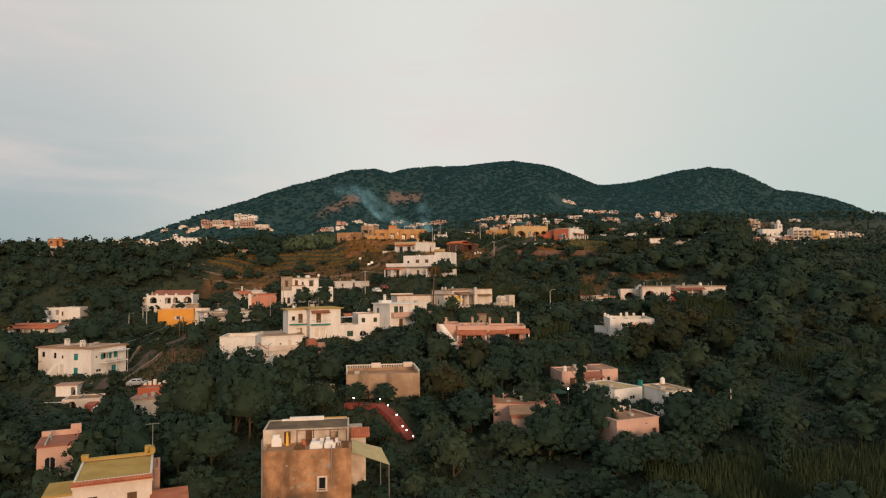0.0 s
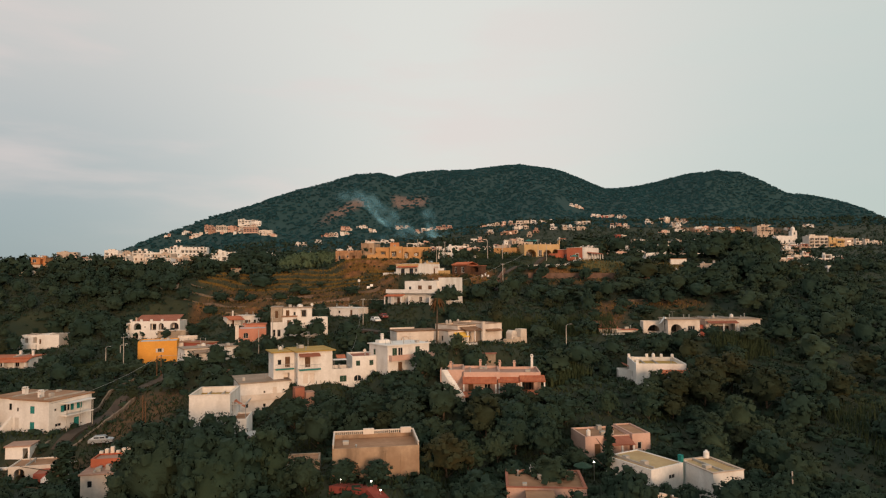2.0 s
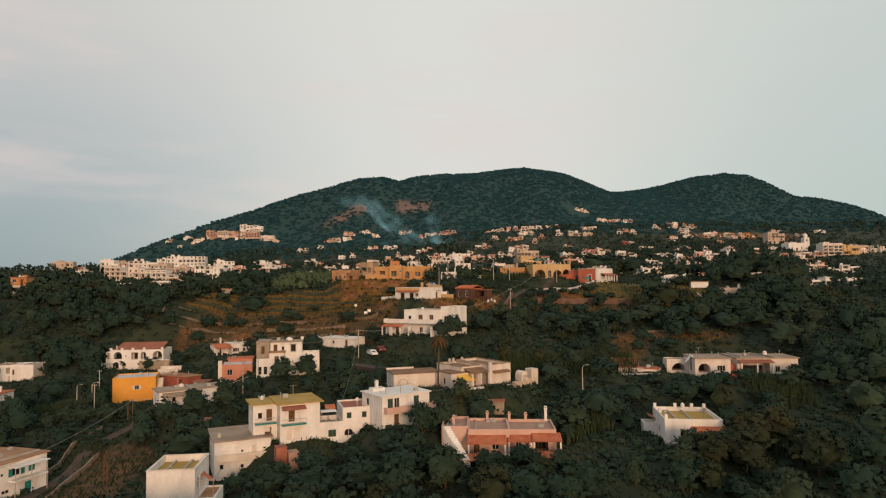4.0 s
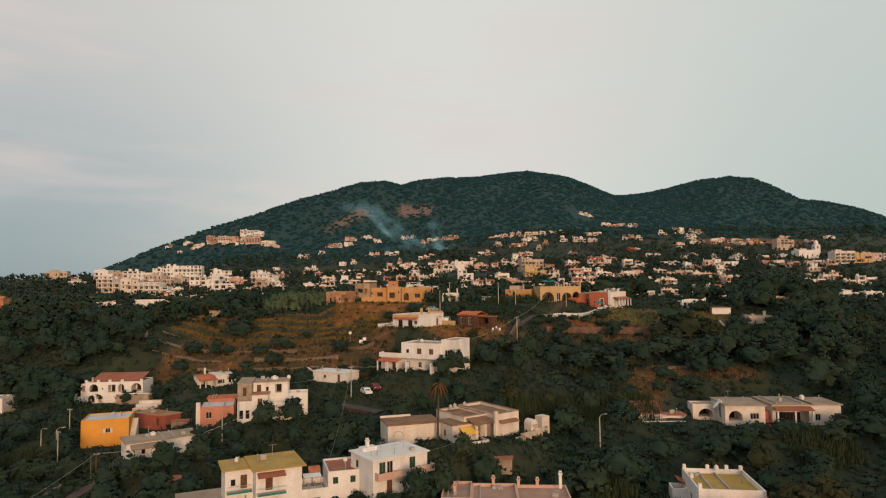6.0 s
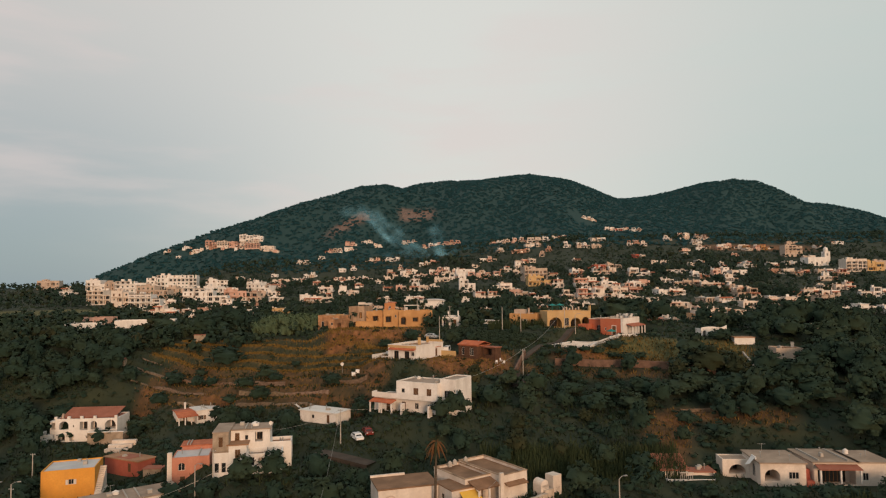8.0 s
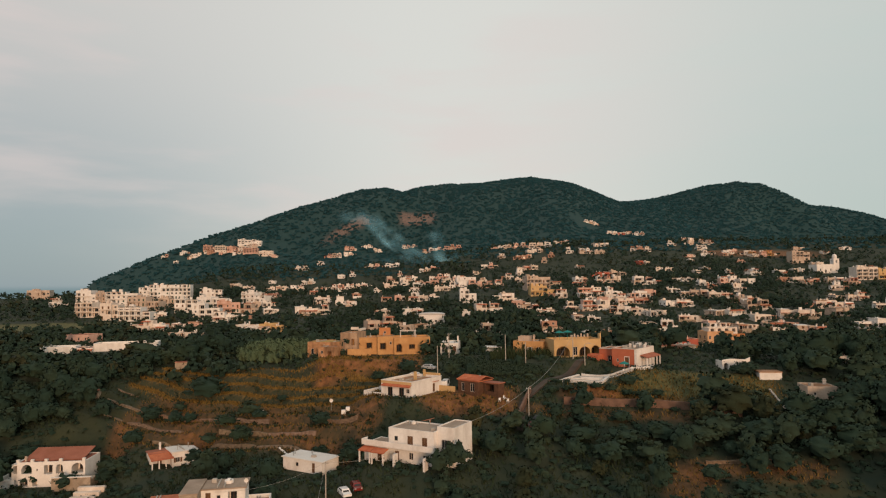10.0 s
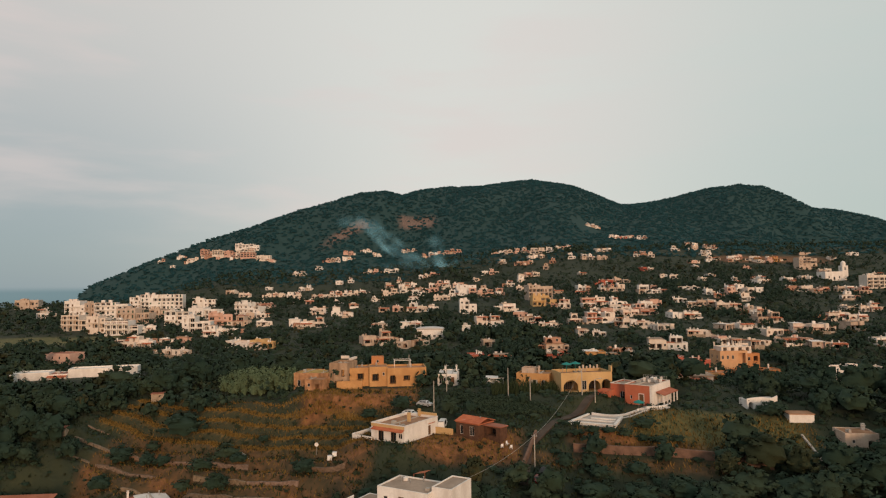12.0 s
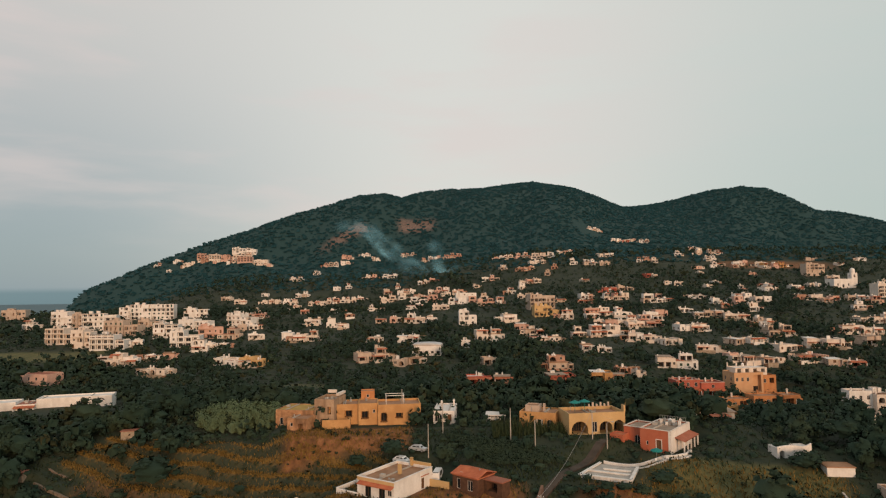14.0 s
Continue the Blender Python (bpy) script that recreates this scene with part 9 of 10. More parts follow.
def village_groves():
    """Great dark trees in rows and clusters between the village plots."""
    rng = np.random.default_rng(77)
    cx, cy = rng.uniform(-0.42, 0.62, 150), 285 + 470 * rng.random(150) ** 1.2
    cx = cx * cy
    x = np.repeat(cx, 5) + rng.normal(scale=7.0, size=750)
    y = np.repeat(cy, 5) + rng.normal(scale=3.0, size=750)
    r = rng.uniform(2.6, 5.2, 750)
    ok = (meadow(x, y) < 0.3) & (dry_land(x, y) < 0.2) & (bare_soil(x, y) < 0.3)
    for fx, fy, fr, fz in FEET:
        n0 = math.hypot(fx, fy - 80)
        dx, dy = fx - x, fy - y
        side = np.abs(dx * (fy - 80) / n0 - dy * fx / n0)
        ahead = dx * fx / n0 + dy * (fy - 80) / n0
        ok &= np.hypot(dx, dy) > fr * 0.8 + r * 0.8
        ok &= ~((ahead > 0) & (ahead < 45) & (side < fr * 0.75 + r * 0.5) & (land(x, y) + 1.8 * r > fz + 2.0 + ahead * 0.06))
    x, y, r = x[ok], y[ok], r[ok]
    q = np.repeat(np.arange(len(x)), 9)
    o = rng.normal(size=(len(q), 3)) * r[q][:, None] * np.array([0.45, 0.45, 0.38])
    v, f, n = leaf_cloud(np.stack([x[q], y[q], land(x[q], y[q]) + r[q] * 0.95], 1) + o, r[q] * rng.uniform(0.28, 0.52, len(q)), 9, 0.42, 0.95, rng)
    stuff("village_groves", v, f, LEAF[0], "tall dark evergreen trees between village plots", "trees", n)


village_groves()


def plateau_scrub():
    """Low green cover on every plot between the village houses."""
    n = 11000
    y = 265 + 640 * RNG.random(n) ** 1.35
    x = RNG.uniform(-0.8, 0.75, n) * (y - 20)
    ok = masked(x, y, (x > np.interp(y, [200, 560, 1000], [-700, -480, -600])) & (dry_land(x, y) < 0.2) & (bare_soil(x, y) < 0.3) & (meadow(x, y) < 0.4))
    x, y = x[ok], y[ok]
    r = RNG.uniform(0.6, 1.5, len(x)) * np.interp(y, [260, 900], [0.9, 1.8])
    v, f, nn = leaf_cloud(np.stack([x, y, land(x, y) + 0.2 * r], 1), r, 4, r * 0.4, 0.7)
    stuff("garden_scrub", v, f, LEAF[1], "low green scrub on the village plots", "bushes", nn)


plateau_scrub()


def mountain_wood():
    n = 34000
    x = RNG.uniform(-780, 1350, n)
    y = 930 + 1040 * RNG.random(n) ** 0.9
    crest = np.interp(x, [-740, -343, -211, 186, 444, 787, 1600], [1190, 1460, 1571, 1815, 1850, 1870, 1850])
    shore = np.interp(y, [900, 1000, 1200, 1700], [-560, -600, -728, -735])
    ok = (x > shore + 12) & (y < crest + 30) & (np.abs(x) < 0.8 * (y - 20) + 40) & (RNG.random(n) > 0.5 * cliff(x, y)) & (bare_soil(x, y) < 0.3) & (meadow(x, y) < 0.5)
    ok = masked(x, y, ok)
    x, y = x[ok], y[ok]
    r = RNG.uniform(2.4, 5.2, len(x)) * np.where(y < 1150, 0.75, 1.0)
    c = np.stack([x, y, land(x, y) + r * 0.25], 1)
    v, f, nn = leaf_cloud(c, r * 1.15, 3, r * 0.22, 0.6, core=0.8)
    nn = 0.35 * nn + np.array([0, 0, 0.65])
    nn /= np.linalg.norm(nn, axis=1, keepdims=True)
    stuff("mountain_wood", v, f, HAZYWOOD, "dense dark evergreen wood on the mountain", "woods", nn)


mountain_wood()


# ---------------------------------------------------------------- roads, walls, poles, cars, small things
def road():
    s = Shape()
    for ax, ay, bx, by, w in ROADS[:6]:
        n = max(3, int(math.hypot(bx - ax, by - ay) / 2))
        dx, dy = bx - ax, by - ay
        l = math.hypot(dx, dy)
        nx, ny = -dy / l * w * 0.8, dx / l * w * 0.8
        last = None
        for i in range(n + 1):
            x, y = ax + dx * i / n, ay + dy * i / n
            z = max(gz(x, y), gz(x + nx, y + ny), gz(x - nx, y - ny)) + 0.08
            cur = ((x - nx, y - ny, z), (x + nx, y + ny, z))
            if last:
                s.face(last[0], last[1], cur[1], cur[0])
                s.face(last[0], cur[0], (cur[0][0], cur[0][1], z - 1), (last[0][0], last[0][1], last[0][2] - 1))
                s.face(last[1], cur[1], (cur[1][0], cur[1][1], z - 1), (last[1][0], last[1][1], last[1][2] - 1))
            last = cur
    tagged(new("road", s.mesh("road", ROADM)), "narrow worn lane up the slope", "road", kind="structure")


road()


def stone_wall(pts, h, t, mat, label, rough=0.12, name="stone_wall", straight=False):
    """A wall along plan points that follows the ground."""
    rng = random.Random(int(pts[0][0] * 7 + pts[0][1]))
    s = Shape()
    line = []
    for (ax, ay), (bx, by) in zip(pts, pts[1:]):
        n = max(1, int(math.hypot(bx - ax, by - ay) / 0.9))
        line += [(ax + (bx - ax) * i / n, ay + (by - ay) * i / n, (bx - ax), (by - ay)) for i in range(n)]
    line.append((*pts[-1], pts[-1][0] - pts[-2][0], pts[-1][1] - pts[-2][1]))
    last = None
    for x, y, dx, dy in line:
        l = math.hypot(dx, dy)
        nx, ny = -dy / l * t / 2, dx / l * t / 2
        z = gz(x, y)
        if straight:
            ends = gz(*pts[0]), gz(*pts[-1])
            q = math.hypot(x - pts[0][0], y - pts[0][1]) / math.hypot(pts[-1][0] - pts[0][0], pts[-1][1] - pts[0][1])
            z = min(ends[0] + (ends[1] - ends[0]) * min(1, q), z + 0.5)
        top = z + h + rng.uniform(-rough, rough)
        j = rng.uniform(-rough, rough) * 0.4
        cur = [(x - nx + j, y - ny, z - 1.2), (x - nx + j, y - ny, top), (x + nx + j, y + ny, top), (x + nx + j, y + ny, z - 1.2)]
        if last:
            for i in range(3):
                s.face(last[i], last[i + 1], cur[i + 1], cur[i])
        else:
            s.face(*cur)
        last = cur
    s.face(*last)
    me = s.mesh(name, mat, True)
    return tagged(new(name, me), label, "wall", "walls of the slope")


def walls():
    dry = "low dry-stone terrace wall across the field"
    for u0, u1, v, h in ((-44, -36, -7.6, 0.5), (-43, -24, -12, 1.1), (-23.4, -2, -12, 1.3), (-1.6, 14, -12, 1.3), (-30, -10, -16.4, 0.8), (2, 17, -16.4, 1.3), (17.4, 31, -16.4, 1.4), (-40, -32, -16.4, 0.6),
                         (-16, 2, -20.8, 1.2), (2.4, 17, -20.8, 1.4), (17.4, 30, -20.8, 1.2), (31, 40, -12, 1.5)):
        c, s = math.cos(TURN), math.sin(TURN)
        pts = [(-55 + c * u - s * (v - 1.2), 252 + s * u + c * (v - 1.2)) for u in np.linspace(u0, u1, 6)]
        stone_wall(pts, 0.62 * h, 0.5, WALLSTONE, dry, 0.07)
    for pts, h in ((((26.5, 223.9), (32, 223.2), (44, 221.4), (56, 217.6), (64, 214.5)), 1.7), (((14.5, 217), (16.5, 222), (19.3, 229.5)), 1.5)):
        stone_wall(pts, h, 0.5, WALLBLOCK, "brown retaining wall under the dry field", 0.03, "retaining_wall")
    stone_wall(((50, 199.5), (66, 199.0)), 0.6, 0.5, WALLSTONE, "low brown terrace wall on the bank", 0.1)
    white = "low whitewashed terrace wall beside the salmon house"
    for ax, ay, bx, by, z, w in ((27.4, 233.3, 36.5, 228.9, 47.35, 0.6), (27.4, 233.3, 33.5, 242.0, 47.3, 0.45), (36.5, 228.9, 40.4, 238.0, 47.35, 0.5), (29.9, 236.4, 37.4, 232.7, 47.3, 0.45), (33.2, 237.4, 38.2, 235.2, 47.3, 0.4)):
        l = math.hypot(bx - ax, by - ay)
        o = thing("garden_wall", ax, ay, z, math.degrees(math.atan2(by - ay, bx - ax)), white, "wall", "walls of the slope")
        s = Shape()
        s.box(0, -w / 2, -1.6, l, w / 2, -0.12)
        part("wall_body", s, WALL["white"], o)
        s = Shape()
        s.box(-0.1, -w / 2 - 0.08, -0.12, l + 0.1, w / 2 + 0.08, 0)
        part("coping", s, WALL["white"], o)
    arc = [(34.4, 242.6), (38, 240.4), (41.3, 239.4), (45, 238.9), (48.6, 239.2), (51.6, 240.8), (53.6, 243.6)]
    stone_wall(arc, 0.6, 0.4, WALL["white"], "curved whitewashed terrace wall before the salmon house", 0.0, "garden_wall")
    stone_wall([(x, y - 1.3) for x, y in arc], 0.25, 0.4, WALL["white"], "low white step along the curved terrace", 0.0, "garden_wall")
    stone_wall(((75.6, 226.0), (74.4, 215.0)), 0.4, 0.4, CONCRETE, "grey kerb along the edge of the field", 0.0)
    floor = Shape()
    pts = [(27.6, 233.4), (36.4, 229.1), (40.2, 238.0), (33.5, 241.8)]
    floor.face(*[(x, y, 47.0) for x, y in pts])
    for (ax, ay), (bx, by) in zip(pts, pts[1:] + pts[:1]):
        floor.face((ax, ay, 47.0), (bx, by, 47.0), (bx, by, 44.0), (ax, ay, 44.0))
    tagged(new("terrace_floor", floor.mesh("terrace_floor", CONCRETE)), "worn tan terrace paving within white walls", "terrace", kind="structure")
    # the lane below the teal-shuttered house runs between two low walls
    stone_wall(((-71.2, 128), (-74.4, 153), (-73.0, 163)), 0.6, 0.35, WALLSTONE, "low stone wall along the lane", 0.08, straight=True)
    stone_wall(((-67.0, 128), (-66.6, 151)), 0.6, 0.35, WALLSTONE, "low stone wall along the lane", 0.08, straight=True)
    # red garden path edged by small lamps
    path = [(-15.0, 100.5), (-10.0, 99.2), (-7.6, 97.2), (-4.8, 94.6)]
    s = Shape()
    for (ax, ay), (bx, by) in zip(path, path[1:]):
        s.face((ax - 0.6, ay - 0.6, gz(ax, ay) + 0.55), (bx - 0.6, by - 0.6, gz(bx, by) + 0.55), (bx + 0.7, by + 0.6, gz(bx, by) + 0.6), (ax + 0.7, ay + 0.6, gz(ax, ay) + 0.6))
        s.face((ax - 0.6, ay - 0.6, gz(ax, ay) + 0.55), (bx - 0.6, by - 0.6, gz(bx, by) + 0.55), (bx - 0.6, by - 0.6, gz(bx, by) - 0.5), (ax - 0.6, ay - 0.6, gz(ax, ay) - 0.5))
    tagged(new("garden_path", s.mesh("garden_path", mottled("dark red path paint", (0.15, 0.032, 0.024), (0.23, 0.05, 0.036), 0.6, bump=0.2))), "dark red garden path on a low wall", "path", kind="structure")
    for x, y in ((-14.2, 100.6), (-10.0, 99.6), (-8.6, 98.2), (-7.2, 97.0), (-6.2, 95.8), (-5.6, 95.4), (-4.6, 94.6), (-19.6, 103.2)):
        o = thing("wall_lamp", x, y, gz(x, y) + 0.5, 0, "small lit globe lamp on the red garden path", "lamp", "garden lamps")
        b = Shape()
        b.tube((0, 0, 0), (0, 0, 0.45), 0.04, 0.04, 6)
        part("stem", b, METAL, o)
        g = Shape()
        for i in range(5):
            a, c = math.pi * i / 5, math.pi * (i + 1) / 5
            g.tube((0, 0, 0.55 - 0.1 * math.cos(a)), (0, 0, 0.55 - 0.1 * math.cos(c)), max(0.01, 0.1 * math.sin(a)), max(0.01, 0.1 * math.sin(c)), 8, False)
        part("globe", g, LAMP, o)
    for x, y in ((-17, 84), (2, 110), (44, 98), (52, 108), (47, 101), (75, 92), (16, 100), (21, 108)):
        o = thing("garden_lamp", x, y, gz(x, y), 0, "lit garden lamp on a short post", "lamp", "garden lamps")
        b = Shape()
        b.tube((0, 0, -0.3), (0, 0, 2.6), 0.04, 0.03, 6)
        part("post", b, METAL, o)
        g = Shape()
        for i in range(5):
            a, c = math.pi * i / 5, math.pi * (i + 1) / 5
            g.tube((0, 0, 2.7 - 0.12 * math.cos(a)), (0, 0, 2.7 - 0.12 * math.cos(c)), max(0.01, 0.12 * math.sin(a)), max(0.01, 0.12 * math.sin(c)), 8, False)
        part("globe", g, LAMP, o)


walls()


def pole(x, y, h, lamp=False, wood=False, arms=True):
    o = thing("street_lamp" if lamp else "utility_pole", x, y, gz(x, y), DICE.uniform(-30, 30), "grey street lamp with a curved arm" if lamp else ("weathered wooden utility pole" if wood else "grey concrete utility pole"), "lamp" if lamp else "pole", "poles along the lanes")
    s = Shape()
    s.tube((0, 0, -0.8), (0, 0, h), 0.14, 0.09, 8)
    part("shaft", s, BROWN if wood else CONCRETE, o)
    if lamp:
        s = Shape()
        s.tube((0, 0, h - 0.1), (0.5, 0, h + 0.35), 0.05, 0.05, 6)
        s.tube((0.5, 0, h + 0.35), (1.2, 0, h + 0.4), 0.05, 0.04, 6)
        arm = part("arm", s, METAL, o)
        s = Shape()
        s.box(1.05, -0.14, h + 0.3, 1.65, 0.14, h + 0.44)
        part("lamp_head", s, METAL, arm)
    elif arms:
        s = Shape()
        s.box(-0.6, -0.05, h - 0.35, 0.6, 0.05, h - 0.25)
        part("crossarm", s, METAL, o)
        for u in (-0.5, 0.0, 0.5):
            s = Shape()
            s.tube((u, 0, h - 0.25), (u, 0, h - 0.08), 0.04, 0.03, 6)
            part("insulator", s, WHITEP, o)
    return (x, y, gz(x, y) + h - 0.1)


def wire(a, b, sag, r=0.02):
    s = Shape()
    last = None
    for i in range(17):
        t = i / 16
        p = (a[0] + (b[0] - a[0]) * t, a[1] + (b[1] - a[1]) * t, a[2] + (b[2] - a[2]) * t - 4 * sag * t * (1 - t))
        if last:
            s.tube(last, p, r, r, 4, False)
        last = p
    tagged(new("overhead_cable", s.mesh("overhead_cable", METAL)), "thin sagging overhead cable between poles", "cable", "overhead cables")


def lines():
    a = pole(17.8, 219.5, 6.6)
    b = pole(33.4, 249.0, 6.6)
    c = pole(-24.1, 196.2, 7.4)
    pole(-59.6, 139.9, 5.2, wood=True, arms=False)
    pole(-58.9, 139.6, 4.2, wood=True, arms=False)
    pole(-83.0, 177.8, 7.0)
    pole(-68.4, 164.8, 5.4, wood=True, arms=False)
    d2 = pole(-67.6, 165.2, 5.4, wood=True)
    pole(-86, 182, 6.5, lamp=True)
    pole(-92, 186, 6.0, lamp=True)
    pole(-96, 203, 7.0)
    pole(-49, 180, 6.5, lamp=True)
    pole(-45, 178.6, 8.0)
    pole(-4, 247, 7.5, arms=False)
    pole(15, 252, 8.0, arms=False)
    pole(20, 246, 7.0, arms=False)
    pole(-1, 259, 7.5)
    pole(-12, 270, 8.5, arms=False)
    pole(36, 246, 5.5, lamp=True)
    pole(44, 98, 6.0, arms=False)
    pole(28, 166, 6.0, lamp=True)
    h = (-20.0, 146.0, 27.5)
    wire(a, b, 1.6, 0.03)
    wire((-2.0, 203.0, 42.0), a, 1.6, 0.03)
    wire(c, (-2.0, 203.0, 42.0), 2.0)
    wire((-41, 184, 35.5), c, 1.4)
    wire(d2, (-41, 180, 31), 2.2, 0.03)
    wire((-72, 131, 20.6), d2, 1.0, 0.03)
    wire(b, (44, 247, 53.5), 0.6)
    wire((-4.0, 151, 29), (8.0, 166, 31.5), 1.0)
    wire(h, c, 2.4)


lines()


def car(x, y, rot, paint, label, long=4.0, van=False):
    o = thing("van" if van else "car", x, y, gz(x, y) + 0.1, rot, label, "van" if van else "car", "parked vehicles")
    w, top = 1.65, 2.0 if van else 1.42
    prof = [(-long / 2, 0.3), (-long / 2, 0.78), (-long * 0.27, 0.92), (-long * 0.14, top), (long * 0.28, top - 0.02), (long * 0.44, 0.95), (long / 2, 0.85), (long / 2, 0.3)]
    if van:
        prof = [(-long / 2, 0.3), (-long / 2, 1.0), (-long * 0.4, top - 0.15), (-long * 0.34, top), (long * 0.48, top), (long / 2, top - 0.1), (long / 2, 0.3)]
    s = Shape()
    for sy in (-1, 1):
        s.face(*[(px, sy * (w / 2 - (0.14 if pz > 1.0 else 0.0)), pz) for px, pz in prof])
    for (ax, az), (bx, bz) in zip(prof, prof[1:] + prof[:1]):
        wa, wb = w / 2 - (0.14 if az > 1.0 else 0), w / 2 - (0.14 if bz > 1.0 else 0)
        s.face((ax, -wa, az), (bx, -wb, bz), (bx, wb, bz), (ax, wa, az))
    part("body", s.mesh("body", paint, True), None, o)
    a, b = prof[2 if not van else 1], prof[3 if not van else 2]
    for (p, q), nm in (((a, b), "windscreen"), ((prof[-4], prof[-3]) if not van else (prof[-3], prof[-2]), "rear_window")):
        g = Shape()
        sx = -0.012 if nm == "windscreen" else 0.012
        g.face((p[0] + sx, -0.6, p[1] + 0.04), (q[0] + sx, -0.55, q[1] - 0.05), (q[0] + sx, 0.55, q[1] - 0.05), (p[0] + sx, 0.6, p[1] + 0.04))
        part(nm, g, GLASS, o)
    for sy in (-1, 1):
        g = Shape()
        yy = sy * (w / 2 - 0.06)
        g.box(-long * 0.17, min(yy, yy + sy * 0.03), 0.98, long * 0.02, max(yy, yy + sy * 0.03), top - 0.12)
        g.box(long * 0.05, min(yy, yy + sy * 0.03), 0.98, long * 0.26, max(yy, yy + sy * 0.03), top - 0.12)
        part("side_window", g, GLASS, o)
        for px in (-long * 0.31, long * 0.3):
            t = Shape()
            t.tube((px, sy * (w / 2 - 0.18), 0.3), (px, sy * (w / 2 + 0.02), 0.3), 0.31, 0.31, 14)
            wh = part("tyre", t, RUBBER, o)
            t = Shape()
            t.tube((px, sy * (w / 2 - 0.05), 0.3), (px, sy * (w / 2 + 0.035), 0.3), 0.19, 0.17, 10)
            part("rim", t, GREYP, wh)
        t = Shape()
        t.box(-long / 2 - 0.02, min(sy * 0.45, sy * 0.75), 0.62, -long / 2 + 0.05, max(sy * 0.45, sy * 0.75), 0.76)
        part("headlight", t, FRAME, o)


def cars():
    car(-63.0, 131.4, 195, GREYP, "silver hatchback parked on the lane")
    car(-20.6, 197.0, 118, WHITEP, "white hatchback parked beside the trees")
    car(-18.4, 197.6, 112, REDP, "red hatchback parked beside a white car")
    car(-1.7, 239.6, 262, WHITEP, "white camper van parked beside the cabin", 4.6, True)
    car(-6.5, 249.5, 160, GREYP, "silver estate car parked by the field")
    car(-10.0, 247.0, 150, WHITEP, "white car parked behind the yellow-trimmed house")
    car(12.2, 271.5, 190, WHITEP, "white car under the car port")
    car(19.6, 217.0, 245, RUBBER, "black car on the lane")
    car(18.0, 214.6, 250, REDP, "red car on the lane")
    car(-61.5, 116.0, 200, WHITEP, "white car parked beside the cypress")


cars()


def palm(x, y, h):
    o = thing("palm_tree", x, y, gz(x, y), 0, "tall slender palm with drooping brown fronds", "palm tree")
    s = Shape()
    for i in range(6):
        s.tube((0.05 * i, 0, h * i / 6 - (0.5 if i == 0 else 0)), (0.05 * (i + 1), 0, h * (i + 1) / 6), 0.24 - 0.015 * i, 0.25 - 0.017 * (i + 1), 8, i == 5)
    part("trunk", s, BARK, o)
    for k in range(26):
        w = 2 * math.pi * k / 26 * 1.618 * 3
        up = 1.1 - 1.9 * (k / 26)
        f = Shape()
        last = None
        for i in range(7):
            t = i / 6
            rr = 1.9 * t
            z = h + 0.1 + up * t * 1.3 - 2.3 * t * t
            wd = 0.2 * math.sin(math.pi * min(0.97, 0.12 + t * 0.85))
            c, sn = math.cos(w), math.sin(w)
            cur = ((0.3 + c * rr - sn * wd, sn * rr + c * wd, z - 0.12), (0.3 + c * rr, sn * rr, z), (0.3 + c * rr + sn * wd, sn * rr - c * wd, z - 0.12))
            if last:
                f.face(last[0], last[1], cur[1], cur[0])
                f.face(last[1], last[2], cur[2], cur[1])
            last = cur
        part("frond", f, DRYLEAF if k % 4 else LEAF[2], o)


palm(-2.6, 164.5, 10.5)


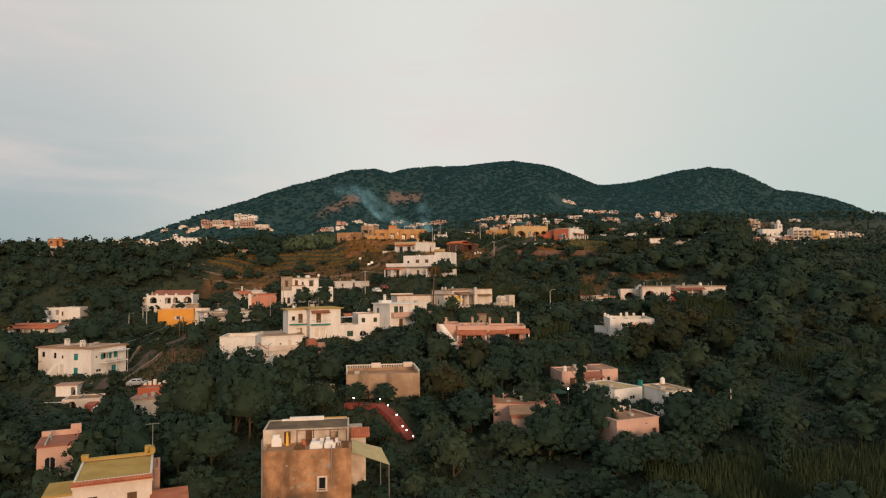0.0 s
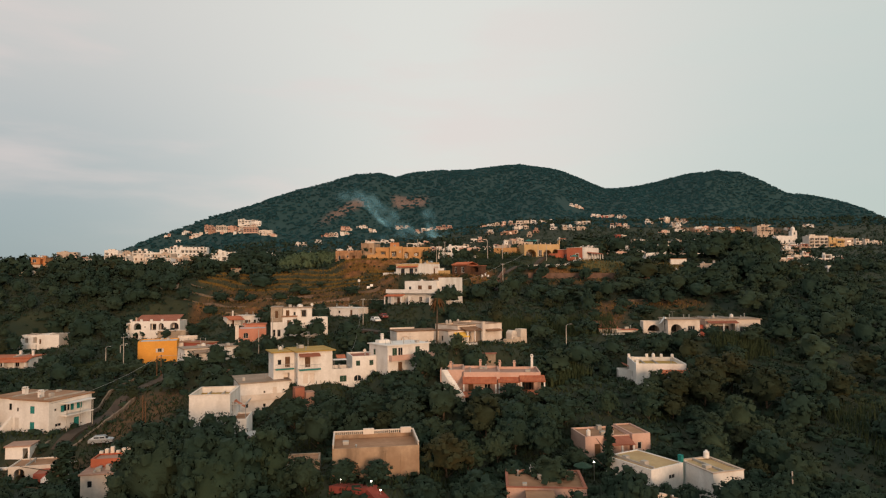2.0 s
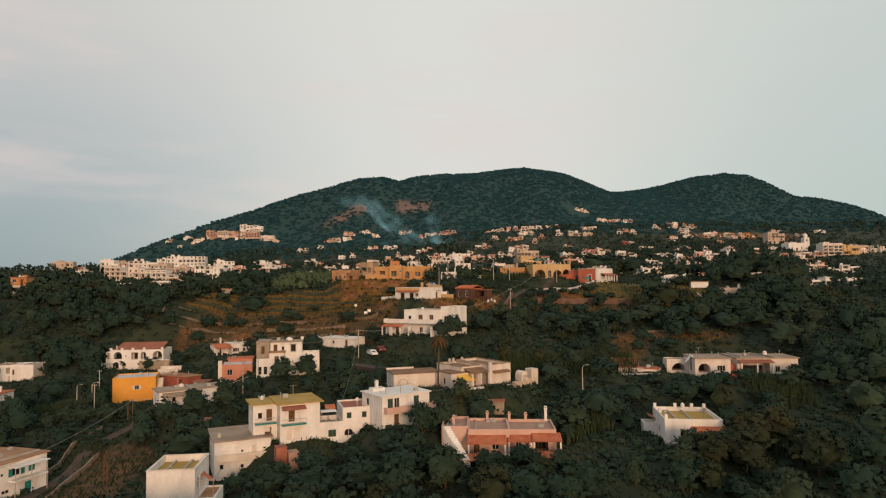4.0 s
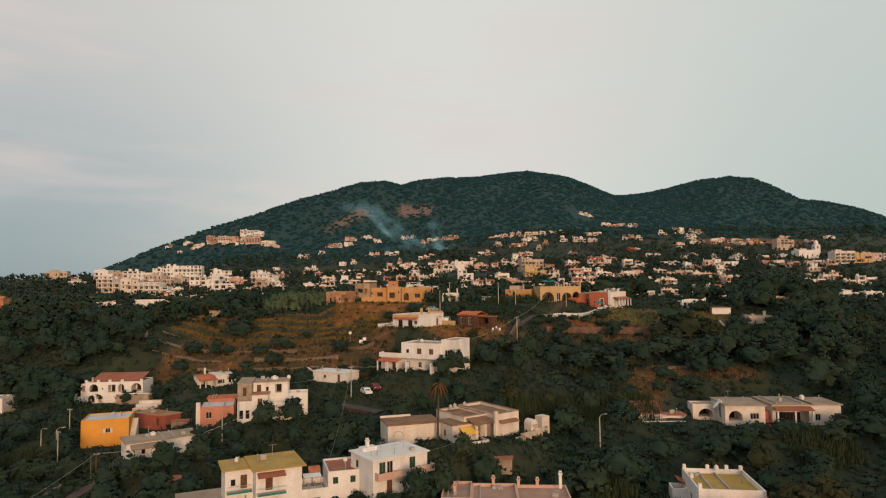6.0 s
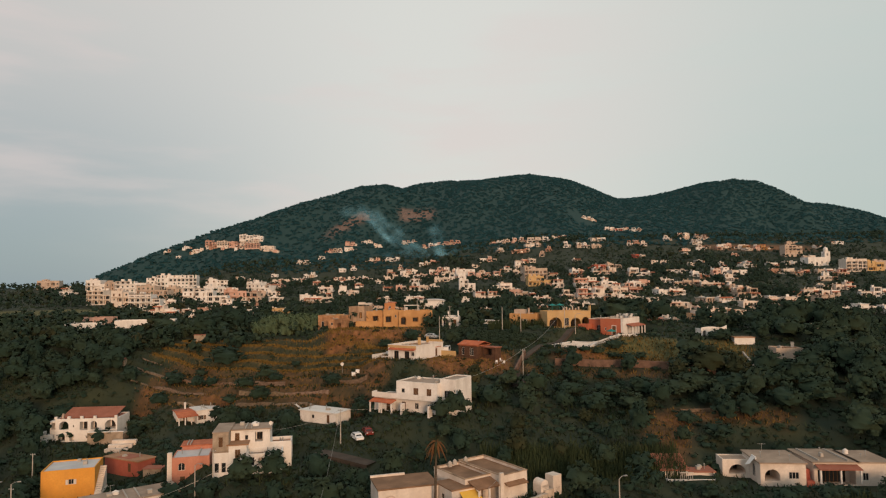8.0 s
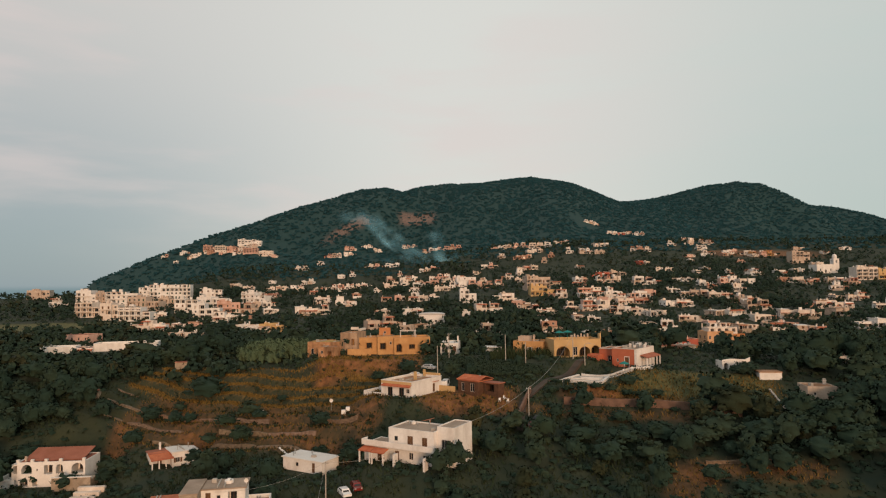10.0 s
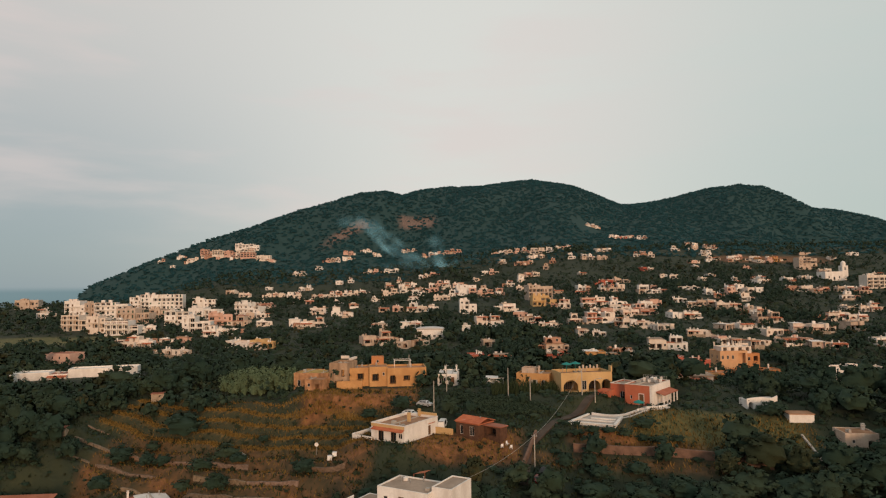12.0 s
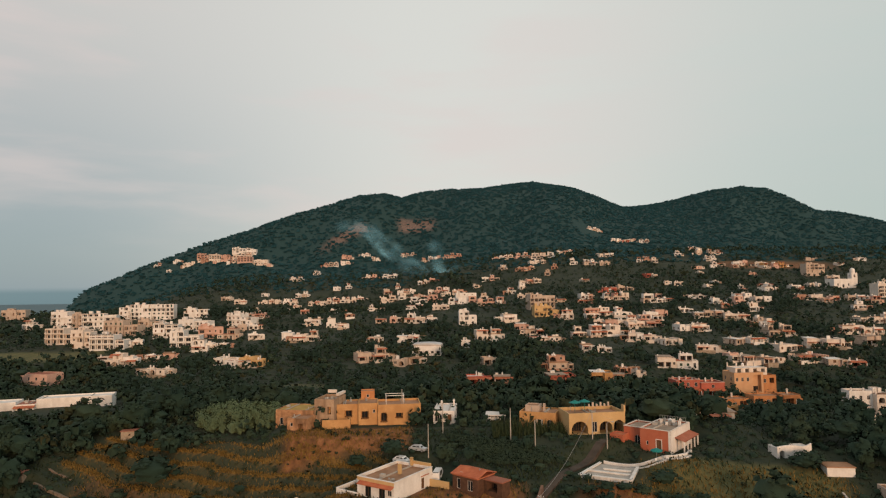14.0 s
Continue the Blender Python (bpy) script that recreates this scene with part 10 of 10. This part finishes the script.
def field_things():
    for x, y, h, t in ((-30.5, 233.5, 2.3, "dish"), (-27.0, 231.0, 1.0, "box"), (-26.0, 231.6, 1.0, "box")):
        if t == "dish":
            o = thing("satellite_mast", x, y, gz(x, y), 0, "white satellite dish on a mast in the field", "antenna")
            s = Shape()
            s.tube((0, 0, -0.3), (0, 0, h), 0.05, 0.05, 6)
            part("mast", s, METAL, o)
            dish(o, 0, 0, h - 0.9, 0.6)
        else:
            o = thing("water_container", x, y, gz(x, y), 10, "white plastic water container in the field", "container", "containers in the field")
            s = Shape()
            s.box(-0.5, -0.5, 0.1, 0.5, 0.5, 1.1)
            part("tank", s, WHITEP, o)
            s = Shape()
            s.box(-0.55, -0.55, -0.05, 0.55, 0.55, 0.1)
            part("pallet", s, BROWN, o)
    for x, y, rot in ((-49.5, 240.5, -50), (-38.5, 219.5, -45)):
        o = thing("white_plank", x, y, gz(x, y) + 0.15, rot, "long white plank lying on a terrace wall", "plank", "planks in the field")
        s = Shape()
        s.box(-2.8, -0.25, 0, 2.8, 0.25, 0.12)
        part("board", s.moved(Matrix.Rotation(radians(14), 4, "Y")), WALL["white"], o)
    for x, y, w, z in ((-108.5, 254, 6, 2.4), (-88, 272, 4, 2.6), (-69, 200, 4, 2.4), (-52, 158, 3.2, 2.6), (7.6, 157.4, 3.0, 2.2)):
        o = thing("garden_shed", x, y, gz(x, y), DICE.uniform(-15, 15), "small weathered plank shed among bushes", "shed", "sheds of the slope")
        for i in range(int(w / 0.5)):
            s = Shape()
            s.box(0.5 * i + 0.01, 0, -0.5, 0.5 * i + 0.49, 0.06, z - 0.06 * (i % 3))
            part("plank", s, WALL["stone"], o)
        s = Shape()
        s.box(0, 0.06, -0.5, w, 2.6, z - 0.2)
        part("body", s, WALL["stone"], o)
        s = Shape()
        s.box(-0.2, -0.3, z - 0.1, w + 0.2, 2.8, z)
        part("roof", s, ROOF["brick"], o)
    # seats by the cabin and on the terrace
    for x, y in ((11.5, 226.5), (12.8, 227.2), (13.4, 225.8), (46.5, 237.5), (44.2, 238.4), (45.2, 236.8)):
        o = thing("garden_chair", x, y, gz(x, y) + 0.1, DICE.uniform(0, 360), "white plastic garden chair on the terrace", "chair", "garden chairs")
        s = Shape()
        s.box(-0.27, -0.27, 0.4, 0.27, 0.27, 0.46)
        part("seat", s, WHITEP, o)
        s = Shape()
        s.box(-0.27, 0.22, 0.46, 0.27, 0.27, 0.95)
        part("backrest", s, WHITEP, o)
        for u in (-0.23, 0.23):
            for v in (-0.23, 0.23):
                s = Shape()
                s.box(u - 0.03, v - 0.03, 0, u + 0.03, v + 0.03, 0.4)
                part("leg", s, WHITEP, o)
    for x, y, r, mat, lab in ((44.8, 239.2, 1.3, TEAL, "teal garden umbrella on the terrace"), (19.5, 108.5, 1.4, GREENW, "dark green garden umbrella between the trees")):
        o = thing("garden_umbrella", x, y, gz(x, y), 0, lab, "umbrella", "garden umbrellas")
        s = Shape()
        s.tube((0, 0, -0.2), (0, 0, 2.6), 0.04, 0.04, 6)
        part("pole", s, METAL, o)
        s = Shape()
        for i in range(8):
            a, b = 2 * math.pi * i / 8, 2 * math.pi * (i + 1) / 8
            s.face((0, 0, 2.6), (r * math.cos(a), r * math.sin(a), 2.05), (r * math.cos(b), r * math.sin(b), 2.05))
            s.face((r * math.cos(a), r * math.sin(a), 2.05), (r * math.cos(b), r * math.sin(b), 2.05), (r * math.cos(b), r * math.sin(b), 1.9), (r * math.cos(a), r * math.sin(a), 1.9))
        part("canopy", s, mat, o)


field_things()


def smoke():
    """Thin smoke that drifts from a fire at the foot of the mountain: soft veils that thin out to their edges."""
    m = bpy.data.materials.new("thin blue smoke")
    m.use_nodes = True
    nt = m.node_tree
    N, L = nt.nodes.new, nt.links.new
    out = nt.nodes["Material Output"]
    tr, di, mx = N("ShaderNodeBsdfTransparent"), N("ShaderNodeBsdfDiffuse"), N("ShaderNodeMixShader")
    di.inputs[0].default_value = (0.24, 0.58, 0.78, 1)
    nz, geo, mr, at, mu = N("ShaderNodeTexNoise"), N("ShaderNodeNewGeometry"), N("ShaderNodeMapRange"), N("ShaderNodeAttribute"), N("ShaderNodeMath")
    nz.inputs["Scale"].default_value, nz.inputs["Detail"].default_value = 0.05, 7.0
    L(geo.outputs["Position"], nz.inputs["Vector"])
    for i, v in ((1, 0.36), (2, 0.72), (3, 0.0), (4, 1.0)):
        mr.inputs[i].default_value = v
    L(nz.outputs[0], mr.inputs[0])
    at.attribute_name = "dense"
    mu.operation = "MULTIPLY"
    L(mr.outputs[0], mu.inputs[0])
    L(at.outputs["Fac"], mu.inputs[1])
    L(mu.outputs[0], mx.inputs[0])
    L(tr.outputs[0], mx.inputs[1])
    L(di.outputs[0], mx.inputs[2])
    L(mx.outputs[0], out.inputs[0])
    rng = random.Random(4)
    verts, faces, dense = [], [], []

    def veil(x0, z0, x1, z1, y, wide0, wide1, strength, bend):
        n, c = 28, 7
        base = len(verts)
        ph = rng.uniform(0, 6)
        for i in range(n + 1):
            t = i / n
            cx = x0 + (x1 - x0) * t + bend * math.sin(math.pi * t) + 8 * math.sin(8 * t + ph) * t
            cz = z0 + (z1 - z0) * t + 6.0 * math.sin(6 * t + ph * 2) * t
            dx, dz = x1 - x0, z1 - z0
            l = math.hypot(dx, dz)
            wd = wide0 + (wide1 - wide0) * t
            for k in range(c):
                u = (k / (c - 1) - 0.5) * 2
                verts.append((cx - dz / l * u * wd, y + 8 * t + 5 * math.sin(u * 2 + 4 * t), cz + dx / l * u * wd))
                dense.append(strength * (1 - u * u) ** 1.5 * min(1, t * 6) * (1 - t) ** 0.5)
        for i in range(n):
            for k in range(c - 1):
                a = base + i * c + k
                faces.append((a, a + 1, a + c + 1, a + c))

    veil(-10, 92, -160, 178, 985, 4, 16, 0.5, 14)
    veil(-14, 96, -135, 176, 1000, 6, 18, 0.3, -12)
    veil(-88, 124, -172, 188, 1012, 5, 15, 0.6, 8)
    veil(-6, 90, -46, 142, 975, 6, 17, 0.62, 8)
    veil(2, 86, 2, 122, 980, 5, 14, 0.6, -8)
    veil(-30, 108, -110, 112, 990, 5, 9, 0.22, 0)
    me = big_mesh("smoke", np.array(verts), np.array(faces), m)
    a = me.attributes.new("dense", "FLOAT", "POINT")
    a.data.foreach_set("value", np.array(dense, np.float32))
    ob = tagged(new("smoke", me), "thin blue smoke drifting up the mountain foot", "smoke", kind="stuff")
    ob.visible_shadow = False


smoke()
